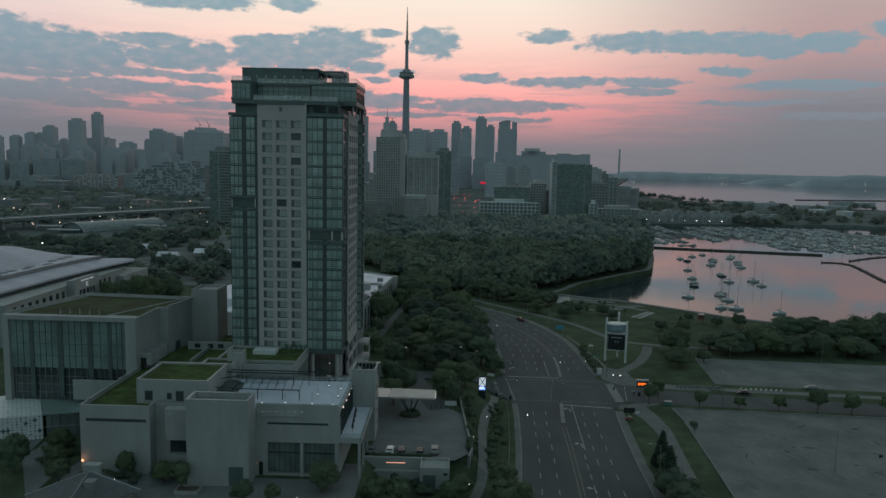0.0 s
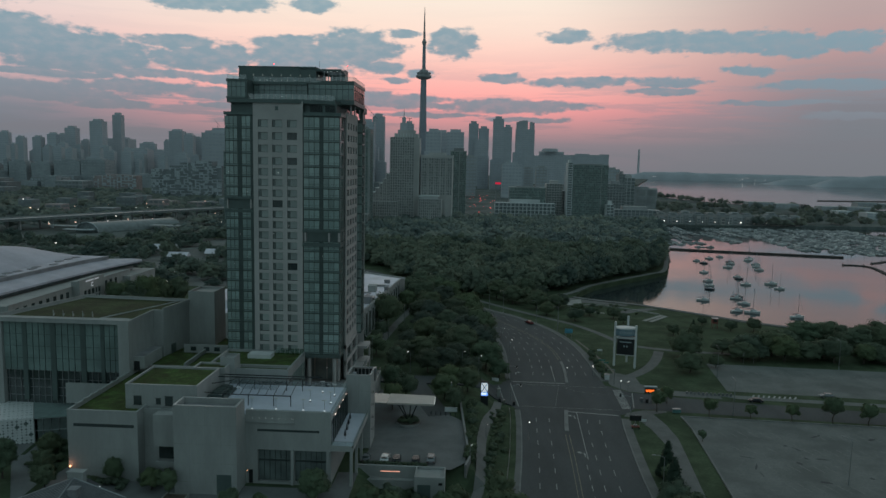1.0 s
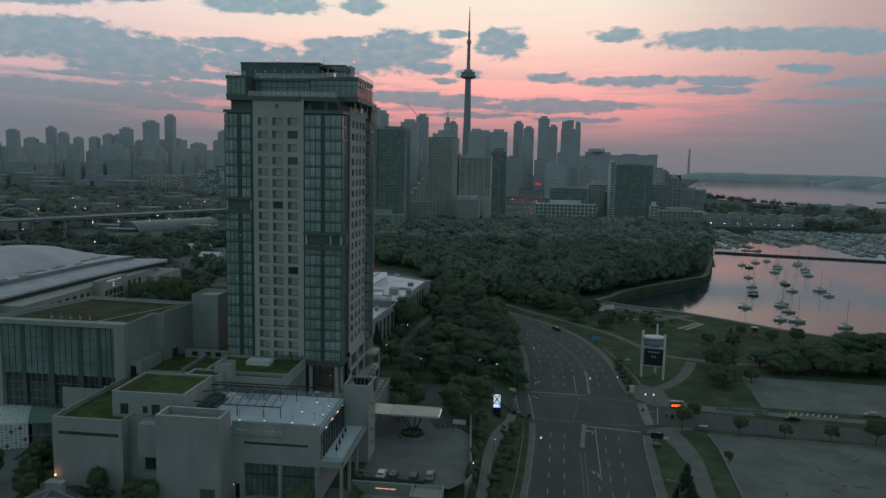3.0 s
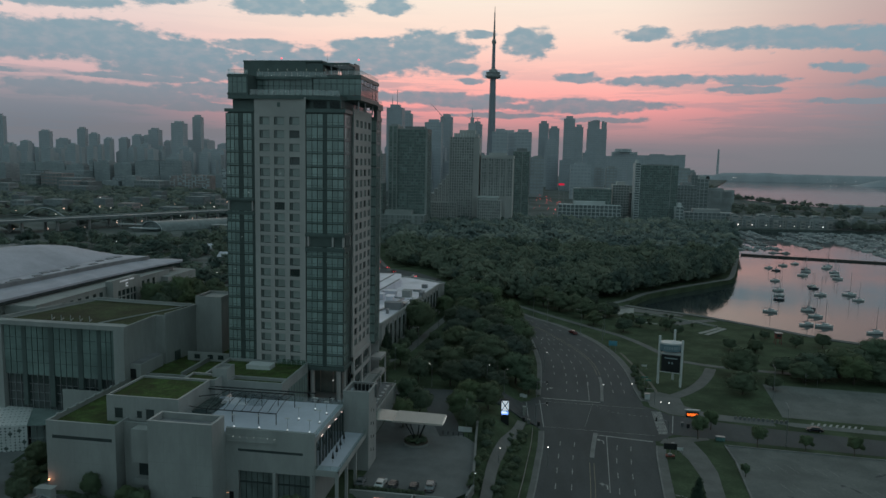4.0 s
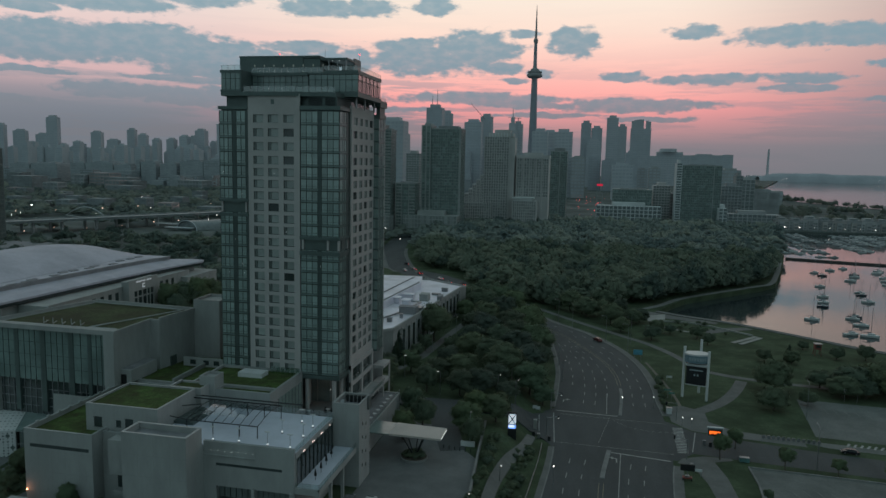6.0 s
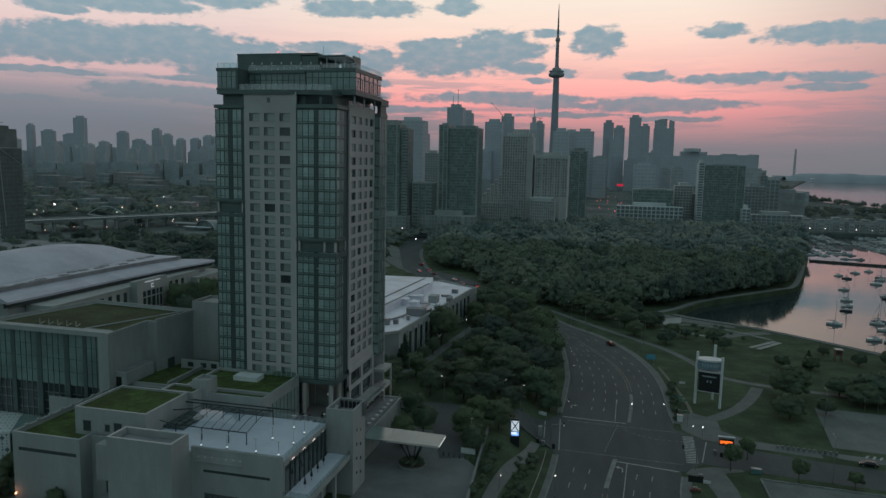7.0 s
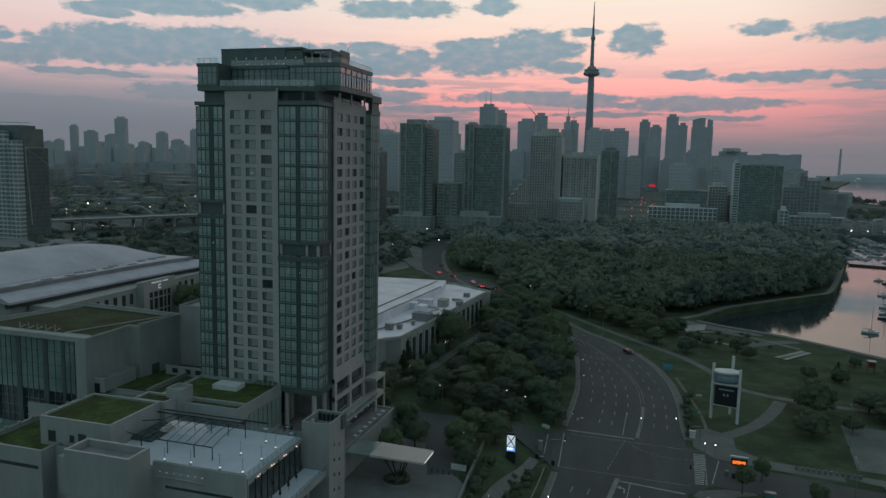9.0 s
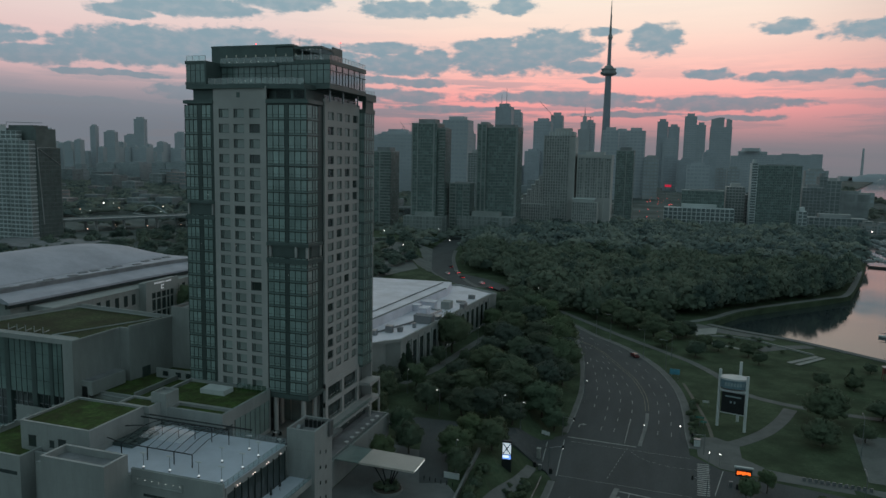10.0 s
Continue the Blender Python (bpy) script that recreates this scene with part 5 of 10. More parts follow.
for k in range(5):
    sail = bmesh.new()
    x = -48.1 + 1.95 * k
    rows = [[sail.verts.new((u, arch(a)[0], arch(a)[1] + 0.1)) for u in (x, x + 1.75)] for a in (0.12, 0.25, 0.4, 0.55, 0.7, 0.8)]
    for p, q in zip(rows, rows[1:]):
        sail.faces.new((p[0], p[1], q[1], q[0]))
    bmesh.ops.solidify(sail, geom=sail.faces[:], thickness=0.05)
    hp("pergola_canopy", sail, CANOPY_GLASS, label="pale frosted glass panel on the pergola").visible_shadow = False
for k in range(4):
    y = 167.4 + 2.0 * k
    shed = bmesh.new()
    for j in range(5):
        u, v = -55.4 + 0.95 * j, 0.9 * math.sin(math.pi * (j + 0.5) / 5)
        box(shed, u, u + 0.95, y, y + 1.7, 20.4, 20.7 + v)
    hp("cabana", shed, DARK_PANEL, label="dark rounded cabana under the pergola")


DECK_LAMP = glowing("deck_lamp_light", (0.95, 0.97, 1.0), 0.5)


def terrace_lamp(x, y):
    ob = hp("terrace_lamp", tube(tube(bmesh.new(), (x, y, 20.4), (x, y, 20.7), 0.28, 0.2), (x, y, 20.7), (x, y, 23.3), 0.05), STEEL)
    part("lamp_head", boxes((x - 0.55, x + 0.55, y - 0.12, y + 0.12, 23.2, 23.35)), WHITE_PAINT, ob)
    part("lamp_base", ball(bmesh.new(), (x, y, 20.75), 0.2), DECK_LAMP, ob, "small glowing white base lamp")


for x, y in ((-42.5, 161.0), (-37.2, 161.4), (-31.0, 161.2), (-26.2, 161.0), (-26.0, 167.0), (-26.2, 172.5), (-29.5, 174.6), (-31.0, 168.0)):
    terrace_lamp(x, y)
# east terraces and the entrance canopy
block("restaurant_block", -29.6, -22.4, 189.0, 228.0, 3.0, 10.6, ROOF_GREY, "low restaurant block with outdoor terraces", parapet=0.4)
hp("restaurant_terrace", boxes((-29.4, -26.4, 189.0, 226.0, 13.6, 14.3)), STUCCO)
glass_rail("glass_rail", -26.4, 189.0, -26.4, 226.0, 14.3, 1.0)
glass_rail("glass_rail", -22.5, 189.0, -22.5, 228.0, 10.6, 1.0)
hp("restaurant_glass", boxes((-28.4, -28.2, 189.5, 226.0, 10.6, 13.6)), GLASS_DARK)
for k in range(9):
    hp("terrace_spot", boxes((-26.45, -26.33, 190.5 + 4.2 * k, 190.62 + 4.2 * k, 13.35, 13.45)), LAMP_DIM)
for k in range(7):
    hp("terrace_table", tube(tube(bmesh.new(), (-24.0, 206.0 + 3.0 * k, 10.2), (-24.0, 206.0 + 3.0 * k, 10.95), 0.05), (-24.0, 206.0 + 3.0 * k, 10.95), (-24.0, 206.0 + 3.0 * k, 11.0), 0.55, sides=10), WHITE_PAINT)
can = bmesh.new()
prism(can, [(-16.4, 196.2), (-3.7, 196.0), (-3.7, 203.2), (-16.4, 203.9)], 10.7, 11.15)
hp("canopy_glass", prism(bmesh.new(), [(-22.2, 196.3), (-16.5, 196.25), (-16.5, 204.0), (-22.2, 204.5)], 10.8, 11.0), BAY_BAND, label="dark glazed root of the canopy")
hp("entrance_canopy", can, CREAM, label="pale flat entrance canopy on raking struts")
ribs = bmesh.new()
for k in range(24):
    box(ribs, -16.2 + 0.52 * k, -16.14 + 0.52 * k, 196.3, 203.1, 11.15, 11.17)
hp("canopy_ribs", ribs, STEEL)
hp("canopy_light", boxes((-3.68, -3.6, 196.6, 202.8, 10.8, 10.95)), LAMP_DIM)
for dx, dy in ((-3.2, -1.6), (-3.0, 2.0), (2.4, -1.8), (2.6, 2.2), (0.2, 2.8)):
    hp("canopy_strut", tube(bmesh.new(), (-10.6, 198.9, 4.6), (-10.6 + dx, 199.2 + dy, 10.8), 0.16, 0.14), BLACK_STEEL)

# ---- neighbouring buildings ----
def wp(name, bm, mats, parent, label=""):
    """A part in world metres under a thing whose base stands elsewhere."""
    ob = part(name, bm, mats, parent, label)
    ob.matrix_parent_inverse = parent.matrix_basis.inverted() if parent.parent is None else Matrix.Identity(4)
    return ob


# the event hall with the tall glazed front and planted roof
hall = thing("event_hall", (-100, 200, 4.5), "white event hall with tall green glazing and planted roof", "hall")
bm = bmesh.new()
prism(bm, [(-117.6, 187.6), (-82.3, 187.6), (-82.3, 200.0), (-79.6, 200.0), (-77.6, 213.8), (-110.0, 216.2)], 3.5, 33.6)
wp("wall", bm, STUCCO, hall)
wp("corner_pier", prism(bmesh.new(), [(-85.0, 185.2), (-82.2, 185.2), (-82.2, 187.6), (-85.0, 187.6)], 3.5, 34.15), STUCCO, hall)
wp("corner_pier", prism(bmesh.new(), [(-117.8, 185.6), (-116.2, 185.6), (-116.2, 187.6), (-117.8, 187.6)], 3.5, 34.15), STUCCO, hall)
wp("fascia", prism(bmesh.new(), [(-116.2, 185.4), (-85.0, 185.2), (-85.0, 187.6), (-116.2, 187.6)], 33.0, 34.15), STUCCO, hall)
rim = bmesh.new()
for a, b in (((-117.8, 187.6), (-110.0, 216.2)), ((-110.0, 216.2), (-77.6, 213.8)), ((-77.6, 213.8), (-79.6, 200.0)), ((-79.6, 200.0), (-82.3, 200.0)), ((-82.3, 200.0), (-82.2, 185.2))):
    d = Vector((b[0] - a[0], b[1] - a[1])).normalized() * 0.2
    s = Vector((-d.y, d.x))
    pts = [(a[0] - s.x, a[1] - s.y), (b[0] - s.x, b[1] - s.y), (b[0] + s.x, b[1] + s.y), (a[0] + s.x, a[1] + s.y)]
    prism(rim, pts, 33.5, 34.12 if a[1] < 205 and b[1] < 215 and a[0] > -100 else 34.6)
wp("parapet", rim, STUCCO, hall)
bm = bmesh.new()
prism(bm, [(-116.6, 188.0), (-82.8, 187.8), (-82.8, 200.4), (-80.2, 200.4), (-78.2, 213.2), (-109.6, 215.6)], 33.6, 33.85)
wp("planted_roof", bm, SEDUM_DRY, hall, "patchy dry planted roof")
bm = bmesh.new()
tube(bm, (-91.0, 188.2, 33.95), (-81.0, 212.0, 33.95), 0.2, sides=4)
tube(bm, (-116.0, 188.6, 33.95), (-109.4, 214.2, 33.95), 0.18, sides=4)
tube(bm, (-91.0, 188.3, 33.95), (-83.4, 188.2, 33.95), 0.2, sides=4)
tube(bm, (-110.0, 214.0, 34.3), (-80.0, 211.6, 34.3), 0.2, sides=4)
wp("roof_walkway", bm, STUCCO, hall)
for k in range(5):
    wp("roof_vent", tube(tube(bmesh.new(), (-103.0 + 2.6 * k, 187.2, 34.4), (-103.0 + 2.6 * k, 187.2, 35.9), 0.11), (-103.0 + 2.6 * k, 187.2, 34.5), (-104.6 + 2.6 * k, 190.4, 34.3), 0.12), STUCCO, hall)
edges = [-116.1, -111.1, -109.9, -103.6, -102.2, -95.6, -94.2, -90.2, -89.2, -85.1]
for k in range(0, 10, 2):
    x0, x1 = edges[k], edges[k + 1]
    g = wp("glazing", boxes((x0, x1, 186.4, 186.5, 20.0, 33.0)), GLASS_HALL, hall)
    bars = bmesh.new()
    n = max(2, round((x1 - x0) / 1.6))
    for i in range(1, n):
        x = x0 + (x1 - x0) * i / n
        box(bars, x - 0.04, x + 0.04, 186.3, 186.42, 20.0, 33.0)
    for z in (23.2, 26.4, 29.6):
        box(bars, x0, x1, 186.34, 186.42, z, z + 0.07)
    ob = part("mullions", bars, FRAME, g)
for k in range(1, 9, 2):
    wp("glazing_pier", boxes((edges[k], edges[k + 1], 186.2, 187.6, 12.0, 33.0)), DARK_PANEL, hall)
low = wp("lower_glazing", boxes((-116.0, -85.1, 187.0, 187.1, 11.0, 20.0)), GLASS_DARK, hall, "dark lower glazing")
bars = bmesh.new()
for k in range(20):
    box(bars, -115.5 + 1.6 * k, -115.35 + 1.6 * k, 186.8, 187.02, 11.0, 20.0)
for z in (13.0, 15.2, 17.4, 19.8):
    box(bars, -116.0, -85.1, 186.85, 187.02, z, z + 0.15)
part("mullions", bars, STEEL, low)
wp("entrance_screen", boxes((-99.0, -83.0, 184.6, 185.0, 12.0, 17.4)), STUCCO, hall)
wp("stair_tower", boxes((-77.8, -70.0, 213.4, 222.6, 3.5, 36.3), (-77.8, -70.0, 213.4, 213.8, 36.3, 37.0), (-77.8, -70.0, 222.2, 222.6, 36.3, 37.0), (-77.8, -77.4, 213.8, 222.2, 36.3, 37.0), (-70.4, -70.0, 213.8, 222.2, 36.3, 37.0)), STUCCO, hall, "tall blank white stair tower")
wp("plant_room", boxes((-82.4, -79.2, 187.4, 198.0, 21.0, 24.2)), STUCCO, hall)
wp("plant_hatch", boxes((-82.0, -79.5, 188.0, 197.4, 24.2, 24.3)), ROOF_GREY, hall)
wp("plant_door", boxes((-82.0, -80.5, 187.36, 187.42, 20.6, 23.0)), BLACK_STEEL, hall)
wp("plant_louvre", boxes((-78.9, -78.7, 203.5, 209.5, 20.6, 23.4)), DARK_PANEL, hall)

# glass link and perforated white pavilion
link = thing("glass_link", (-98, 185, 4.5), "low glass-roofed link between white halls", "glass building")
bm = bmesh.new()
prism(bm, [(-102.2, 175.8), (-83.0, 182.0), (-83.0, 203.0), (-112.2, 191.6)], 10.7, 11.0)
wp("roof", bm, GLASS_HALL, link, "pale green glass roof")
bm = bmesh.new()
for k in range(12):
    u = k / 11
    p = Vector((-102.2 + 19.2 * u, 175.9 + 6.2 * u, 0))
    tube(bm, (p.x, p.y, 4.3), (p.x, p.y, 10.8), 0.08, sides=4)
tube(bm, (-102.2, 175.9, 7.6), (-83.0, 182.1, 7.6), 0.07, sides=4)
tube(bm, (-102.2, 175.9, 10.7), (-83.0, 182.1, 10.7), 0.12, sides=4)
wp("frame", bm, STEEL, link)
bm = bmesh.new()
prism(bm, [(-101.8, 176.5), (-83.0, 182.6), (-83.0, 202.0), (-111.0, 191.0)], 4.0, 10.7)
wp("wall", bm, GLASS_SHADE, link)

pav = thing("perforated_pavilion", (-115, 180, 4.5), "white pavilion clad in diamond-perforated panels", "pavilion")
A, B = Vector((-102.4, 175.9)), Vector((-112.4, 191.8))
L = Vector((-8.8, -3.5)).normalized()
bm = bmesh.new()
prism(bm, [tuple(A + L * 34), tuple(A), tuple(B), tuple(B + L * 34)], 3.8, 11.0)
wp("cladding", bm, WHITE_PAINT, pav)
holes, rr = bmesh.new(), random.Random(3)
nrm = Vector((L.y, -L.x)) if Vector((L.y, -L.x)).y < 0 else Vector((-L.y, L.x))
for i in range(34):
    for j in range(9):
        c = A + L * (0.7 + i) + nrm * 0.02
        z = 4.6 + 0.72 * j
        r = 0.6 if rr.random() < 0.12 else rr.choice((0.14, 0.2, 0.27))
        ring = [(c.x + L.x * a * r, c.y + L.y * a * r, z + b * r) for a, b in ((-1, 0), (0, -1), (1, 0), (0, 1))]
        holes.faces.new([holes.verts.new(p) for p in ring])
        q = A + L * (0.5 + i) + (B - A) * (0.03 + 0.105 * j)
        r = rr.choice((0.2, 0.28, 0.33))
        ring = [(q.x + a * r, q.y + b * r, 11.02) for a, b in ((-1, 0), (0, -1), (1, 0), (0, 1))]
        holes.faces.new([holes.verts.new(p) for p in ring])
tagged(wp("perforation_grid", holes, DARK_PANEL, pav), kind="stuff")

# slate-roofed lodge in the foreground
lodge = thing("lodge", (-76, 138, 4.5), "old stone lodge under a hipped slate roof", "house")
wp("wall", prism(bmesh.new(), [(-74, 133.4), (-65.0, 144.4), (-75, 150.6), (-84.2, 140.6)], 3.8, 7.1), material("lodge_stone", (0.25, 0.23, 0.2), 0.9, vary=0.25, scale=0.8), lodge)
LODGE = [Vector(p) for p in ((-74, 131.6, 7.0), (-63.5, 144.5, 7.0), (-75, 152.0, 7.0), (-85.7, 140.5, 7.0))]
TIP = Vector((-74, 144, 11.0))
bm = bmesh.new()
v = [bm.verts.new(p) for p in (*LODGE, TIP)]
for k in range(4):
    bm.faces.new((v[k], v[(k + 1) % 4], v[4]))
bm.faces.new(v[3::-1])
wp("roof", bm, SHINGLE, lodge)
slats = bmesh.new()
for k in range(24):
    u = k / 25
    for a, b in ((3, 0), (0, 1)):
        tube(slats, tuple(LODGE[a].lerp(TIP, u)), tuple(LODGE[b].lerp(TIP, u)), 0.07, sides=3)
tagged(wp("slate_course", slats, ROOF_GREY, lodge), kind="stuff")
hips = bmesh.new()
for p in LODGE:
    tube(hips, tuple(p), tuple(TIP), 0.14, sides=5)
wp("hip_ridge", hips, STEEL, lodge)
wp("chimney", boxes((-75.4, -72.2, 144.2, 145.6, 9.6, 12.0), (-75.6, -72.0, 144.0, 145.8, 12.0, 12.2)), STUCCO, lodge)
wp("dormer", boxes((-72.9, -71.2, 139.8, 141.4, 8.6, 10.4), (-73.1, -71.0, 139.6, 141.6, 10.4, 10.55)), ROOF_GREY, lodge)

# arena with the long white roof and shallow dome
ARENA_ROOF = material("weathered_white_roof", (0.42, 0.41, 0.465), 0.6, vary=0.1, scale=0.08, fine=0.7, stain=(0.35, 0.345, 0.395))
arena = thing("arena", (-225, 300, 4.5), "long pale arena with a white domed roof", "arena")
EAVE = [(-174.6, 249.0), (-173.6, 268.0), (-172.8, 290.0), (-171.6, 312.0), (-170.2, 330.0), (-168.4, 346.0), (-166.4, 358.0), (-164.4, 367.0), (-166.5, 371.0)]
KERB_LINE = [(-185.0, 252.0), (-184.2, 268.0), (-183.2, 284.0), (-182.2, 300.0), (-181.4, 316.0), (-180.0, 332.0), (-178.4, 344.0), (-175.6, 353.0), (-176.6, 357.0)]
wp("wall", prism(bmesh.new(), [(-245.0, 252.0), (-177.4, 252.0), (-175.6, 300.0), (-172.8, 340.0), (-169.0, 366.0), (-245.0, 366.0)], 3.8, 22.6), STUCCO, arena)
# dark glass band put in for the shadow under the eaves
band = bmesh.new()
for p, q in zip(EAVE, EAVE[1:-1]):
    prism(band, [(p[0] - 1.6, p[1]), (p[0] - 1.3, p[1]), (q[0] - 1.3, q[1]), (q[0] - 1.6, q[1])], 20.9, 22.6)
bmesh.ops.remove_doubles(band, verts=band.verts, dist=0.001)
wp("clerestory", band, GLASS_DARK, arena, "dark band standing in for the shade under the eaves")
wp("front_wing", boxes((-176.5, -163.6, 259.0, 352.0, 3.8, 20.6), (-163.9, -163.4, 259.0, 352.0, 20.6, 21.0)), STUCCO, arena)
wp("side_wing", boxes((-172.0, -160.0, 345.0, 372.0, 3.8, 18.4)), STUCCO, arena)
for y in (263.0, 267.9, 272.8, 277.6, 282.4, 287.2, 292.0, 296.4, 323.6, 328.0, 332.4, 337.0):
    w = wp("arena_window", boxes((-163.62, -163.5, y, y + 2.0, 14.6, 19.0)), GLASS_DARK, arena)
    part("sill", boxes((-163.6, -163.3, y - 0.1, y + 2.1, 14.4, 14.6)), COPING, w)
wp("entrance_portal", boxes((-164.0, -161.0, 301.0, 321.4, 3.8, 23.0), (-161.0, -160.4, 301.0, 304.6, 3.8, 23.4), (-161.0, -160.4, 318.4, 321.4, 3.8, 23.4), (-161.0, -160.4, 304.6, 318.4, 18.4, 23.4)), STUCCO, arena, "tall pale entrance portal")
wp("portal_glass", boxes((-161.0, -160.9, 304.6, 318.4, 5.0, 18.4)), GLASS_DARK, arena)
for y in (307.2, 310.4, 313.6, 315.9):
    wp("portal_bar", boxes((-160.92, -160.55, y, y + 0.5, 5.0, 18.4)), STUCCO, arena)
for z in (10.2, 15.4):
    wp("portal_bar", boxes((-160.92, -160.6, 304.6, 318.4, z, z + 0.5)), STUCCO, arena)
sign = bmesh.new()
for k in range(15):
    if k != 9:
        box(sign, -160.38, -160.28, 306.0 + 0.72 * k, 306.5 + 0.72 * k, 22.0, 22.6)
box(sign, -160.38, -160.28, 310.2, 310.7, 19.4, 21.2)
box(sign, -160.38, -160.28, 310.7, 312.0, 19.4, 19.85)
box(sign, -160.38, -160.28, 310.7, 312.0, 20.75, 21.2)
tagged(wp("portal_sign", sign, glowing("pale_sign", (0.9, 0.9, 0.95), 0.16), arena, "faintly lit pale lettering"), kind="stuff")
bm = bmesh.new()
rows = []
for e, c in zip(EAVE, KERB_LINE):
    rows.append([bm.verts.new(p) for p in ((e[0], e[1], 22.4), (e[0], e[1], 23.2), ((e[0] * 2 + c[0]) / 3, (e[1] * 2 + c[1]) / 3, 24.1), (c[0], c[1], 24.9), (c[0], c[1], 22.4))])
for a, b in zip(rows, rows[1:]):
    for k in range(5):
        bm.faces.new((a[k], b[k], b[(k + 1) % 5], a[(k + 1) % 5]))
bm.faces.new(rows[0][::-1])
bm.faces.new(rows[-1])
bmesh.ops.recalc_face_normals(bm, faces=bm.faces)
wp("lower_roof", bm, ARENA_ROOF, arena, "white sloping lower roof")
bm = bmesh.new()
for p, q in zip(KERB_LINE, KERB_LINE[1:]):
    prism(bm, [(p[0] - 1.2, p[1]), (p[0], p[1]), (q[0], q[1]), (q[0] - 1.2, q[1])], 24.2, 26.5)
bmesh.ops.remove_doubles(bm, verts=bm.verts, dist=0.001)
wp("roof_kerb", bm, ROOF_GREY, arena)
bm = bmesh.new()
prism(bm, [(-246.0, 250.0), *[(x - 1.1, y) for x, y in KERB_LINE], (-246.0, 360.0)], 24.0, 26.2)
wp("flat_roof", bm, ARENA_ROOF, arena, "flat white roof strip with dark patches")
damp = random.Random(5)
for k in range(13):
    y = 256.0 + 7.6 * k + damp.uniform(-2, 2)
    x = -187.6 + damp.uniform(-2.0, 2.2)
    wp("roof_skylight", prism(bmesh.new(), [(x - 1.2, y), (x + 1.0, y - 0.5), (x + 1.4, y + 3.4), (x - 0.8, y + 4.2)], 26.2, 26.5), ROOF_GREY, arena)
bm = bmesh.new()
grid = []
for i in range(33):
    row = []
    for j in range(17):
        u, v = -1 + i / 16, -1 + j / 8
        z = 26.3 + 7.4 * max(0.0, 1 - abs(v) ** 2.48) ** 1.29 * max(0.0, 1 - abs(u) ** 3.02) ** 0.51 - 0.35 * (0.3 < abs(v) < 0.7)
        row.append(bm.verts.new((-218.9 + 26.9 * v, 298.7 + 59.0 * u, z)))
    grid.append(row)
for i in range(32):
    for j in range(16):
        bm.faces.new((grid[i][j], grid[i][j + 1], grid[i + 1][j + 1], grid[i + 1][j])).smooth = True
bmesh.ops.recalc_face_normals(bm, faces=bm.faces)
wp("dome", bm, ARENA_ROOF, arena, "broad shallow white dome")
low = thing("exhibition_annexe", (-370, 470, 4), "long low pale annexe behind the arena", "hall")
wp("wall", boxes((-420.0, -345.0, 430.0, 480.0, 0.0, 12.0)), STUCCO, low)
wp("roof", boxes((-420.5, -344.5, 429.5, 480.5, 12.0, 12.5)), ROOF_GREY, low)

# exhibition hall beside the park
expo = thing("exhibition_hall", (-65, 320, 4.0), "long pale exhibition hall with white roofs and pilasters", "hall")
P0, P1 = Vector((-38.4, 277.6)), Vector((-31.2, 366.0))
bm = bmesh.new()
prism(bm, [(-62.0, 266.0), (-46.0, 268.4), (-43.0, 275.6), tuple(P0), tuple(P1), (-29.0, 372.0), (-50.0, 386.0), (-97.0, 380.0), (-108.0, 285.0)], 3.0, 16.4)
wp("wall", bm, STUCCO, expo)
bm = bmesh.new()
prism(bm, [(-61.0, 267.0), (-46.8, 269.2), (-43.8, 276.4), (-39.2, 278.4), (-32.0, 365.4), (-30.0, 371.4), (-50.2, 385.2), (-96.4, 379.2), (-107.0, 285.6)], 16.42, 16.6)
wp("roof", bm, ROOF_WHITE, expo, "pale roof membrane with dark seams")
rim = bmesh.new()
for a, b in ((tuple(P0), tuple(P1)), (tuple(P1), (-29.0, 372.0)), ((-29.0, 372.0), (-50.0, 386.0)), ((-50.0, 386.0), (-97.0, 380.0)), ((-46.0, 268.4), tuple(P0)), ((-62.0, 266.0), (-46.0, 268.4))):
    d = Vector((b[0] - a[0], b[1] - a[1])).normalized() * 0.3
    s = Vector((-d.y, d.x))
    prism(rim, [(a[0] - s.x, a[1] - s.y), (b[0] - s.x, b[1] - s.y), (b[0] + s.x, b[1] + s.y), (a[0] + s.x, a[1] + s.y)], 16.3, 17.2)
wp("parapet", rim, STUCCO, expo)
bm = bmesh.new()
prism(bm, [(-57.0, 284.0), (-53.6, 289.6), (-48.4, 360.0), (-52.0, 378.0), (-94.0, 374.0), (-104.0, 290.0)], 16.5, 19.6)
wp("raised_roof", bm, ROOF_WHITE, expo, "raised white roof with a vaulted middle")
bm = bmesh.new()
tube(bm, (-54.4, 289.6, 19.7), (-49.2, 360.0, 19.7), 0.35, sides=4)
tube(bm, (-60.0, 290.0, 19.8), (-55.0, 374.0, 19.8), 0.25, sides=4)
tube(bm, (-52.4, 378.4, 18.4), (-94.0, 374.6, 18.4), 0.8, sides=5)
wp("roof_seam", bm, ROOF_GREY, expo)
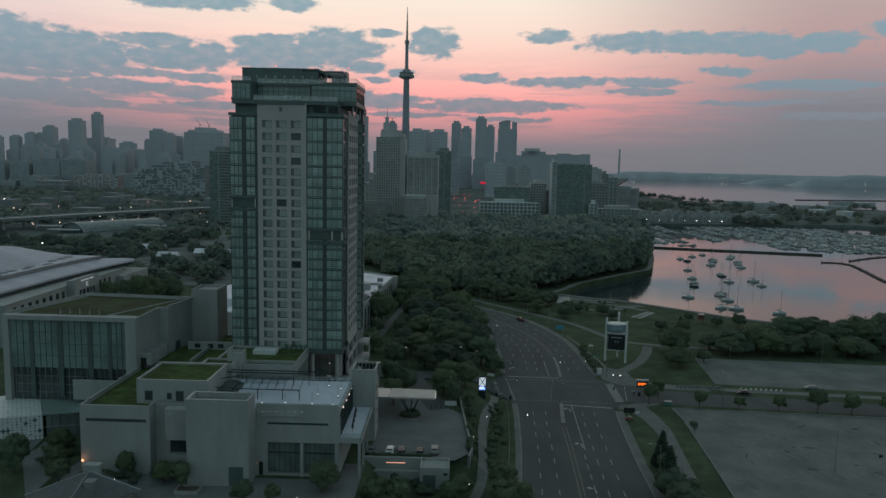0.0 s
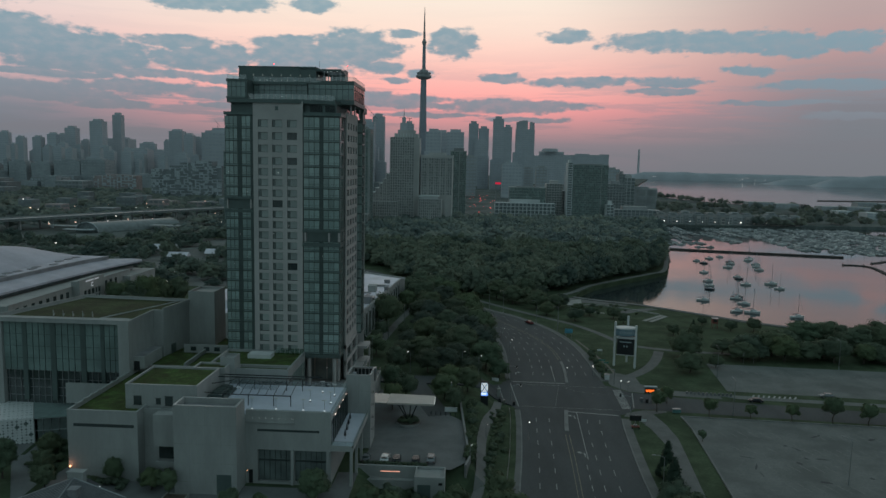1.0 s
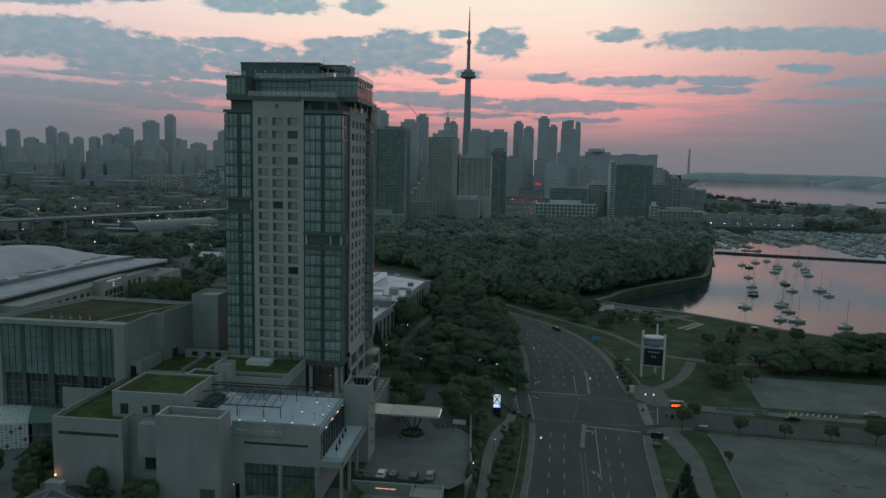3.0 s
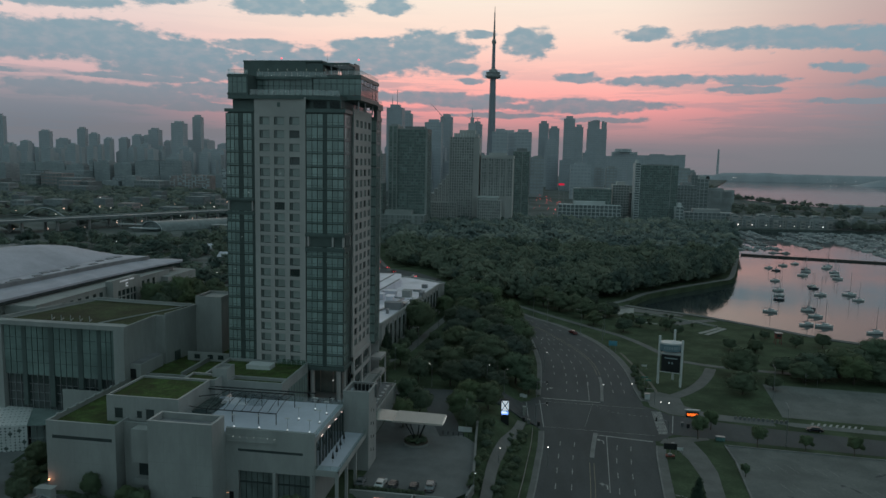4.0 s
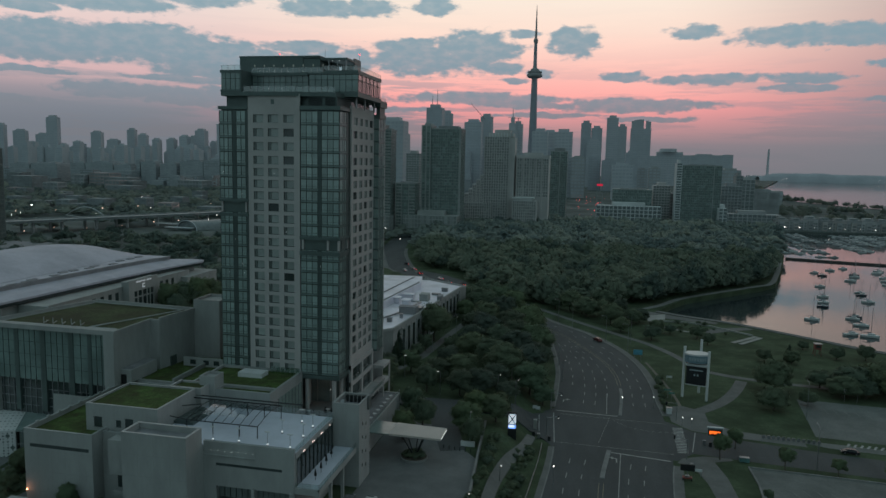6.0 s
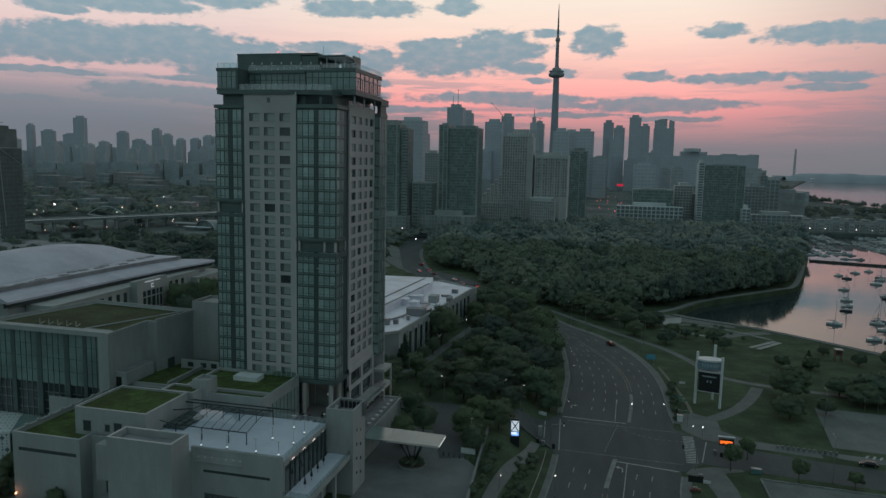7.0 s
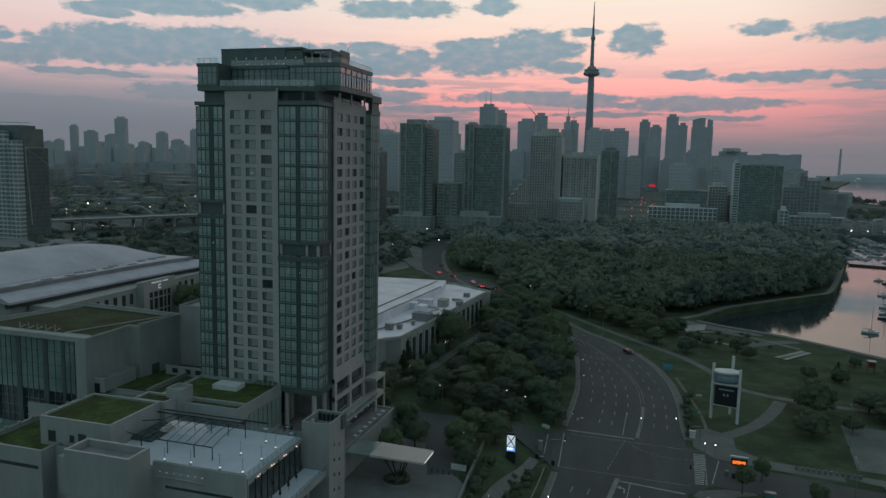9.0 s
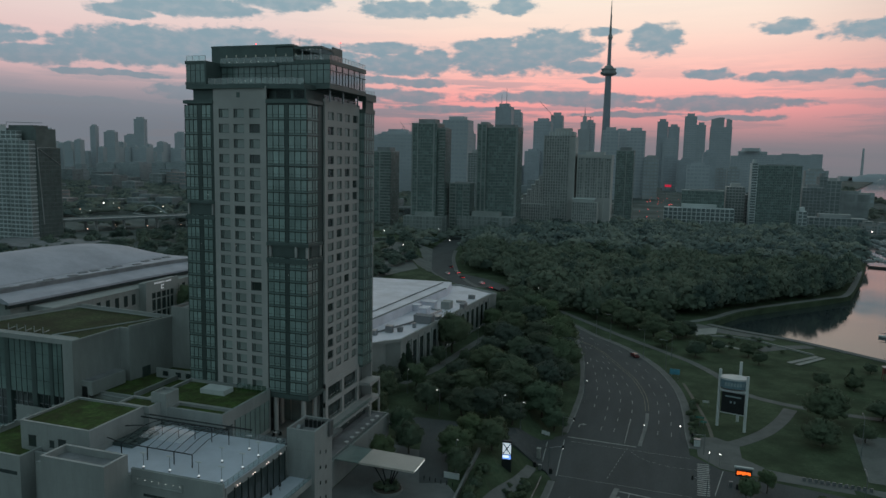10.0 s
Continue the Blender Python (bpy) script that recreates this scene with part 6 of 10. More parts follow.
for k in range(15):
    p = P0.lerp(P1, (k + 0.7) / 15.4)
    q = P0.lerp(P1, (k + 1.15) / 15.4)
    d = Vector((1.0, -0.08)) * 0.05
    bm = bmesh.new()
    prism(bm, [(p.x + 0.02, p.y), (p.x + 0.12, p.y), (q.x + 0.12, q.y), (q.x + 0.02, q.y)], 5.5, 14.4)
    wp("tall_window", bm, GLASS_DARK, expo)
    p = P0.lerp(P1, (k + 1.35) / 15.4)
    q = P0.lerp(P1, (k + 1.5) / 15.4)
    bm = bmesh.new()
    prism(bm, [(p.x, p.y), (p.x + 0.4, p.y), (q.x + 0.4, q.y), (q.x, q.y)], 3.5, 15.6)
    wp("pilaster", bm, STUCCO, expo)
for x, y, w, d, h, m in ((-43.5, 303.5, 7.0, 3.6, 2.8, ROOF_GREY), (-47.5, 286.0, 2.4, 2.0, 2.2, STEEL), (-44.0, 288.4, 1.6, 1.6, 1.4, ROOF_GREY), (-51.5, 280.4, 2.8, 1.8, 1.6, STEEL), (-38.6, 311.0, 2.2, 4.2, 1.2, STEEL), (-36.4, 320.0, 1.4, 1.4, 1.0, ROOF_GREY), (-42.0, 331.0, 3.6, 5.0, 2.8, STUCCO), (-34.9, 334.0, 1.6, 5.5, 1.8, ROOF_GREY), (-40.0, 346.0, 4.0, 1.2, 0.8, STEEL), (-37.6, 356.0, 2.6, 2.0, 1.4, ROOF_GREY), (-52.0, 273.4, 1.2, 1.2, 1.0, STEEL), (-41.2, 296.0, 1.1, 1.1, 1.6, STEEL)):
    wp("roof_unit", boxes((x, x + w, y, y + d, 16.6, 16.6 + h), (x - 0.12, x + w + 0.12, y - 0.12, y + d + 0.12, 16.6 + h, 16.78 + h)), m, expo)
for x, y, w, d in ((-50.6, 331.0, 6.0, 4.6), (-53.4, 322.6, 5.0, 4.0), (-46.8, 318.0, 3.6, 5.2)):
    wp("roof_hood", boxes((x, x + w, y, y + d, 18.9, 19.2), (x + 0.4, x + w - 0.4, y + 0.4, y + d - 0.4, 16.6, 18.9)), ROOF_WHITE, expo, "white hood over roof plant")
wp("roof_duct", tube(tube(bmesh.new(), (-44.0, 300.0, 17.2), (-40.0, 326.0, 17.2), 0.35, sides=6), (-40.0, 326.0, 17.2), (-44.5, 327.0, 17.2), 0.35, sides=6), STEEL, expo)
wp("roof_duct", tube(bmesh.new(), (-50.0, 283.0, 17.0), (-44.0, 302.0, 17.0), 0.3, sides=6), ROOF_GREY, expo)
wp("front_arch", tube(bmesh.new(), (-54.0, 266.3, 8.0), (-54.0, 267.6, 8.0), 3.0, sides=20), GLASS_DARK, expo)
wp("front_cornice", boxes((-61.8, -47.0, 265.6, 266.4, 13.6, 14.6)), STUCCO, expo)
strip("pavement", [(-36.0, 270.0), (-32.0, 288.0), (-28.8, 325.0), (-25.0, 360.0)], [(-33.4, 270.0), (-28.6, 288.0), (-25.6, 325.0), (-22.0, 360.0)], 0.05, WALKWAY, "pale path beside the exhibition hall", "footpath", thick=0.2)


# ---- trees ----
def unit_ico(fine):
    bm = bmesh.new()
    bmesh.ops.create_icosphere(bm, subdivisions=fine, radius=1.0)
    bm.verts.index_update()
    v = np.array([q.co for q in bm.verts])
    f = np.array([[q.index for q in p.verts] for p in bm.faces])
    bm.free()
    return v, f


ICO_FINE, ICO_ROUGH = unit_ico(2), unit_ico(1)


def crown_kit(rng, radius, low, high, lumps, cards, size, shape="round", lift=0.12, rough=False):
    """A crown as arrays: boughs of inner foliage, with leaf sprays on their outer side; points, their ways out, triangles, quads."""
    tall = high - low
    ico_v, ico_f = ICO_ROUGH if rough else ICO_FINE
    mid = np.array([0, 0, low + 0.42 * tall])
    cs, rs = [], []
    for k in range(lumps):
        u = 1 - 1.45 * (k + 0.5) / lumps
        a = 2.399963 * k + rng.uniform(-0.5, 0.5)
        flat = math.sqrt(max(0.0, 1 - u * u))
        if shape == "cone":
            f = (k + 0.5) / lumps
            reach = radius * (1.0 - 0.93 * f)
            cs.append((0.62 * reach * math.cos(a), 0.62 * reach * math.sin(a), low + tall * (0.04 + 0.9 * f)))
            rs.append(0.09 * radius + 0.42 * reach)
            continue
        d = rng.uniform(0.4, 0.9)
        cs.append((radius * d * flat * math.cos(a), radius * d * flat * math.sin(a), mid[2] + 0.52 * tall * d * u))
        rs.append(radius * rng.uniform(0.13, 0.33))
    if shape != "cone":
        cs.append((0, 0, mid[2]))
        rs.append(0.74 * min(radius, 0.52 * tall))
    cs, rs = np.array(cs), np.array(rs)
    squash = np.array([1, 1, 1.15 if shape == "willow" else 0.8])
    shell = ico_v[None] * (rs[:, None] * 0.86)[:, :, None] * rng.uniform(0.86, 1.12, (len(rs), len(ico_v), 1)) * squash + cs[:, None]
    shell_w = np.repeat(ico_v[None], len(rs), 0).reshape(-1, 3)
    shell = shell.reshape(-1, 3)
    tris = (ico_f[None] + (np.arange(len(rs)) * len(ico_v))[:, None, None]).reshape(-1, 3)
    m = int(cards * 2.6)
    k = rng.choice(len(rs), m, p=rs ** 2 / (rs ** 2).sum())
    w = rng.normal(size=(m, 3))
    w[:, 2] += 0.25
    w /= np.linalg.norm(w, axis=1)[:, None]
    c = cs[k] + w * (rs[k] * rng.uniform(0.8, 1.0, m) + radius * 0.05 * rng.exponential(1.0, m))[:, None] * squash
    deep = (np.linalg.norm((c[:, None] - cs[None]) / squash, axis=2) < 0.8 * rs[None]).any(1)
    c, w = c[~deep][:cards], w[~deep][:cards]
    n = len(c)

    def way(p, q):
        o = (p - mid) / np.array([radius, radius, 0.55 * tall])
        o = 0.4 * q + 0.7 * o / np.maximum(0.2, np.linalg.norm(o, axis=1))[:, None] + np.array([0, 0, lift])
        return o / np.maximum(0.05, np.linalg.norm(o, axis=1))[:, None]

    out = way(c, w)
    lie = out + rng.normal(size=(n, 3)) * 0.55
    if shape == "willow":
        lie[:, 2] *= 0.3
    lie /= np.linalg.norm(lie, axis=1)[:, None]
    t = np.cross(lie, rng.normal(size=(n, 3)))
    t /= np.linalg.norm(t, axis=1)[:, None]
    b = np.cross(lie, t)
    s = size * rng.uniform(0.55, 1.4, (n, 1))
    quad = np.stack([c - t * s, c - b * s * 0.7, c + t * s, c + b * s * 0.7], 1).reshape(-1, 3)
    lit = out + rng.normal(size=(n, 3)) * 0.2
    lit /= np.linalg.norm(lit, axis=1)[:, None]
    points = np.concatenate([shell, quad])
    ways = np.concatenate([way(shell, shell_w), np.repeat(lit, 4, 0)])
    quads = np.arange(n * 4).reshape(-1, 4) + len(shell)
    return points, ways, tris, quads


def foliage_mesh(name, kits, mats, tints=None):
    """One mesh from crown arrays, shaded softly along their ways out."""
    base, pts, nrm, idx, total, tint = 0, [], [], [], [], []
    for i, (p, w, t, q) in enumerate(kits):
        pts.append(p)
        nrm.append(w)
        idx += [(t + base).reshape(-1), (q + base).reshape(-1)]
        total += [np.full(len(t), 3), np.full(len(q), 4)]
        if tints is not None:
            tint.append(np.full(len(t) + len(q), tints[i]))
        base += len(p)
    pts, nrm, idx, total = np.concatenate(pts), np.concatenate(nrm), np.concatenate(idx), np.concatenate(total)
    me = bpy.data.meshes.new(name)
    me.vertices.add(len(pts))
    me.vertices.foreach_set("co", pts.astype(np.float32).reshape(-1))
    me.loops.add(len(idx))
    me.loops.foreach_set("vertex_index", idx.astype(np.int32))
    me.polygons.add(len(total))
    me.polygons.foreach_set("loop_start", np.concatenate([[0], np.cumsum(total)[:-1]]).astype(np.int32))
    me.polygons.foreach_set("loop_total", total.astype(np.int32))
    me.polygons.foreach_set("use_smooth", np.ones(len(total), dtype=bool))
    me.update(calc_edges=True)
    me.normals_split_custom_set_from_vertices(nrm.astype(np.float32))
    if tints is not None:
        me.attributes.new("tint", "FLOAT", "FACE").data.foreach_set("value", np.concatenate(tint).astype(np.float32))
    for m in mats:
        me.materials.append(m)
    return me


def tree_kind(name, radius, tall, leaf, seed, cards=2400, shape="round", lumps=20, size=0.3, clear=0.22):
    """A tree of a kind at the origin: trunk, limbs and crown; returned as the two meshes."""
    rng = np.random.default_rng(seed)
    bm = bmesh.new()
    r0 = 0.028 * tall
    prev = Vector((0, 0, -0.4))
    for k in range(1, 5):
        q = Vector((rng.normal() * 0.12 * k, rng.normal() * 0.12 * k, tall * (0.16 * k)))
        tube(bm, prev, q, r0 * (1 - 0.2 * (k - 1)), r0 * (1 - 0.2 * k), 7)
        if k > 1 and shape != "cone":
            for _ in range(3):
                a = rng.uniform(0, 6.28)
                d = radius * rng.uniform(0.35, 0.6)
                tube(bm, q, q + Vector((d * math.cos(a), d * math.sin(a), tall * rng.uniform(0.08, 0.18))), r0 * 0.4, r0 * 0.1, 5)
        prev = q
    trunk = finish("trunk", bm, BARK)
    crown = foliage_mesh("crown", [crown_kit(rng, radius, tall * clear, tall, lumps, cards, size, shape)], (leaf,))
    return trunk, crown


KINDS = {
    "maple": tree_kind("maple", 5.0, 12.0, LEAF, 11, 5000, size=0.24, lumps=70, clear=0.12),
    "linden": tree_kind("linden", 5.0, 13.0, LEAF_B, 12, 5000, size=0.24, lumps=64, clear=0.14),
    "oak": tree_kind("oak", 5.0, 11.0, LEAF, 13, 5200, lumps=70, size=0.24, clear=0.1),
    "beech": tree_kind("beech", 5.0, 12.0, LEAF_DARK, 18, 4800, lumps=56, size=0.24, clear=0.1),
    "willow": tree_kind("willow", 5.0, 10.5, LEAF_C, 14, 6400, "willow", lumps=60, size=0.21, clear=0.04),
    "young": tree_kind("young", 2.2, 6.0, LEAF_B, 15, 2200, lumps=18, size=0.14, clear=0.3),
    "spruce": tree_kind("spruce", 2.4, 9.0, LEAF_D, 16, 2600, "cone", 44, 0.16, 0.04),
    "shrub": tree_kind("shrub", 1.3, 1.9, LEAF, 17, 900, lumps=12, size=0.1, clear=0.02),
}
LABELS = {
    "maple": ("dense dark-green maple in full summer leaf", "tree", "park trees"),
    "linden": ("tall mid-green linden in full leaf", "tree", "park trees"),
    "oak": ("broad dark oak with an uneven crown", "tree", "park trees"),
    "beech": ("very dark green beech with a dense crown", "tree", "park trees"),
    "willow": ("pale-green willow with a soft drooping crown", "tree", "park trees"),
    "young": ("young slim street tree with a light crown", "tree", "street trees"),
    "spruce": ("narrow dark-green spruce in a lawn", "tree", "spruces"),
    "shrub": ("low clipped dark-green shrub", "shrub", "shrubs"),
}
turns = random.Random(21)


def plant(kind, x, y, scale, z=None, stretch=1.0):
    trunk, crown = KINDS[kind]
    t = new({"young": "street_tree", "shrub": "shrub", "spruce": "spruce"}.get(kind, "tree"))
    t.matrix_basis = pose(x, y, height(x, y) if z is None else z, 0, 0, turns.uniform(0, 360)) @ Matrix.Diagonal((scale, scale, scale * stretch * turns.uniform(0.92, 1.08), 1))
    tagged(t, *LABELS[kind])
    part("trunk", trunk, None, t)
    part("crown", crown, None, t)
    return t


# the belt of park trees between the hotel, the exhibition hall and the road: kind, x, y, crown radius, height
BELT = (
    ("maple", -31.0, 312.0, 7.6, 16.0), ("beech", -11.3, 319.0, 6.6, 12.5), ("maple", -20.0, 365.0, 8.1, 14.0), ("linden", -13.0, 381.0, 6.6, 13.0),
    ("willow", 2.7, 347.0, 8.6, 13.0), ("willow", 8.6, 317.0, 8.0, 12.5), ("oak", -11.7, 290.0, 6.4, 11.5), ("oak", 1.8, 272.0, 7.4, 12.5),
    ("maple", -4.1, 283.0, 6.2, 12.0), ("linden", 11.6, 264.0, 6.4, 11.5), ("linden", 16.2, 258.5, 4.0, 7.5), ("linden", -1.6, 219.5, 4.6, 9.0),
    ("maple", 5.2, 228.6, 4.8, 9.5), ("linden", -0.4, 229.4, 4.2, 9.0), ("maple", -13.4, 219.0, 3.9, 8.5), ("linden", -16.4, 209.4, 3.4, 8.0),
    ("maple", 1.6, 211.6, 3.2, 7.5), ("beech", 6.2, 247.6, 4.2, 6.5), ("beech", 3.6, 299.0, 7.0, 11.5), ("maple", -33.8, 251.5, 5.0, 11.0),
    ("linden", -29.4, 268.0, 4.2, 9.0), ("beech", -8.8, 249.0, 5.2, 8.5), ("beech", -2.4, 251.6, 5.0, 8.5), ("maple", -19.6, 250.0, 4.2, 9.0),
    ("linden", -32.0, 381.0, 5.4, 12.0), ("oak", -12.8, 428.0, 7.4, 12.0), ("beech", -19.0, 261.5, 5.0, 8.0), ("maple", -11.4, 265.6, 6.2, 9.5),
    ("beech", -18.0, 277.5, 4.6, 8.5), ("beech", -14.6, 304.0, 6.0, 11.0), ("beech", -3.0, 334.0, 7.2, 12.0), ("maple", -14.0, 340.0, 6.6, 12.0),
    ("beech", 9.4, 285.0, 6.4, 10.5), ("beech", 12.4, 299.0, 5.4, 10.0), ("beech", -9.0, 357.0, 7.0, 12.5), ("oak", -22.0, 394.0, 8.4, 13.5),
    ("maple", -31.0, 399.0, 7.4, 9.5), ("linden", -6.0, 372.0, 6.6, 12.0), ("beech", 8.2, 333.0, 5.0, 9.5), ("maple", -40.0, 410.0, 5.4, 7.5),
    ("linden", -19.0, 229.0, 3.6, 8.0), ("beech", -36.0, 262.0, 4.4, 9.0), ("maple", -31.0, 240.0, 3.6, 8.5), ("beech", 0.5, 260.0, 5.0, 8.0),
    ("beech", -17.5, 326.0, 5.2, 10.5), ("linden", -26.0, 354.0, 4.6, 10.0), ("beech", 1.0, 318.0, 6.2, 10.5), ("oak", -4.0, 307.0, 6.0, 11.0),
    ("oak", 11.9, 414.6, 5.6, 10.0), ("maple", 26.0, 405.0, 5.4, 9.5), ("oak", 44.1, 369.6, 4.4, 7.5), ("beech", 53.7, 394.2, 5.0, 8.5), ("maple", 56.8, 358.5, 4.4, 7.5),
    ("oak", 37.5, 429.1, 6.0, 10.5), ("beech", 29.2, 443.7, 6.4, 11.5), ("maple", 16.1, 451.6, 6.6, 12.0), ("oak", 4.2, 434.8, 6.4, 11.5), ("beech", 45.0, 414.0, 4.6, 8.0), ("maple", 47.5, 444.0, 5.6, 10.5),
    ("maple", -22.5, 300.0, 2.6, 6.0), ("maple", -30.8, 296.0, 3.0, 7.0), ("maple", -31.5, 286.0, 2.6, 6.0), ("linden", -49.0, 421.0, 4.0, 6.0),
)
HEIGHTS = {"maple": 12.0, "linden": 13.0, "oak": 11.0, "beech": 12.0, "willow": 10.5}
for kind, x, y, r, tall in BELT:
    plant(kind, x, y, r / 5.4, stretch=tall / HEIGHTS[kind] * 5.4 / r)
for x, y, r in ((129.4, 302.5, 9.5), (149.1, 318.0, 9.0), (162.7, 325.0, 9.6), (166.8, 311.0, 9.0), (178.3, 314.0, 10.5), (195.8, 324.0, 11.0), (138.0, 312.0, 8.0), (118.1, 298.8, 7.4), (109.6, 303.0, 5.4), (206.0, 308.0, 9.5), (220.0, 318.0, 11.0), (236.0, 306.0, 10.0), (186.0, 304.0, 8.0), (150.0, 301.0, 7.0), (168.0, 299.0, 7.0), (252.0, 316.0, 11.0), (270.0, 306.0, 10.0)):
    plant(("oak", "maple", "linden")[int(x) % 3], x, y, r / 5.6, stretch=0.62)
row_trees = random.Random(63)
for k in range(19):
    plant(("oak", "maple", "linden")[k % 3], 114 + 9.4 * k + row_trees.uniform(-2, 2), 293.0 - 0.05 * k + row_trees.uniform(-2.5, 3.5), row_trees.uniform(0.8, 1.2), stretch=row_trees.uniform(0.6, 0.8))
for x, y, r in ((87.8, 273.6, 5.0), (92.3, 293.9, 6.4), (98.0, 334.0, 3.0), (118.7, 359.0, 2.4), (108.0, 333.6, 3.2), (77.0, 366.4, 3.6), (60.0, 374.0, 3.6), (66.0, 372.0, 2.8), (80.0, 356.0, 3.0), (40.0, 385.0, 6.0), (28.0, 398.0, 6.5), (128.0, 346.0, 3.0), (139.0, 347.0, 3.4), (100.0, 281.0, 3.0), (50.0, 388.0, 4.5), (36.0, 402.0, 5.0), (20.0, 410.0, 6.5)):
    plant("oak" if r > 4.4 else "maple", x, y, r / 5.0, stretch=0.8)
for x, y, s in ((64.6, 228.3, 1.2), (79.9, 225.6, 1.05), (69.8, 237.0, 1.0), (104.0, 224.0, 1.0), (116.3, 223.6, 1.4), (126.4, 222.7, 1.35), (137.0, 221.8, 1.35), (92.0, 225.0, 0.9), (54.1, 173.7, 1.2), (-10.3, 151.8, 1.2), (-15.6, 155.8, 1.1), (-11.5, 145.5, 1.1), (-36.0, 143.9, 0.9), (1.4, 155.5, 0.9), (2.9, 148.5, 0.9), (-41.6, 143.0, 1.1), (-57.1, 150.0, 1.1), (71.5, 205.0, 0.6), (150.0, 220.8, 1.3), (164.0, 219.6, 1.4)):
    plant("young", x, y, s)
for x, y, r in ((51.9, 161.5, 4.0), (52.2, 152.1, 4.6), (14.3, 152.0, 4.6), (11.4, 145.1, 3.5), (-26.7, 150.7, 3.3), (-62.3, 153.3, 2.3)):
    plant("maple" if x > 0 else "linden", x, y, r / 5.0, stretch=0.85)
for x, y, s in ((-38.5, 283.0, 1.3), (-36.8, 276.0, 1.0), (55.0, 180.0, 1.1), (53.0, 167.0, 1.3), (108.0, 338.0, 0.8), (-27.0, 372.0, 1.2), (98.0, 312.0, 0.7)):
    plant("spruce", x, y, s)
bush = random.Random(31)
spots = [(bush.uniform(-80, -68), bush.uniform(150, 156)) for _ in range(10)] + [(bush.uniform(-96, -86), bush.uniform(158, 172)) for _ in range(14)] + [(bush.uniform(5.8, 7.4), bush.uniform(172, 216)) for _ in range(26)] + [(bush.uniform(-8, 4), bush.uniform(160, 167.5)) for _ in range(8)] + [(bush.uniform(12, 16), bush.uniform(170, 224)) for _ in range(10)] + [(bush.uniform(-66, -58), bush.uniform(153, 159)) for _ in range(8)]
spots += [(54.5 + bush.uniform(-1.2, 1.0), y) for y in np.arange(262, 300, 2.4)] + [(bush.uniform(60, 100), bush.uniform(372, 400)) for _ in range(14)]
spots += [(-80.0 + 0.9 * k, 154.6 + 0.05 * k) for k in range(13)] + [(bush.uniform(-101, -95), bush.uniform(166, 177)) for _ in range(8)]
for x, y in spots:
    plant("shrub", x, y, bush.uniform(0.6, 1.3))
for k in range(16):
    plant("shrub", -18.5 + 0.95 * k, 170.2, 0.55, stretch=1.5)


for x, y, r in ((-154.5, 321.0, 5.6), (-150.0, 328.0, 6.2), (-145.5, 331.0, 5.8), (-149.0, 318.0, 5.0), (-143.0, 338.0, 6.5), (-137.0, 345.0, 6.0)):
    plant(("maple", "linden", "oak")[int(-x) % 3], x, y, r / 5.0, stretch=1.15)


for k, (x, y, r) in enumerate(((-15.2, 152.6, 3.0), (-10.6, 156.0, 2.8), (3.4, 158.6, 2.6), (0.8, 155.8, 2.2), (13.2, 160.0, 3.4), (-26.4, 152.4, 3.0), (-72.0, 155.8, 2.2), (-85.0, 151.5, 2.6), (-94.0, 168.4, 2.6), (-97.0, 155.6, 3.4), (-90.0, 160.0, 2.4))):
    plant(("linden", "maple", "oak")[k % 3], x, y, r / 5.0, stretch=1.05)
WALK_EDGE = [(9.8, 170.0), (10.8, 190.0), (12.6, 207.0), (15.0, 222.0)]
for k in range(34):
    y = 221.0 - 1.5 * k
    plant("shrub", along(WALK_EDGE, y) + bush.uniform(0.2, 2.2), y, bush.uniform(0.6, 1.25), stretch=0.9)
for k in range(12):
    plant("shrub", -66.0 + 1.1 * k + bush.uniform(-0.2, 0.2), 156.3 + bush.uniform(-0.3, 0.3), bush.uniform(0.5, 0.8))


def woodland(name, spots, cards, size, label, leaf, seed, rmin=4.5, rmax=7.5, hmin=11.0, hmax=17.0, base=None, lumps=16):
    """A far wood as one mass of foliage, tree by tree, each crown a turned and sized copy of one of a few."""
    rng = np.random.default_rng(seed)
    shapes = [crown_kit(rng, 1.0, 0.06, 1.9, lumps, cards, size / (0.5 * (rmin + rmax)), lift=0.9, rough=True) for _ in range(7)]
    kits = []
    for x, y in spots:
        p, w, t, q = shapes[rng.integers(7)]
        r, h, a = rng.uniform(rmin, rmax), rng.uniform(hmin, hmax), rng.uniform(0, 6.283)
        turn = np.array(((math.cos(a), math.sin(a), 0), (-math.sin(a), math.cos(a), 0), (0, 0, 1)))
        kits.append(((p @ turn) * np.array([r, r, h / 1.9]) + np.array([x, y, height(x, y) if base is None else base]), w @ turn, t, q))
    ob = part(name, foliage_mesh(name, kits, (leaf,), np.clip(rng.normal(0, 0.75, len(spots)), -1, 1)), None)
    return tagged(ob, label, "woodland", kind="stuff")


def scatter(seed, x0, x1, y0, y1, gap, keep):
    r = random.Random(seed)
    out = []
    for i in range(int((y1 - y0) / gap)):
        for j in range(int((x1 - x0) / gap)):
            x, y = x0 + (j + r.uniform(0.1, 0.9)) * gap, y0 + (i + r.uniform(0.1, 0.9)) * gap
            if keep(x, y):
                out.append((x, y))
    return out


def shore_x(y):
    return float(np.interp(y, [428, 440, 464.5, 492, 526, 543.5, 604, 668, 715, 760, 810, 880, 968], [66, 71, 83, 106.5, 137, 150, 167.5, 184, 196, 206, 219, 235, 250]))


GARDINER = dense([(-640.0, 380.0), (-530.0, 560.0), (-478.0, 650.0), (-440.0, 720.0), (-392.0, 812.0), (-330.0, 915.0), (-250.0, 1010.0), (-120.0, 1120.0), (-40.0, 1250.0)], 10.0)


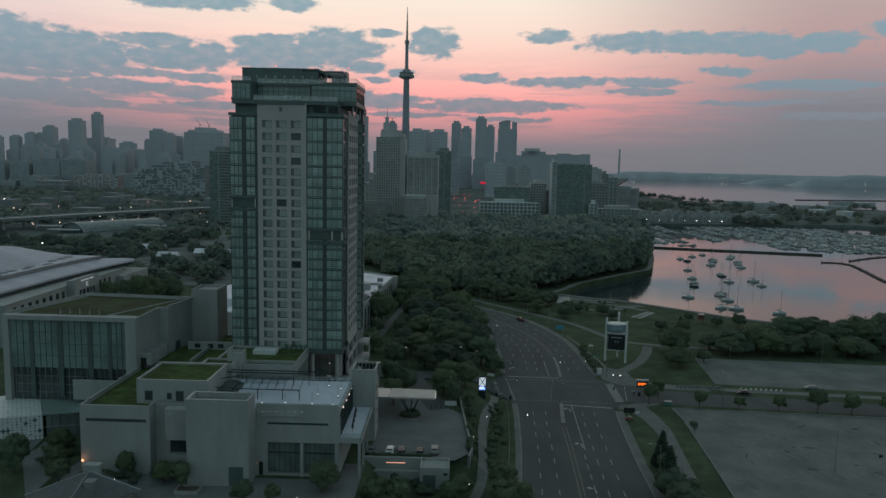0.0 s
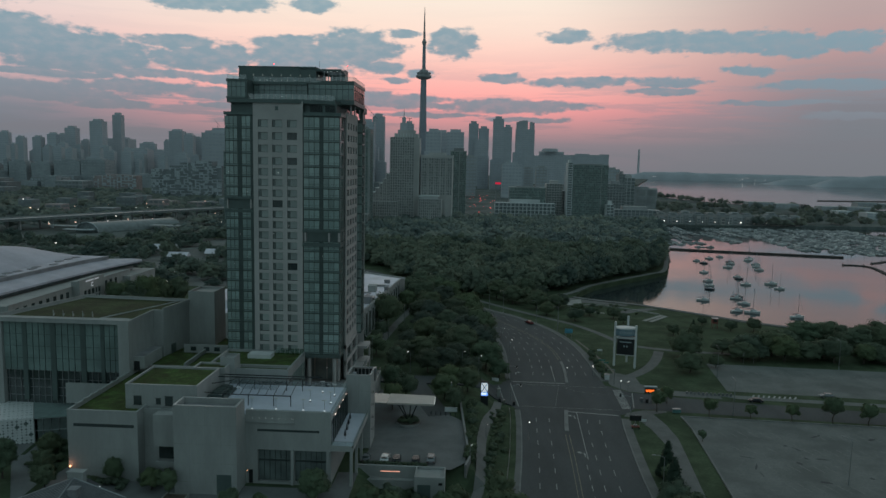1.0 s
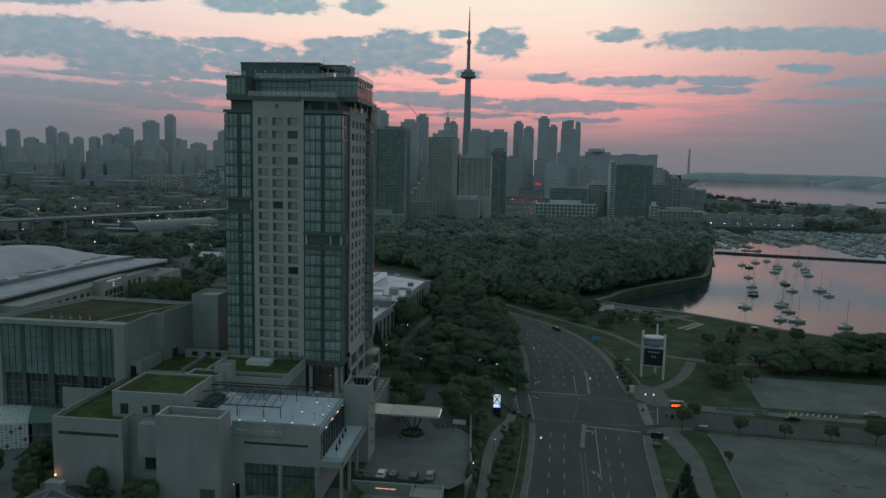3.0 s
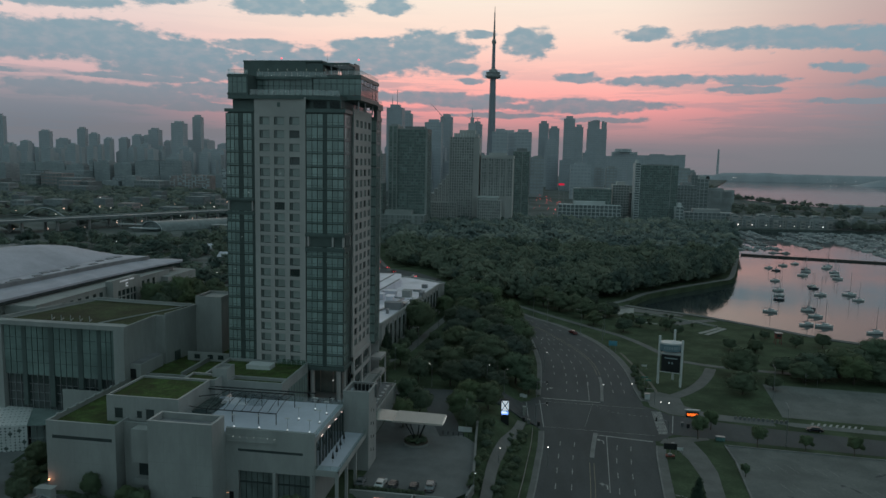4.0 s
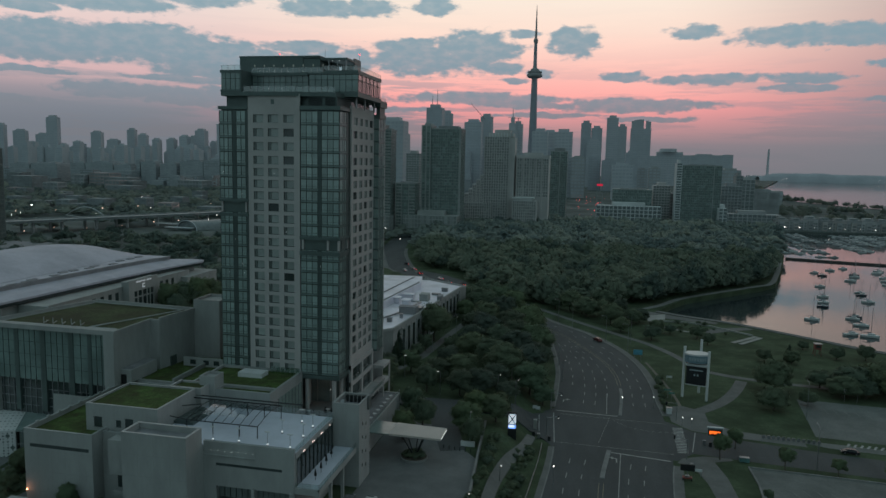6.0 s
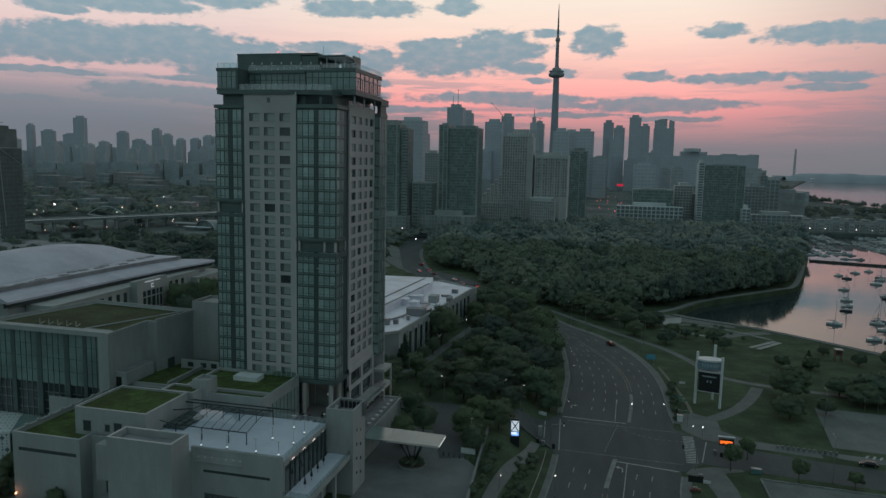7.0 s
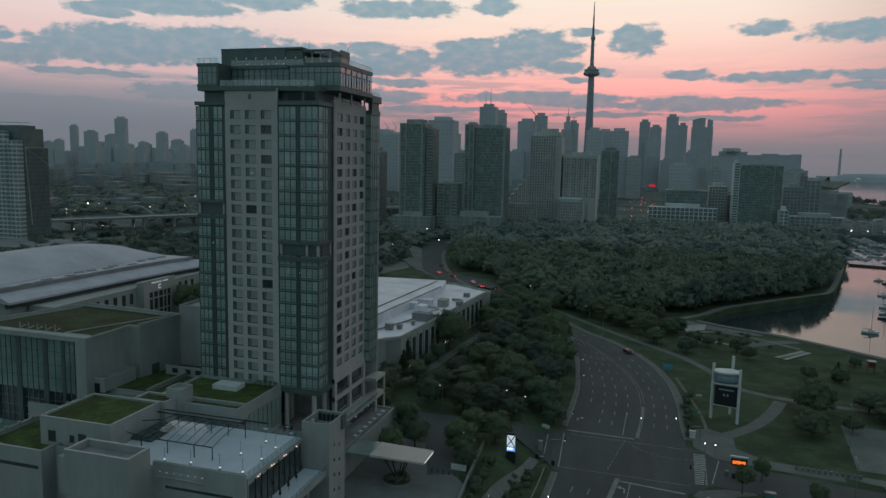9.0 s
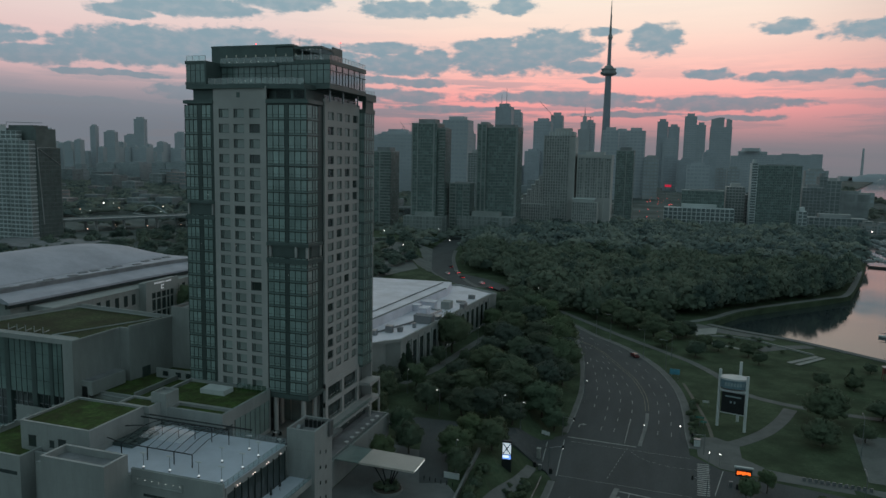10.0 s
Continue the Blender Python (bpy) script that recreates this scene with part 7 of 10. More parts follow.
def by_expressway(x, y, d=34.0):
    """Whether a place lies in the open strip under and before the expressway."""
    return min((x - 14 - p[0]) ** 2 + (y + 8 - p[1]) ** 2 for p in GARDINER) < d * d


near_wood = scatter(41, -120, 240, 420, 640, 10.0, lambda x, y: along(EAST_KERB, y) + (27 if 438 < y < 530 else 12) < x < shore_x(y) - 10 and (y > 425 + 0.25 * x or x < 10))
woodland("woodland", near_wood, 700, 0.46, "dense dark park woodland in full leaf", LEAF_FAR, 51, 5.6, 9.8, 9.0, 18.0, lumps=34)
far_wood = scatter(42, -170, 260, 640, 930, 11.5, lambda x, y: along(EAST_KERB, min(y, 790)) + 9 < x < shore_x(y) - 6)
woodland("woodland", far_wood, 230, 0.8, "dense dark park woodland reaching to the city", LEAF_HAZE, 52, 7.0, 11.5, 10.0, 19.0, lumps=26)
west_wood = scatter(43, -420, -120, 395, 640, 11.0, lambda x, y: x < along(WEST_KERB, y) - 14 and not (-205 < x < -175 and y > 560) and not (-430 < x < -285 and y > 590) and not by_expressway(x, y) and random.Random(int(x * 7 + y)).random() < 0.42)
woodland("woodland", west_wood, 420, 0.5, "scattered dark trees among roads", LEAF_FAR, 53, 4.4, 8.4, 6, 14, base=4.0, lumps=26)
belt = scatter(44, -1700, -140, 640, 1500, 21.0, lambda x, y: not (-430 < x < -285 and 620 < y < 800) and not (-600 < x < -495 and 660 < y < 775) and not by_expressway(x, y) and random.Random(int(x * 3 + y * 5)).random() < 0.86)
# these leaves have the haze put into a pale blue-green
woodland("woodland", belt, 50, 1.3, "hazy trees between distant buildings", leafy("haze_tinted_belt_leaves", (0.2, 0.243, 0.24)), 54, 8, 15, 9, 16, base=0.5, lumps=9)
inlet_wood = [(shore_x(y) - d, y) for y, d in ((447, 12), (456, 14), (466, 13), (476, 14), (486, 12), (493, 16), (501, 13), (509, 14), (518, 12), (527, 13), (536, 12), (545, 13), (555, 11), (566, 10), (578, 10), (590, 9), (604, 9), (618, 9), (634, 8))]
woodland("woodland", inlet_wood, 1500, 0.42, "tall dark trees along the inlet promenade", LEAF_FAR, 55, 6.5, 9.0, 17.0, 22.0, lumps=36)

# ---- the lake: boats, docks and the far island ----
HULL = material("white_hull", (0.6, 0.61, 0.61), 0.35, vary=0.08, scale=0.6)
HULL_DARK = material("navy_hull", (0.05, 0.06, 0.08), 0.35, vary=0.1, scale=0.6)
SAILCLOTH = material("blue_sail_cover", (0.08, 0.1, 0.14), 0.8, vary=0.1)
TIMBER = material("weathered_dock_timber", (0.085, 0.075, 0.07), 0.9, vary=0.25, scale=0.6)


def hull_mesh(length, beam, mat):
    bm = bmesh.new()
    rings = []
    for k in range(9):
        u = k / 8
        w = beam / 2 * (math.sin(math.pi * (0.12 + 0.88 * (1 - u)) ** 0.8) if u > 0.35 else 0.72 + 0.28 * u / 0.35)
        w = max(0.03, w if u < 0.98 else 0.04)
        x = length * (u - 0.5)
        sheer = 1.25 + 0.3 * u * u
        rings.append([bm.verts.new(p) for p in ((x, -w, sheer), (x, -w * 0.8, 0.2), (x * 0.94, 0, -0.35), (x, w * 0.8, 0.2), (x, w, sheer))])
    for a, b in zip(rings, rings[1:]):
        for i in range(4):
            bm.faces.new((a[i], b[i], b[i + 1], a[i + 1]))
        bm.faces.new((a[4], b[4], b[0], a[0]))
    bm.faces.new(rings[0])
    bm.faces.new(rings[-1][::-1])
    bmesh.ops.recalc_face_normals(bm, faces=bm.faces)
    return finish("hull", bm, mat)


def cabin_mesh(length, beam):
    bm = bmesh.new()
    ring = [(-0.12 * length, -0.3 * beam), (0.2 * length, -0.22 * beam), (0.27 * length, 0), (0.2 * length, 0.22 * beam), (-0.12 * length, 0.3 * beam)]
    prism(bm, ring, 1.2, 2.1)
    prism(bm, [(x * 0.9, y * 0.85) for x, y in ring], 2.1, 2.25)
    return finish("cabin", bm, WHITE_PAINT)


BOAT = {False: hull_mesh(9.0, 2.9, HULL), True: hull_mesh(9.0, 2.9, HULL_DARK)}
CABIN = cabin_mesh(9.0, 2.9)
MAST = finish("mast", tube(bmesh.new(), (0.4, 0, 1.0), (0.4, 0, 15.5), 0.13, 0.08, 6), STEEL)
BOOM = finish("boom", tube(tube(bmesh.new(), (0.4, 0, 2.5), (-3.4, 0, 2.4), 0.05, 0.05, 5), (0.2, 0, 2.72), (-3.3, 0, 2.6), 0.2, 0.1, 6), SAILCLOTH)
STAY = finish("stay", tube(tube(bmesh.new(), (4.4, 0, 1.2), (0.4, 0, 14.8), 0.03, sides=3), (-4.3, 0, 1.0), (0.4, 0, 14.8), 0.03, sides=3), STEEL)


def sailboat(x, y, turn, scale, dark):
    b = thing("sailboat", pose(x, y, -3.0, 0, 0, turn) @ Matrix.Scale(scale, 4), "moored dark-hulled sailing boat with bare mast" if dark else "moored white sailing boat with bare mast", "sailboat", "boats at moorings")
    for name, me in (("hull", BOAT[dark]), ("cabin", CABIN), ("mast", MAST), ("boom", BOOM), ("stay", STAY)):
        part(name, me, None, b)


MOORED = [(161.0, 406.7, 1.45), (153.5, 409.0, 1.2), (165.8, 432.6, 1.1), (169.4, 453.7, 1.2), (167.0, 449.0, 1.0), (144.7, 440.9, 1.2), (166.1, 496.2, 1.0), (161.5, 481.6, 0.8), (171.5, 516.5, 1.0), (193.4, 504.9, 1.1), (198.1, 530.9, 0.8), (212.5, 510.1, 1.5), (210.3, 490.7, 0.9), (181.1, 396.8, 1.3), (198.6, 614.0, 0.9), (181.8, 559.3, 0.9), (213.4, 646.4, 1.0), (211.1, 592.2, 1.2), (220.7, 614.2, 1.1), (244.9, 640.4, 1.2)]
MOORED_B = [(241.3, 614.2, 1.1), (231.2, 580.3, 1.1), (250.0, 652.0, 1.1), (197.0, 628.0, 0.9), (224.0, 625.0, 1.0), (236.0, 598.0, 1.0), (200.0, 540.0, 0.7), (227.0, 660.0, 0.9)]
sea = random.Random(8)
for k, (x, y, s) in enumerate(MOORED + MOORED_B):
    sailboat(x, y, sea.uniform(-22, 14), 0.4 + 0.36 * s, k in (3, 7, 10, 14, 24))


def pier(name, pts, width, label, piles=True, top=0.9):
    th = thing(name, (*pts[0], -3.0), label, "pier")
    line = resample(dense(pts, 6.0), max(2, int(sum(math.dist(a, b) for a, b in zip(pts, pts[1:])) / 8)))
    bm = bmesh.new()
    a, b = offset(line, -width / 2), offset(line, width / 2)
    for i in range(len(line) - 1):
        prism(bm, [a[i], b[i], b[i + 1], a[i + 1]], -3.2, -3.0 + top)
    bmesh.ops.remove_doubles(bm, verts=bm.verts, dist=0.001)
    bmesh.ops.recalc_face_normals(bm, faces=bm.faces)
    wp("deck", bm, TIMBER, th)
    bm = bmesh.new()
    for p in line[::2]:
        tube(bm, (*p, -4), (*p, -3.0 + top + 1.2), 0.25, sides=5)
    tagged(wp("piles", bm, TIMBER, th), kind="stuff")
    return th


pier("breakwater", [(196.9, 712.5), (245.0, 700.5), (300.0, 689.0), (345.0, 679.0)], 3.4, "long dark timber breakwater across the bay", top=1.4)
pier("breakwater", [(318.0, 625.0), (336.4, 616.4), (312.7, 522.2), (308.0, 480.0)], 2.2, "thin dark breakwater arm in still water", top=0.8)
pier("breakwater", [(350.0, 640.0), (400.0, 676.0), (470.0, 700.0)], 2.2, "thin dark breakwater arm in still water", top=0.8)
pier("breakwater", [(905.0, 1940.0), (1175.0, 2000.0), (1480.0, 2060.0)], 7.0, "low distant breakwater in the lake", top=1.8)


def berthed():
    m = bpy.data.materials.new("berthed_hulls")
    m.use_nodes = True
    n = Nodes(m.node_tree)
    b = m.node_tree.nodes["Principled BSDF"]
    isle = n.add("ShaderNodeNewGeometry").outputs["Random Per Island"]
    n.put(b.inputs["Base Color"], n.ramp(isle, [(0.0, (0.15, 0.17, 0.175)), (0.4, (0.3, 0.325, 0.33)), (0.75, (0.43, 0.45, 0.455)), (0.95, (0.68, 0.69, 0.68))]))
    b.inputs["Roughness"].default_value = 0.5
    return m


BERTHED = berthed()


BASINS = (
    [(214, 742), (262, 735), (262, 860), (290, 985), (218, 960), (206, 830)],
    [(290, 735), (402, 700), (470, 790), (520, 880), (500, 980), (320, 985), (272, 860)],
    [(402, 700), (430, 712), (520, 780), (540, 850), (500, 880)],
)


def inside(x, y, poly):
    hit = False
    for (x0, y0), (x1, y1) in zip(poly, poly[1:] + poly[:1]):
        if (y0 > y) != (y1 > y) and x < x0 + (y - y0) * (x1 - x0) / (y1 - y0):
            hit = not hit
    return hit


def marina():
    """Berthed boats lying across long floating docks, too small to tell apart."""
    r = random.Random(17)
    bm, masts, dock = bmesh.new(), bmesh.new(), bmesh.new()
    for k in range(14):
        x = 214 + 25.0 * k
        y = 700.0
        while y < 985:
            y += r.uniform(3.4, 6.0)
            if not any(inside(x, y, b) for b in BASINS) or inside(x, y, [(276, 700), (316, 695), (338, 850), (298, 850)]) or (x < 262 and r.random() < 0.5):
                continue
            box(dock, x - 0.9, x + 0.9, y - 3, y + 3, -3.2, -2.55)
            for s in (-1, 1):
                if r.random() < 0.7:
                    l, w = r.uniform(6.5, 10.0), r.uniform(2.0, 2.8)
                    xx, h = x + s * (1.3 + l / 2), r.uniform(0.7, 1.1)
                    ring = [(xx - s * l / 2, y - w / 2), (xx + s * l * 0.2, y - w / 2), (xx + s * l / 2, y), (xx + s * l * 0.2, y + w / 2), (xx - s * l / 2, y + w / 2)]
                    prism(bm, ring[::s], -3.1, -3.0 + h)
                    c = r.uniform(-0.3, 0.0) * l
                    box(bm, xx + c - 0.05 * l, xx + c + 0.25 * l, y - w * 0.32, y + w * 0.32, -3.0 + h, -3.0 + h + r.uniform(0.4, 1.2))
                    if r.random() < 0.5:
                        tube(masts, (xx, y, -2), (xx, y, -3 + r.uniform(9, 13)), 0.07, 0.05, 3)
    bmesh.ops.recalc_face_normals(bm, faces=bm.faces)
    tagged(part("marina_boats", bm, (BERTHED,)), "crowded rows of small pale berthed boats", "boats", kind="stuff")
    tagged(part("marina_masts", masts, (STEEL,)), "thin bare masts above the berths", "masts", kind="stuff")
    tagged(part("marina_docks", dock, (TIMBER,)), "narrow floating timber docks", "docks", kind="stuff")


marina()
# far shore's wood colour, paled and greyed with haze
far_wood_mat = material("haze_tinted_island_wood", (0.4, 0.41, 0.44), 0.95, vary=0.08, scale=0.01, fine=0.05, spec=0.05)


def wooded_ridge(y, x0, x1, tops, seed):
    """A far wooded shore: a long uneven ridge with a bumpy crest, falling to the water."""
    rng = np.random.default_rng(seed)
    xs = np.arange(x0, x1, 11.0)
    crest = np.interp(xs, [p[0] for p in tops], [p[1] for p in tops])
    bump = sum(np.interp(xs, np.arange(x0, x1 + g, g), rng.uniform(-1, 1, len(np.arange(x0, x1 + g, g)))) * k for g, k in ((170.0, 2.6), (52.0, 1.6), (17.0, 0.8)))
    bm = bmesh.new()
    rows = []
    for x, h in zip(xs, np.maximum(-3.9, crest + bump * np.clip(crest / 20, 0, 1))):
        rows.append([bm.verts.new(p) for p in ((x, y - 26, -3.4), (x, y - 12, h * 0.62 - 2), (x, y + 6, h), (x, y + 60, h * 0.9), (x, y + 150, -3.4))])
    for a, b in zip(rows, rows[1:]):
        for i in range(4):
            bm.faces.new((a[i], b[i], b[i + 1], a[i + 1])).smooth = True
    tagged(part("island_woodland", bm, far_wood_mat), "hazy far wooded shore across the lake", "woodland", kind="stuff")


# crests stand taller than trees, taking in the shore's mirror image on the water
wooded_ridge(4700, 1000, 2500, ((1000, 20), (1080, 44), (1300, 46), (2000, 44), (2500, 40)), 4)
wooded_ridge(3980, 1560, 2700, ((1560, -8), (1700, 28), (2100, 48), (2700, 50)), 5)
wooded_ridge(3700, 1690, 4300, ((1690, -8), (1800, 38), (2000, 58), (2600, 60), (4300, 58)), 6)
spit = [(sea.uniform(255, 1050), sea.uniform(1010, 1440)) for _ in range(150)] + [(sea.uniform(402, 470), sea.uniform(1018, 1080)) for _ in range(26)] + [(sea.uniform(346, 403), 1374 + sea.uniform(-8, 8)) for _ in range(9)] + [(sea.uniform(439, 493), 1405 + sea.uniform(-8, 8)) for _ in range(7)] + [(sea.uniform(584, 615), 1240) for _ in range(5)]
spit = [p for p in spit if p[1] < 1440 - 0.1 * p[0] + 80 and not (440 < p[0] < 560 and p[1] < 1080)] + [(sea.uniform(380, 446), sea.uniform(984, 992)) for _ in range(7)] + [(sea.uniform(250, 470), 1022 + sea.uniform(0, 30)) for _ in range(16)] + [(sea.uniform(446, 560), 1026 + sea.uniform(0, 30)) for _ in range(10)]
spit += [(float(np.interp(y, [1500, 1560, 1647, 1832, 2300, 2900], [690, 598, 542, 489, 520, 640])) - sea.uniform(4, 40), y) for y in np.arange(1500, 2900, 16)]
# the spit's leaf colour is paled to hold distance haze
woodland("spit_woodland", spit, 120, 1.0, "hazy trees along the lake spit", leafy("haze_tinted_spit_leaves", (0.18, 0.21, 0.195)), 62, 7, 12, 9, 16, base=0.4)

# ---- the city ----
# distance haze is put into most of these colours as paler, greyer tones
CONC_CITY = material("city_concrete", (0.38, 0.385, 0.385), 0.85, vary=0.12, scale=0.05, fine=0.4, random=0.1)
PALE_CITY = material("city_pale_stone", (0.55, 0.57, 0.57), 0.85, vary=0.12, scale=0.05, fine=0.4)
BLUE_CITY = material("haze_tinted_blue_glass", (0.43, 0.455, 0.49), 0.45, vary=0.12, scale=0.03, fine=0.2, random=0.25)
HAZE_TOWER = material("haze_tinted_tower_concrete", (0.475, 0.49, 0.515), 0.85, vary=0.06, scale=0.03, fine=0.2, random=0.15)
HAZE_LOW = material("haze_tinted_block_wall", (0.455, 0.48, 0.505), 0.9, vary=0.05, scale=0.02, fine=0.2, random=0.08)
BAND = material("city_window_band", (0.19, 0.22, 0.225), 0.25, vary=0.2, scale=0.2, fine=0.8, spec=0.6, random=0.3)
BAND_FAR = material("haze_tinted_window_band", (0.385, 0.41, 0.45), 0.6, vary=0.08, scale=0.1)
BAND_MID = material("soft_window_band", (0.2, 0.225, 0.225), 0.4, vary=0.2, scale=0.2, fine=0.8, random=0.2)
MID_CITY = material("dim_mid_rise_wall", (0.35, 0.365, 0.37), 0.85, vary=0.25, scale=0.05, fine=0.4, random=0.35)
WARM_CITY = material("dim_ochre_brick", (0.4, 0.387, 0.372), 0.85, vary=0.2, scale=0.06, fine=0.4, random=0.3)
BAND_SOFT = material("dusky_window_band", (0.27, 0.295, 0.3), 0.5, vary=0.2, scale=0.2, fine=0.8, random=0.2)
RIB_CITY = material("ribbed_tower_concrete", (0.46, 0.45, 0.44), 0.85, vary=0.1, scale=0.05, fine=0.4)
CITY_DARK = material("city_dark_brick", (0.32, 0.33, 0.335), 0.85, vary=0.2, scale=0.1, fine=0.5, random=0.3)


def far_tower(x0, x1, y, top, wall=None, band=None, depth=None, label="hazy distant tower block", floors=None, base=0.0, crown=True):
    """A far block with floors of window bands, a little set back, and a roof plant room."""
    d = depth or max(18.0, 0.8 * (x1 - x0))
    b = thing("tower_block", ((x0 + x1) / 2, y + d / 2, base), label, "building", "far city blocks")
    # the default wall and window colours already hold the haze
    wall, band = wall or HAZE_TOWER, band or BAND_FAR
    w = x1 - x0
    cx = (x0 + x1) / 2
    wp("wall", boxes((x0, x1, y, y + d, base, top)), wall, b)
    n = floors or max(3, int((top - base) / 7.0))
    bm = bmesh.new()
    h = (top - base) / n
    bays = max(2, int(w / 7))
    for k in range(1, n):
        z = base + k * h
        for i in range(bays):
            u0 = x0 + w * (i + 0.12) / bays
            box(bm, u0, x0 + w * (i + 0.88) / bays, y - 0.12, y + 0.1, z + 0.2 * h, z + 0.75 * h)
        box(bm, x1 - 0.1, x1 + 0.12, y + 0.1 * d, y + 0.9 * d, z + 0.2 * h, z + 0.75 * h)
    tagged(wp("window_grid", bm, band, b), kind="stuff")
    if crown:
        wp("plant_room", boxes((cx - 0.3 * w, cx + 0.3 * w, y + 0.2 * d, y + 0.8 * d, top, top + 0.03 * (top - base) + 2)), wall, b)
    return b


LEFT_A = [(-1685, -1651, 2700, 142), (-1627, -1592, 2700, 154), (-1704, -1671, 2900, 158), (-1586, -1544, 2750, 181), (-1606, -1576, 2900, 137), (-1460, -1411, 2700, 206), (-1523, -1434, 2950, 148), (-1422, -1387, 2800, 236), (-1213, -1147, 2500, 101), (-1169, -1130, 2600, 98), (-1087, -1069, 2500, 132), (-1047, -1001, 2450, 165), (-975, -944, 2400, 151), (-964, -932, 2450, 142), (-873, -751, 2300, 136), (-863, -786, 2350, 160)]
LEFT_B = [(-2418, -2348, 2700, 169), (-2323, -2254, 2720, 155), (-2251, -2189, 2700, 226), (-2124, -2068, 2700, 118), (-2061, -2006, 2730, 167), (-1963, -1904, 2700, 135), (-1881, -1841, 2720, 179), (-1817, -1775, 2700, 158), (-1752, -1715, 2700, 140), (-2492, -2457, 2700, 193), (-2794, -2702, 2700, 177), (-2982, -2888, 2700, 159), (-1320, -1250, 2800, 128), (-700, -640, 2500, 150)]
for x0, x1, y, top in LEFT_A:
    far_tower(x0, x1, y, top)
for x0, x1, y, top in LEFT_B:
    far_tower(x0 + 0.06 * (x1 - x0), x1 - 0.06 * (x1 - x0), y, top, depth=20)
crowd = random.Random(71)
low_city, low_bands = bmesh.new(), bmesh.new()
for k in range(190):
    x = -3300 + 14 * k + crowd.uniform(-12, 12)
    y, top = 2350 + crowd.uniform(-250, 500), crowd.uniform(80, 120) if x < -1260 else crowd.uniform(60, 94)
    w = crowd.uniform(14, 36)
    box(low_city, x, x + w, y, y + 20, 0, top)
    box(low_city, x + 0.25 * w, x + 0.7 * w, y + 5, y + 15, top, top + crowd.uniform(2, 5))
    for z in np.arange(20, top - 4, 7.0):
        box(low_bands, x + 0.08 * w, x + 0.92 * w, y - 0.15, y + 0.1, z, z + 3.2)
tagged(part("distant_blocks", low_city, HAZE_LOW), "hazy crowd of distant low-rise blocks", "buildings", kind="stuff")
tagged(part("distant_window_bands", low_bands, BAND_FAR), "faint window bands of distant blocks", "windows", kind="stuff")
# SLAB_HAZE and BAND_HAZE have distance haze put into their colour
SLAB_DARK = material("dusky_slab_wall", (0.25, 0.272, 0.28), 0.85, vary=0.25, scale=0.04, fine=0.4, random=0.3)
SLAB_HAZE = material("haze_tinted_slab_wall", (0.335, 0.36, 0.375), 0.85, vary=0.15, scale=0.04, fine=0.3, random=0.2)
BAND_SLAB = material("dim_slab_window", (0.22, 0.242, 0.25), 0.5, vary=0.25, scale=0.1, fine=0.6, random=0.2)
BAND_HAZE = material("haze_tinted_slab_window", (0.31, 0.335, 0.35), 0.6, vary=0.12, scale=0.1)
GRID_PALE = material("pale_balcony_frame", (0.45, 0.48, 0.5), 0.7, vary=0.12, scale=0.05, fine=0.3)
BRICK_RED = material("dusky_red_brick", (0.34, 0.29, 0.285), 0.85, vary=0.2, scale=0.06, fine=0.4)
for k in range(150):
    x = -1950 + 12.5 * k + crowd.uniform(-12, 12)
    y = crowd.uniform(1150, 2000)
    if x < -120 and not (-860 < x < -380 and y < 1700):
        # beyond y 1500 most blocks take the colours with haze mixed in
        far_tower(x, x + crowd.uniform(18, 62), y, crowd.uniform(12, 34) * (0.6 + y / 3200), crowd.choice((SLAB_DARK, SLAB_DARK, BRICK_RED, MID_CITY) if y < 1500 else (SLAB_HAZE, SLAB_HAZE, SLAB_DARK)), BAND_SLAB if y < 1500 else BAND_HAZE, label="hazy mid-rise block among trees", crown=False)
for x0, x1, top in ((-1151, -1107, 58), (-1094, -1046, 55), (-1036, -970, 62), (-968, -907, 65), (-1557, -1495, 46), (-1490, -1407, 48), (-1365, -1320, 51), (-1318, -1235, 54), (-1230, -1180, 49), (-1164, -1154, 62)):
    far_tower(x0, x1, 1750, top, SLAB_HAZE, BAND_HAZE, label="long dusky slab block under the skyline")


def balcony_block(name, x0, y, steps, cell, wall, label, seed):
    """A stepped block whose face is an uneven grid of pale balcony frames over dark recesses."""
    rng = random.Random(seed)
    x1 = x0 + sum(w for w, _ in steps)
    b = thing(name, ((x0 + x1) / 2, y + 14, 0), label, "building", "far city blocks")
    bm, frames = bmesh.new(), bmesh.new()
    x = x0
    for w, top in steps:
        box(bm, x, x + w, y, y + 28, 0, top)
        nx, nz = max(1, int(w / cell)), max(1, int((top - 6) / (0.72 * cell)))
        for i in range(nx):
            for j in range(nz):
                u, v = x + w * i / nx, 5 + (top - 5) * j / nz
                du, dv = w / nx, (top - 5) / nz
                if rng.random() < 0.62:
                    box(frames, u, u + du, y - 1.2, y + 0.1, v, v + 0.26 * dv)
                if rng.random() < 0.55:
                    box(frames, u, u + 0.24 * du, y - 1.1, y + 0.1, v + 0.27 * dv, v + dv)
                if rng.random() < 0.22:
                    box(frames, u + 0.3 * du, u + 0.95 * du, y - 0.6, y + 0.1, v + 0.3 * dv, v + 0.95 * dv)
        x += w
    wp("wall", bm, wall, b)
    tagged(wp("balcony_frames", frames, GRID_PALE, b, "uneven grid of pale balcony frames"), kind="stuff")


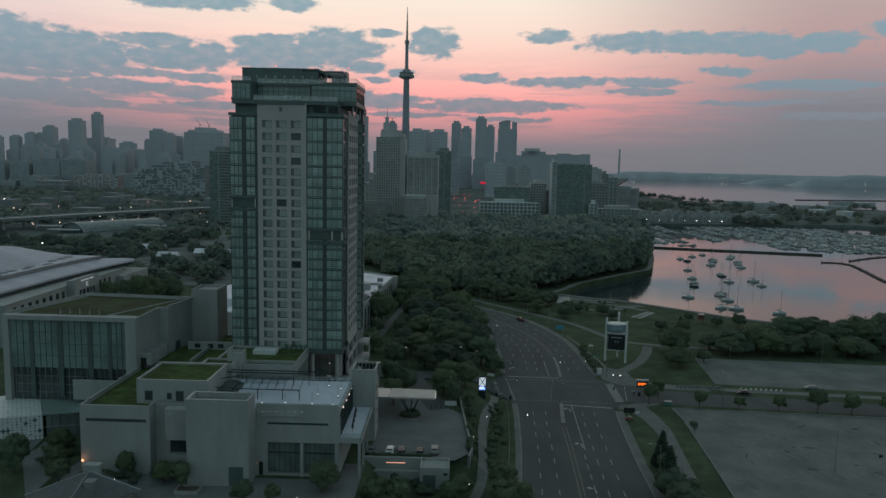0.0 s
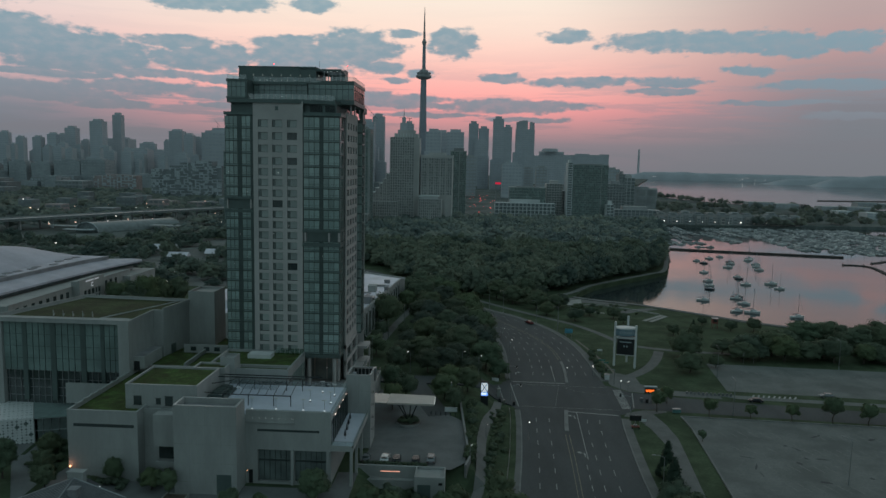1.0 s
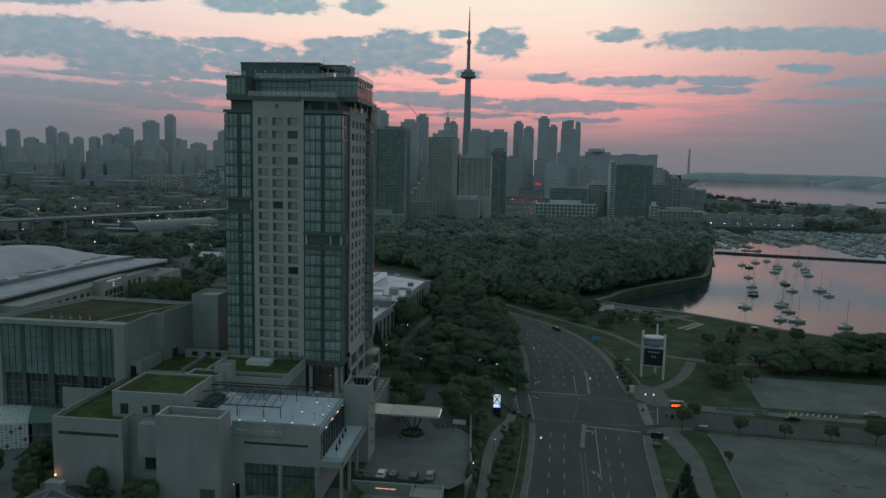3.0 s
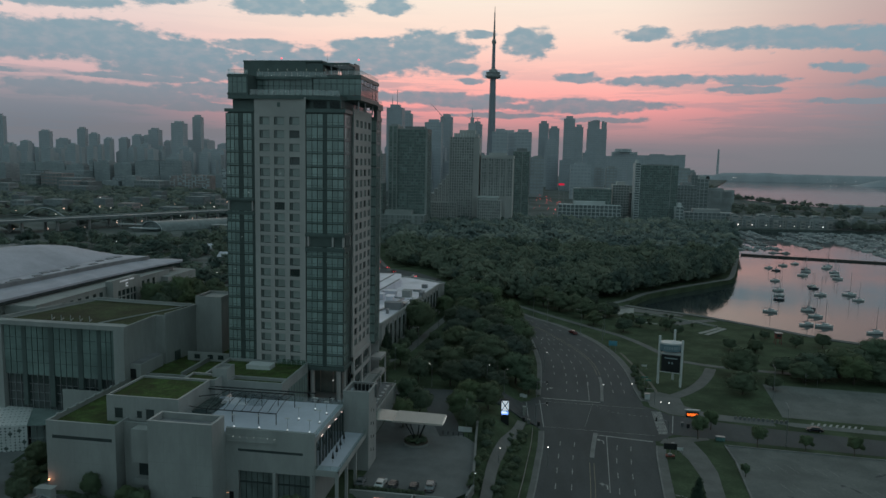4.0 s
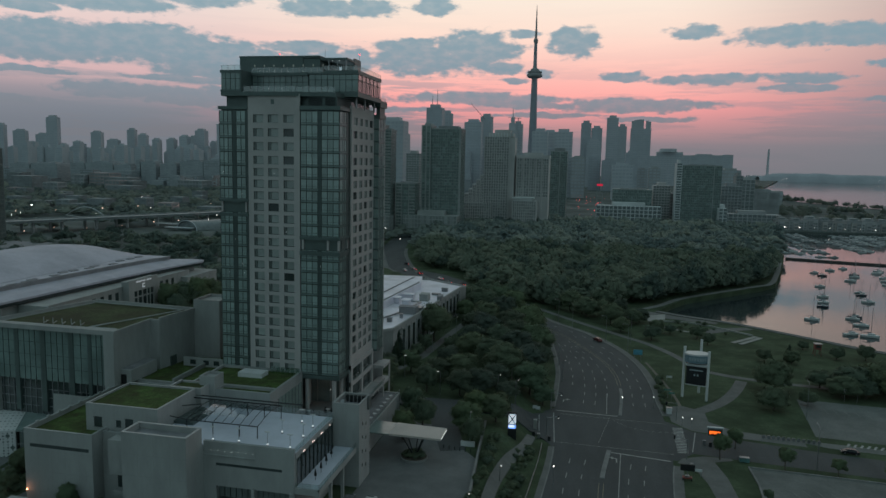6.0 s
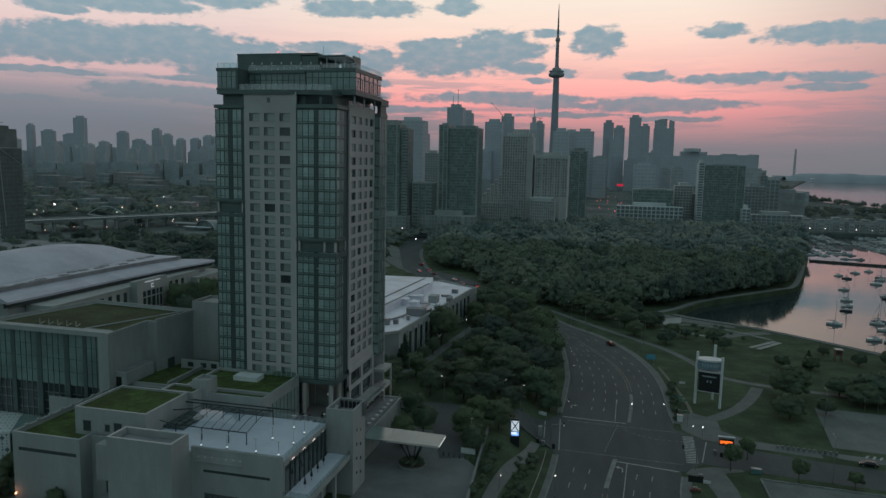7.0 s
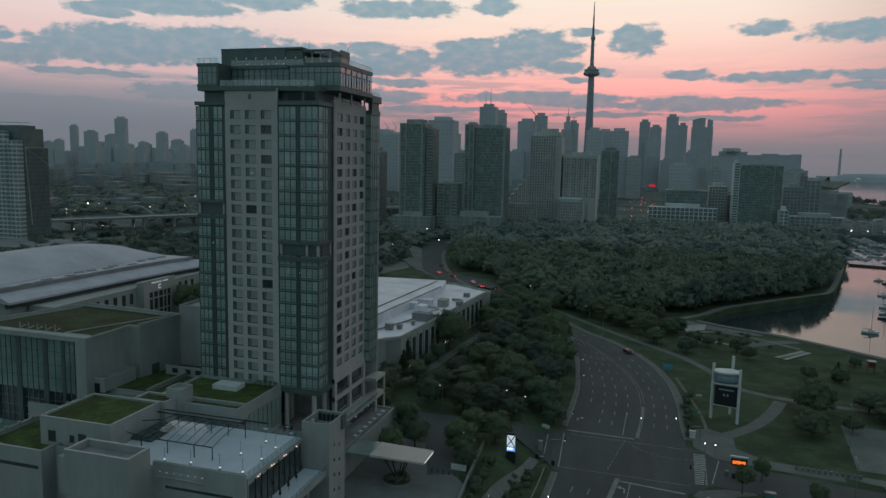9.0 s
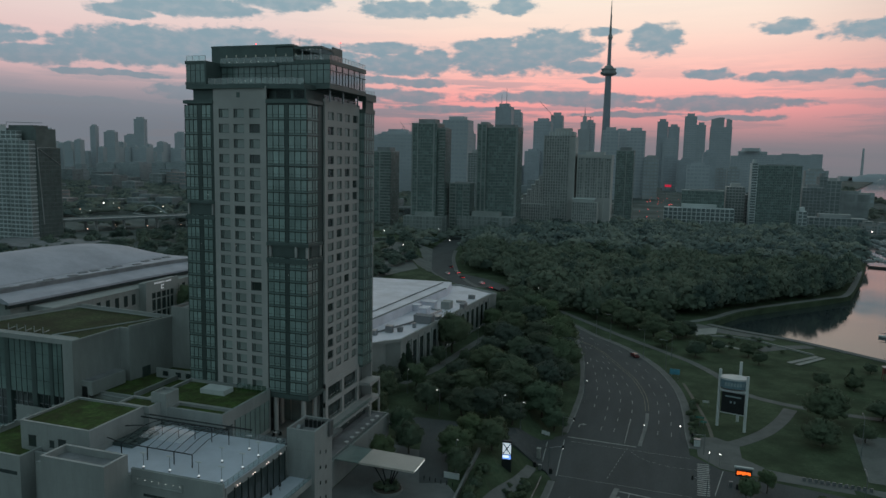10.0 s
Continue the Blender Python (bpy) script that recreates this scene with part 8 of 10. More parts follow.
balcony_block("apartment_block", -585, 1300, ((34, 54), (19, 61), (28, 67), (31, 70), (18, 62)), 6.6, SLAB_DARK, "large stepped apartment block with pale balcony frames", 5)
balcony_block("apartment_block", -818, 1530, ((28, 33), (40, 36), (26, 35)), 8.0, BRICK_RED, "red brick apartment block with pale balconies", 6)
for k in range(56):
    x = -1250 + 18 * k + crowd.uniform(-12, 12)
    y = crowd.uniform(860, 1130)
    if x < -260:
        far_tower(x, x + crowd.uniform(12, 30), y, crowd.uniform(7, 20), crowd.choice((SLAB_DARK, SLAB_DARK, BRICK_RED)), BAND_SLAB, label="low brick block beyond the expressway", crown=False)
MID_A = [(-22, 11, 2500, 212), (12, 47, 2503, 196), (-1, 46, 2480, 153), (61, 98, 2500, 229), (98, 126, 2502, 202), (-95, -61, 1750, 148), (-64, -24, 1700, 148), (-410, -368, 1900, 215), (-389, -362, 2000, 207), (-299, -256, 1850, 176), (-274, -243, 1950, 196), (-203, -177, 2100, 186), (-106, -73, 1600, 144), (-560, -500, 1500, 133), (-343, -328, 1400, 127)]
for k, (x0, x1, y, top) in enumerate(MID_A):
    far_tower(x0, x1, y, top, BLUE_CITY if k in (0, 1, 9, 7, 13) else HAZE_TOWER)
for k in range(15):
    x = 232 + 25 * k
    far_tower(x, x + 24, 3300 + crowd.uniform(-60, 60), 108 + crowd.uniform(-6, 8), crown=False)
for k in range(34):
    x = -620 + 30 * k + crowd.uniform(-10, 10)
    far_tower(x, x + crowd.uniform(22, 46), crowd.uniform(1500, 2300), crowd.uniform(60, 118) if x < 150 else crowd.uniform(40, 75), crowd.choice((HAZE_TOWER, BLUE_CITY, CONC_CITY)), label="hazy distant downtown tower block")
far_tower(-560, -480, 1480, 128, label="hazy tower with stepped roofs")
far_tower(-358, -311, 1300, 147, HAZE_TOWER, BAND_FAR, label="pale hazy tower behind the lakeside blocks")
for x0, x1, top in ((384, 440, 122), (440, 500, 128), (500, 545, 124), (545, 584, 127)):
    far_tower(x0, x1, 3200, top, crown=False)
curved = thing("tower_block", (170, 2515, 0), "hazy twin tower with a curved notched crown", "building", "far city blocks")
wp("wall", prism(bmesh.new(), [(139, 2500), (203, 2500), (203, 2530), (139, 2530)], 0, 196), HAZE_TOWER, curved)
for k in range(8):
    u0, u1 = 141 + 7.6 * k, 141 + 7.6 * (k + 1)
    if k != 5:
        wp("crown_fin", boxes((u0, u1, 2502 + k % 2, 2527, 196, 215 + 10.5 * math.sin(math.pi * (k + 1.5) / 9.5))), HAZE_TOWER, curved)
bm = bmesh.new()
for z in np.arange(12, 194, 7.0):
    for i in range(9):
        box(bm, 140 + 7 * i, 145.6 + 7 * i, 2499.8, 2500.1, z, z + 4.4)
tagged(wp("window_grid", bm, BAND_FAR, curved), kind="stuff")
drum = thing("tower_block", (300, 2915, 0), "broad hazy block with a low drum roof", "building", "far city blocks")
wp("wall", boxes((230, 380, 2900, 2940, 0, 113), (256, 352, 2902, 2938, 113, 129)), HAZE_TOWER, drum)
wp("drum", tube(bmesh.new(), (299, 2920, 129), (299, 2920, 141), 33, 31, 24), HAZE_TOWER, drum)
bm = bmesh.new()
for z in np.arange(20, 124, 7.5):
    for i in range(14 if z < 106 else 9):
        box(bm, (232 if z < 106 else 258) + 10.4 * i, (240 if z < 106 else 266) + 10.4 * i, 2899.8, 2900.1, z, z + 4)
tagged(wp("window_grid", bm, BAND_FAR, drum), kind="stuff")
spire = thing("spire_tower", (-205, 2100, 0), "old stepped stone tower with a thin spire", "building", "far city blocks")
wp("shaft", boxes((-221, -189, 2090, 2116, 0, 168)), HAZE_TOWER, spire)
wp("upper_stage", boxes((-215, -195, 2094, 2112, 168, 188)), HAZE_TOWER, spire)
wp("lantern_stage", boxes((-210, -200, 2098, 2108, 188, 204)), HAZE_TOWER, spire)
wp("spire", tube(bmesh.new(), (-205, 2103, 204), (-205, 2103, 230), 1.6, 0.3, 6), HAZE_TOWER, spire)


def condo(x0, x1, y, top, wall, glass, floors, bays, label, depth=24.0, balconies=False, base=0.0, ribs=0):
    """A nearer tower: every floor is a band of its own, with glazing bays and slab edges."""
    b = thing("apartment_tower", ((x0 + x1) / 2, y + depth / 2, base), label, "apartment tower", "lakeside towers")
    w, h = x1 - x0, (top - base) / floors
    wp("wall", boxes((x0, x1, y, y + depth, base, top), (x0 + 0.25 * w, x1 - 0.25 * w, y + 5, y + depth - 5, top, top + 4.5)), wall, b)
    bm = bmesh.new()
    for i in range(bays):
        u0, u1 = w * (i + 0.1) / bays, w * (i + 0.9) / bays
        box(bm, u0, u1, -0.15, 0.1, 0.7, h - 0.25, 0)
    for i in range(5):
        box(bm, w - 0.1, w + 0.15, depth * (i + 0.12) / 5, depth * (i + 0.88) / 5, 0.7, h - 0.25, 0)
    if balconies:
        for i in range(0, bays, 3):
            box(bm, w * i / bays, w * (i + 1.2) / bays, -1.4, 0.0, 0.0, 0.25, 1)
    row = finish("window_band", bm, (glass, wall))
    if ribs:
        fins = bmesh.new()
        for i in range(ribs + 1):
            u = x0 + w * i / ribs
            box(fins, u - 0.55, u + 0.55, y - 0.9, y, base, top + 1.0)
        for i in range(5):
            v = y + depth * i / 4
            box(fins, x1, x1 + 0.9, v - 0.35, v + 0.35, base, top + 1.0)
        tagged(wp("ribs", fins, RIB_CITY, b, "pale vertical concrete ribs"), kind="stuff")
    for k in range(floors):
        o = tagged(part("window_band", row, None, b), kind="stuff")
        o.matrix_basis = Matrix.Translation((x0 - (x0 + x1) / 2, -depth / 2, k * h))
    return b


def pane_glass(name, dark, light):
    """Curtain-wall glass whose panes differ from one to the next."""
    m = bpy.data.materials.new(name)
    m.use_nodes = True
    n = Nodes(m.node_tree)
    b = m.node_tree.nodes["Principled BSDF"]
    isle = n.add("ShaderNodeNewGeometry").outputs["Random Per Island"]
    n.put(b.inputs["Base Color"], n.ramp(isle, [(0.0, dark), (0.55, tuple(0.6 * p + 0.4 * q for p, q in zip(dark, light))), (0.86, light), (1.0, tuple(1.2 * q for q in light))]))
    b.inputs["Roughness"].default_value = 0.3
    return m


PANES_GREEN = pane_glass("uneven_green_panes", (0.1, 0.14, 0.13), (0.155, 0.21, 0.195))
PANES_GREY = pane_glass("uneven_grey_panes", (0.17, 0.19, 0.187), (0.26, 0.285, 0.278))
PIER_CITY = material("apartment_pier_concrete", (0.31, 0.325, 0.315), 0.85, vary=0.12, scale=0.06, fine=0.4)


def glass_tower(x0, x1, y, top, depth, floors, fields, label, crown=4.0, base=0.0):
    """An apartment tower in upright fields (share from, share to, kind): panes, piers or balconies, floor by floor."""
    b = thing("apartment_tower", ((x0 + x1) / 2, y + depth / 2, base), label, "apartment tower", "lakeside towers")
    w, h = x1 - x0, (top - base) / floors
    wp("body", boxes((x0, x1, y, y + depth, base, top)), CITY_DARK, b)
    wp("parapet", boxes((x0 - 0.3, x1 + 0.3, y - 0.3, y + depth + 0.3, top, top + 1.1)), PIER_CITY, b)
    wp("plant_room", boxes((x0 + 0.2 * w, x1 - 0.15 * w, y + 5, y + depth - 4, top + 1.1, top + 1.1 + crown)), CITY_DARK, b)
    panes, slabs = bmesh.new(), bmesh.new()
    for f0, f1, kind in fields:
        u0, u1 = x0 + w * f0, x0 + w * f1
        if kind == "pier":
            wp("pier", boxes((u0, u1, y - 0.7, y, base, top + 0.6)), PIER_CITY, b)
            continue
        n = max(1, round((u1 - u0) / 2.4))
        for k in range(floors):
            z = base + k * h
            for i in range(n):
                box(panes, u0 + (u1 - u0) * (i + 0.06) / n, u0 + (u1 - u0) * (i + 0.94) / n, y - 0.15, y + 0.1, z + 0.35, z + h - 0.12)
            if kind == "balcony":
                box(slabs, u0, u1, y - 1.7, y - 0.05, z, z + 0.3)
                box(slabs, u0, u1, y - 1.7, y - 1.6, z + 0.3, z + 1.15)
    for k in range(floors):
        z = base + k * h
        for i in range(6):
            box(panes, x1 - 0.1, x1 + 0.15, y + depth * (i + 0.1) / 6, y + depth * (i + 0.9) / 6, z + 0.35, z + h - 0.12)
        if k % 2 == 0:
            box(slabs, x1 + 0.02, x1 + 1.5, y + 0.1 * depth, y + 0.42 * depth, z, z + 0.3)
    tagged(wp("pane_grid", panes, PANES_GREEN, b), kind="stuff")
    tagged(wp("balcony_stack", slabs, PIER_CITY, b), kind="stuff")
    return b


def ribbed_front(b, u0, u1, y, z0, z1, ribs, floors):
    """Upright concrete ribs with recessed windows between them."""
    n = ribs
    fins, glass = bmesh.new(), bmesh.new()
    pitch = (u1 - u0) / n
    for i in range(n + 1):
        u = u0 + pitch * i
        box(fins, u - 0.42, u + 0.42, y - 0.9, y - 0.02, z0, z1 + 0.5)
    h = (z1 - z0) / floors
    for k in range(floors):
        box(fins, u0, u1, y - 0.35, y - 0.03, z0 + k * h, z0 + k * h + 0.75)
        for i in range(n):
            box(glass, u0 + pitch * i + 0.45, u0 + pitch * (i + 1) - 0.45, y - 0.14, y + 0.1, z0 + k * h + 0.78, z0 + (k + 1) * h)
    tagged(wp("rib_screen", fins, RIB_CITY, b, "pale upright concrete ribs"), kind="stuff")
    tagged(wp("window_grid", glass, PANES_GREY, b), kind="stuff")


def ribbed_tower():
    """The concrete slab whose one end comes down in a long stair of terraces."""
    b = thing("apartment_tower", (-85, 862, 0), "ribbed concrete apartment tower with a stepped end", "apartment tower", "lakeside towers")
    wp("body", boxes((-94.0, -66.4, 850, 874, 0, 104.6)), RIB_CITY, b)
    wp("shoulder", boxes((-66.4, -60.2, 852, 874, 0, 104.0)), RIB_CITY, b)
    wp("penthouse", boxes((-90.0, -62.0, 853, 870, 104.6, 109.0)), RIB_CITY, b, "recessed pale penthouse floors")
    wp("plant_room", boxes((-84.0, -66.0, 855, 868, 109.0, 113.0)), RIB_CITY, b)
    for k in range(9):
        wp("fin", boxes((-89.5 + 3.3 * k, -88.6 + 3.3 * k, 852.2, 853.0, 104.7, 109.4)), PALE_CITY, b)
    ribbed_front(b, -94.0, -66.4, 850, 0.0, 104.6, 10, 34)
    for k in range(6):
        z = 61.0 - 5.4 * k
        x1 = -94.0 - 4.4 * k
        wp("terrace", boxes((x1 - 4.4, x1, 851, 873, 0, z)), RIB_CITY, b)
        wp("terrace_parapet", boxes((x1 - 4.5, x1 - 0.1, 850.8, 873.2, z, z + 0.9)), PALE_CITY, b)
        if z > 33:
            ribbed_front(b, x1 - 4.0, x1 - 0.4, 851, 30.0, z, 2, max(2, int((z - 30) / 3.1)))
    wp("wing", boxes((-120.4, -84.0, 842, 850, 0, 30.0)), RIB_CITY, b, "long low wing of the tower")
    ribbed_front(b, -120.2, -84.2, 842, 0.0, 30.0, 14, 9)


glass_tower(-207.6, -181.5, 740, 111.0, 24.0, 37, ((0.0, 0.05, "pier"), (0.05, 0.22, "panes"), (0.22, 0.26, "pier"), (0.26, 0.86, "panes"), (0.86, 0.92, "pier"), (0.92, 1.0, "panes")), "dark green glass apartment tower with pale piers")
glass_tower(-181.5, -173.6, 743, 106.0, 20.0, 35, ((0.0, 0.3, "panes"), (0.3, 1.0, "balcony")), "balconied wing of a green glass tower", crown=1.0)
glass_tower(-147.8, -138.0, 768, 112.0, 26.0, 37, ((0.0, 0.12, "pier"), (0.12, 0.44, "panes"), (0.44, 0.56, "pier"), (0.56, 0.9, "panes"), (0.9, 1.0, "pier")), "slim concrete wing of an apartment tower", crown=2.0)
glass_tower(-137.9, -106.4, 770, 109.0, 24.0, 36, ((0.0, 0.93, "panes"), (0.93, 1.0, "pier")), "broad dark green glass apartment tower", crown=2.5)
glass_tower(-171.0, -150.0, 752, 52.5, 18.0, 16, ((0.0, 0.04, "pier"), (0.04, 0.3, "balcony"), (0.3, 0.34, "pier"), (0.34, 0.66, "panes"), (0.66, 0.7, "pier"), (0.7, 1.0, "balcony")), "mid-rise glass block between two towers", crown=1.0)
condo(-213, -172, 733, 20, PIER_CITY, PANES_GREY, 5, 12, "low podium of the apartment towers")
condo(-162, -106, 750, 21, PIER_CITY, PANES_GREY, 5, 18, "long low podium of the apartment towers")
condo(-251.7, -231.7, 1100, 87, CONC_CITY, BAND_MID, 24, 5, "pale banded slab behind the lakeside towers")
ribbed_tower()
twin = thing("apartment_tower", (-38, 868, 0), "ribbed concrete tower with tall arched bays", "apartment tower", "lakeside towers")
wp("body", boxes((-58.0, -21.4, 856, 880, 0, 81.0)), RIB_CITY, twin)
wp("crown_band", boxes((-58.4, -21.0, 854.6, 880.4, 81.6, 85.2)), RIB_CITY, twin)
wp("plant_room", boxes((-50.0, -30.0, 860, 876, 85.2, 88.0)), RIB_CITY, twin)
ribbed_front(twin, -57.6, -21.8, 856, 38.0, 81.0, 13, 14)
for k in range(6):
    wp("great_pier", boxes((-58.0 + 7.08 * k, -56.8 + 7.08 * k, 854.4, 856, 0, 81.6)), RIB_CITY, twin)
wp("front_wing", boxes((-59.6, -33.0, 838, 856, 0, 34.0)), RIB_CITY, twin)
wp("front_cornice", boxes((-60.0, -36.0, 837.4, 856, 36.6, 38.0), (-58.5, -37.5, 838.6, 855.8, 34.0, 36.6)), PALE_CITY, twin)
ribbed_front(twin, -59.2, -33.4, 838, 2.0, 34.0, 11, 10)
glass_tower(-30, -8, 1020, 92, 24, 30, ((0.0, 0.55, "panes"), (0.55, 0.6, "pier"), (0.6, 1.0, "panes")), "dark green glass tower downtown")
glass_tower(138, 186, 1000, 77.0, 26, 25, ((0.0, 0.8, "panes"), (0.8, 0.82, "pier"), (0.82, 1.0, "panes")), "broad green glass office tower by the park", crown=0.8)
condo(131, 138, 999, 80, PALE_CITY, BAND, 25, 1, "white end wall of the glass tower")
condo(33, 114, 985, 24, PALE_CITY, BAND, 5, 15, "white low office block with a window grid")
glass_tower(53, 103, 1010, 44, 24, 11, ((0.0, 1.0, "panes"),), "set-back green glass upper storeys", crown=1.0)
condo(106, 128, 1030, 50, RIB_CITY, BAND_MID, 14, 6, "grey banded office slab")
condo(112, 134, 1040, 40, CONC_CITY, BAND, 9, 6, "grey office block beside the park")
condo(203, 230, 1100, 50, CITY_DARK, BAND, 12, 6, "dark brick block near the water")
condo(236, 246, 1180, 64, CITY_DARK, BAND, 14, 2, "slim old grain silo tower")
condo(257, 277, 1250, 57, CONC_CITY, BAND, 10, 3, "pale concrete silo block")
condo(272, 327, 1300, 37, MID_CITY, MID_CITY, 3, 3, "blank pale concrete silo by the lake")
condo(183, 193, 985, 25, PALE_CITY, BAND, 6, 2, "small white stair block beside the park")
condo(193, 262, 1010, 17, CONC_CITY, BAND, 4, 12, "low apartment terrace near the marina")
glass_tower(-260, -238, 760, 83, 24, 27, ((0.0, 0.4, "panes"), (0.4, 0.46, "pier"), (0.46, 1.0, "balcony")), "dark green glass apartment tower")
condo(-476, -404.5, 470, 84, PALE_CITY, BAND_MID, 27, 18, "white balconied apartment tower beside a dark one", depth=5.9, balconies=True)
condo(-476, -417, 471, 91, PALE_CITY, BAND_MID, 29, 12, "white set-back top of an apartment tower", depth=4.8)
DARK_FACE = material("dark_green_curtain_wall", (0.13, 0.155, 0.15), 0.5, vary=0.2, scale=0.1, fine=0.6)
BAND_DIM = material("dim_window_band", (0.1, 0.125, 0.122), 0.3, vary=0.2, scale=0.2)
dark = thing("apartment_tower", (-421, 487, 0), "dark glass tower with white diagonal ribs", "apartment tower", "lakeside towers")
wp("wall", boxes((-440, -403.6, 476, 497.4, 0, 79)), DARK_FACE, dark)
wp("crown", boxes((-438, -405.6, 478, 495.6, 79, 93), (-434, -410, 480, 493, 93, 95.4)), DARK_FACE, dark)
bays = bmesh.new()
for k in range(25):
    for i in range(6):
        box(bays, -403.7, -403.5, 476.6 + 3.4 * i, 479.4 + 3.4 * i, 3.1 * k + 1.0, 3.1 * k + 3.4)
tagged(wp("window_grid", bays, BAND_DIM, dark), kind="stuff")
for p, q in (((-403.3, 476.2, 79.0), (-403.3, 497.2, 79.0)), ((-403.3, 476.2, 79.0), (-403.3, 497.2, 66.0)), ((-403.3, 476.2, 79.0), (-403.3, 479.6, 22.0))):
    wp("facade_rib", tube(bmesh.new(), p, q, 0.32, sides=5), CONC_CITY, dark, "pale facade rib")
wp("roof_frame", tube(tube(bmesh.new(), (-436, 480, 95.4), (-436, 480, 98.0), 0.25, sides=4), (-436, 480, 97.6), (-414, 492, 97.6), 0.2, sides=4), STEEL, dark)
# red rooftop sign
sg = thing("roof_sign", (42, 990, 41), "glowing red sign on a rooftop", "sign")
wp("sign_face", boxes((32.5, 40.0, 984, 984.6, 48.8, 51.6)), glowing("red_sign", (0.75, 0.02, 0.06), 0.55), sg)
wp("sign_post", boxes((33, 33.6, 984.6, 985.4, 22, 49), (39.5, 40.1, 984.6, 985.4, 22, 49)), STEEL, sg)

# terraced houses above the marina
rows_of = random.Random(88)
for k in range(12):
    x, up = 252 + 16.4 * k, rows_of.uniform(-1.5, 2.5)
    th = thing("terraced_house", (x + 8, 1000, 0.6), "pale four-storey terraced house with a bay and flat roof", "house", "houses above the marina")
    wall = (WARM_CITY, MID_CITY, CONC_CITY, CITY_DARK)[k % 4]
    wp("wall", boxes((x, x + 16.2, 996, 1010, 0.4, 12.6 + up)), wall, th)
    wp("bay", boxes((x + 4.8, x + 10.4, 993.6, 996.0, 0.4, 10.4 + up)), (MID_CITY, WARM_CITY)[k % 2], th)
    wp("roof", boxes((x - 0.05, x + 16.25, 995.6, 1010.4, 12.6 + up, 13.1 + up)), CITY_DARK, th)
    wp("attic", boxes((x + 3.0, x + 12.6, 998.4, 1008.6, 13.1 + up, 15.6 + up)), wall, th)
    for u in (1.2, 11.4, 13.8):
        for z in (1.8, 5.0, 8.2):
            wp("window", boxes((x + u, x + u + 1.7, 995.85, 996.1, z, z + 1.9)), BAND, th)
    for z in (2.4, 6.0):
        wp("window", boxes((x + 5.6, x + 9.6, 993.45, 993.7, z, z + 2.2)), BAND, th)
    wp("attic_window", boxes((x + 4.6, x + 11.0, 998.25, 998.5, 13.6 + up, 15.0 + up)), BAND, th)
for x0, x1, y0, z in ((326, 398, 1580, 31), (536, 584, 1430, 13), (586, 631, 1425, 11), (594, 616, 1200, 12), (622, 642, 1165, 12), (660, 760, 1400, 9), (803, 843, 1545, 12), (846, 886, 1540, 11), (800, 880, 1250, 9)):
    far_tower(x0, x1, y0, z, PALE_CITY if y0 < 1300 else CONC_CITY, BAND_FAR, 26, "low pale building on the lake spit", 3, crown=False)

# the great communications tower
# haze is put into the shaft's blue-grey colour
CN_CONCRETE = material("tower_concrete_in_haze", (0.27, 0.29, 0.33), 0.85, vary=0.1, scale=0.02)
cn = thing("communications_tower", (-165, 2300, 0), "slender concrete communications tower with a round pod", "tower")
bm = bmesh.new()
TOWER = [(0, 19.0), (60, 15.5), (150, 12.4), (250, 10.2), (335, 8.8)]
for (z0, r0), (z1, r1) in zip(TOWER, TOWER[1:]):
    tube(bm, (-165, 2300, z0), (-165, 2300, z1), r0, r1, 18)
wp("shaft", bm, CN_CONCRETE, cn)
POD = [(334, 8.8), (336, 17.0), (339, 22.5), (341, 24.0), (346, 24.0), (347, 20.5), (351, 20.5), (352, 22.0), (355, 22.0), (356, 14.5), (363, 12.0), (365, 6.5), (371, 6.0)]
bm = bmesh.new()
rings = [[bm.verts.new((-165 + r * math.cos(k * math.pi / 14), 2300 + r * math.sin(k * math.pi / 14), z)) for k in range(28)] for z, r in POD]
for a, b in zip(rings, rings[1:]):
    for k in range(28):
        bm.faces.new((a[k], a[(k + 1) % 28], b[(k + 1) % 28], b[k]))
wp("pod", bm, CITY_DARK, cn, "dark round observation pod")
wp("upper_shaft", tube(bmesh.new(), (-165, 2300, 370), (-165, 2300, 447), 5.6, 4.6, 12), CN_CONCRETE, cn)
wp("sky_pod", tube(tube(bmesh.new(), (-165, 2300, 440), (-165, 2300, 447), 5.5, 7.5, 16), (-165, 2300, 447), (-165, 2300, 454), 7.5, 5.0, 16), CITY_DARK, cn)
bm = bmesh.new()
for z0, z1, r0, r1 in ((454, 480, 3.6, 3.2), (480, 510, 2.6, 2.2), (510, 535, 1.8, 1.5), (535, 553, 1.2, 0.6)):
    tube(bm, (-165, 2300, z0), (-165, 2300, z1), r0, r1, 8)
wp("antenna", bm, CITY_DARK, cn)
st = thing("chimney_stack", (1065, 4790, 0), "tall thin industrial chimney on the horizon", "chimney")
wp("stack", tube(bmesh.new(), (1065, 4790, -2), (1065, 4790, 190), 9.0, 5.5, 12), HAZE_TOWER, st)
wp("power_hall", boxes((960, 1120, 4800, 4880, -2, 28), (1120, 1260, 4820, 4900, -2, 18)), HAZE_TOWER, st)
for x in (-395, -382):
    m = thing("roof_antenna", (x, 1905, 215), "thin twin antenna on a skyscraper roof", "antenna")
    wp("mast", tube(bmesh.new(), (x, 1905, 214), (x, 1905, 262 if x > -390 else 246), 1.0, 0.5, 5), HAZE_TOWER, m)


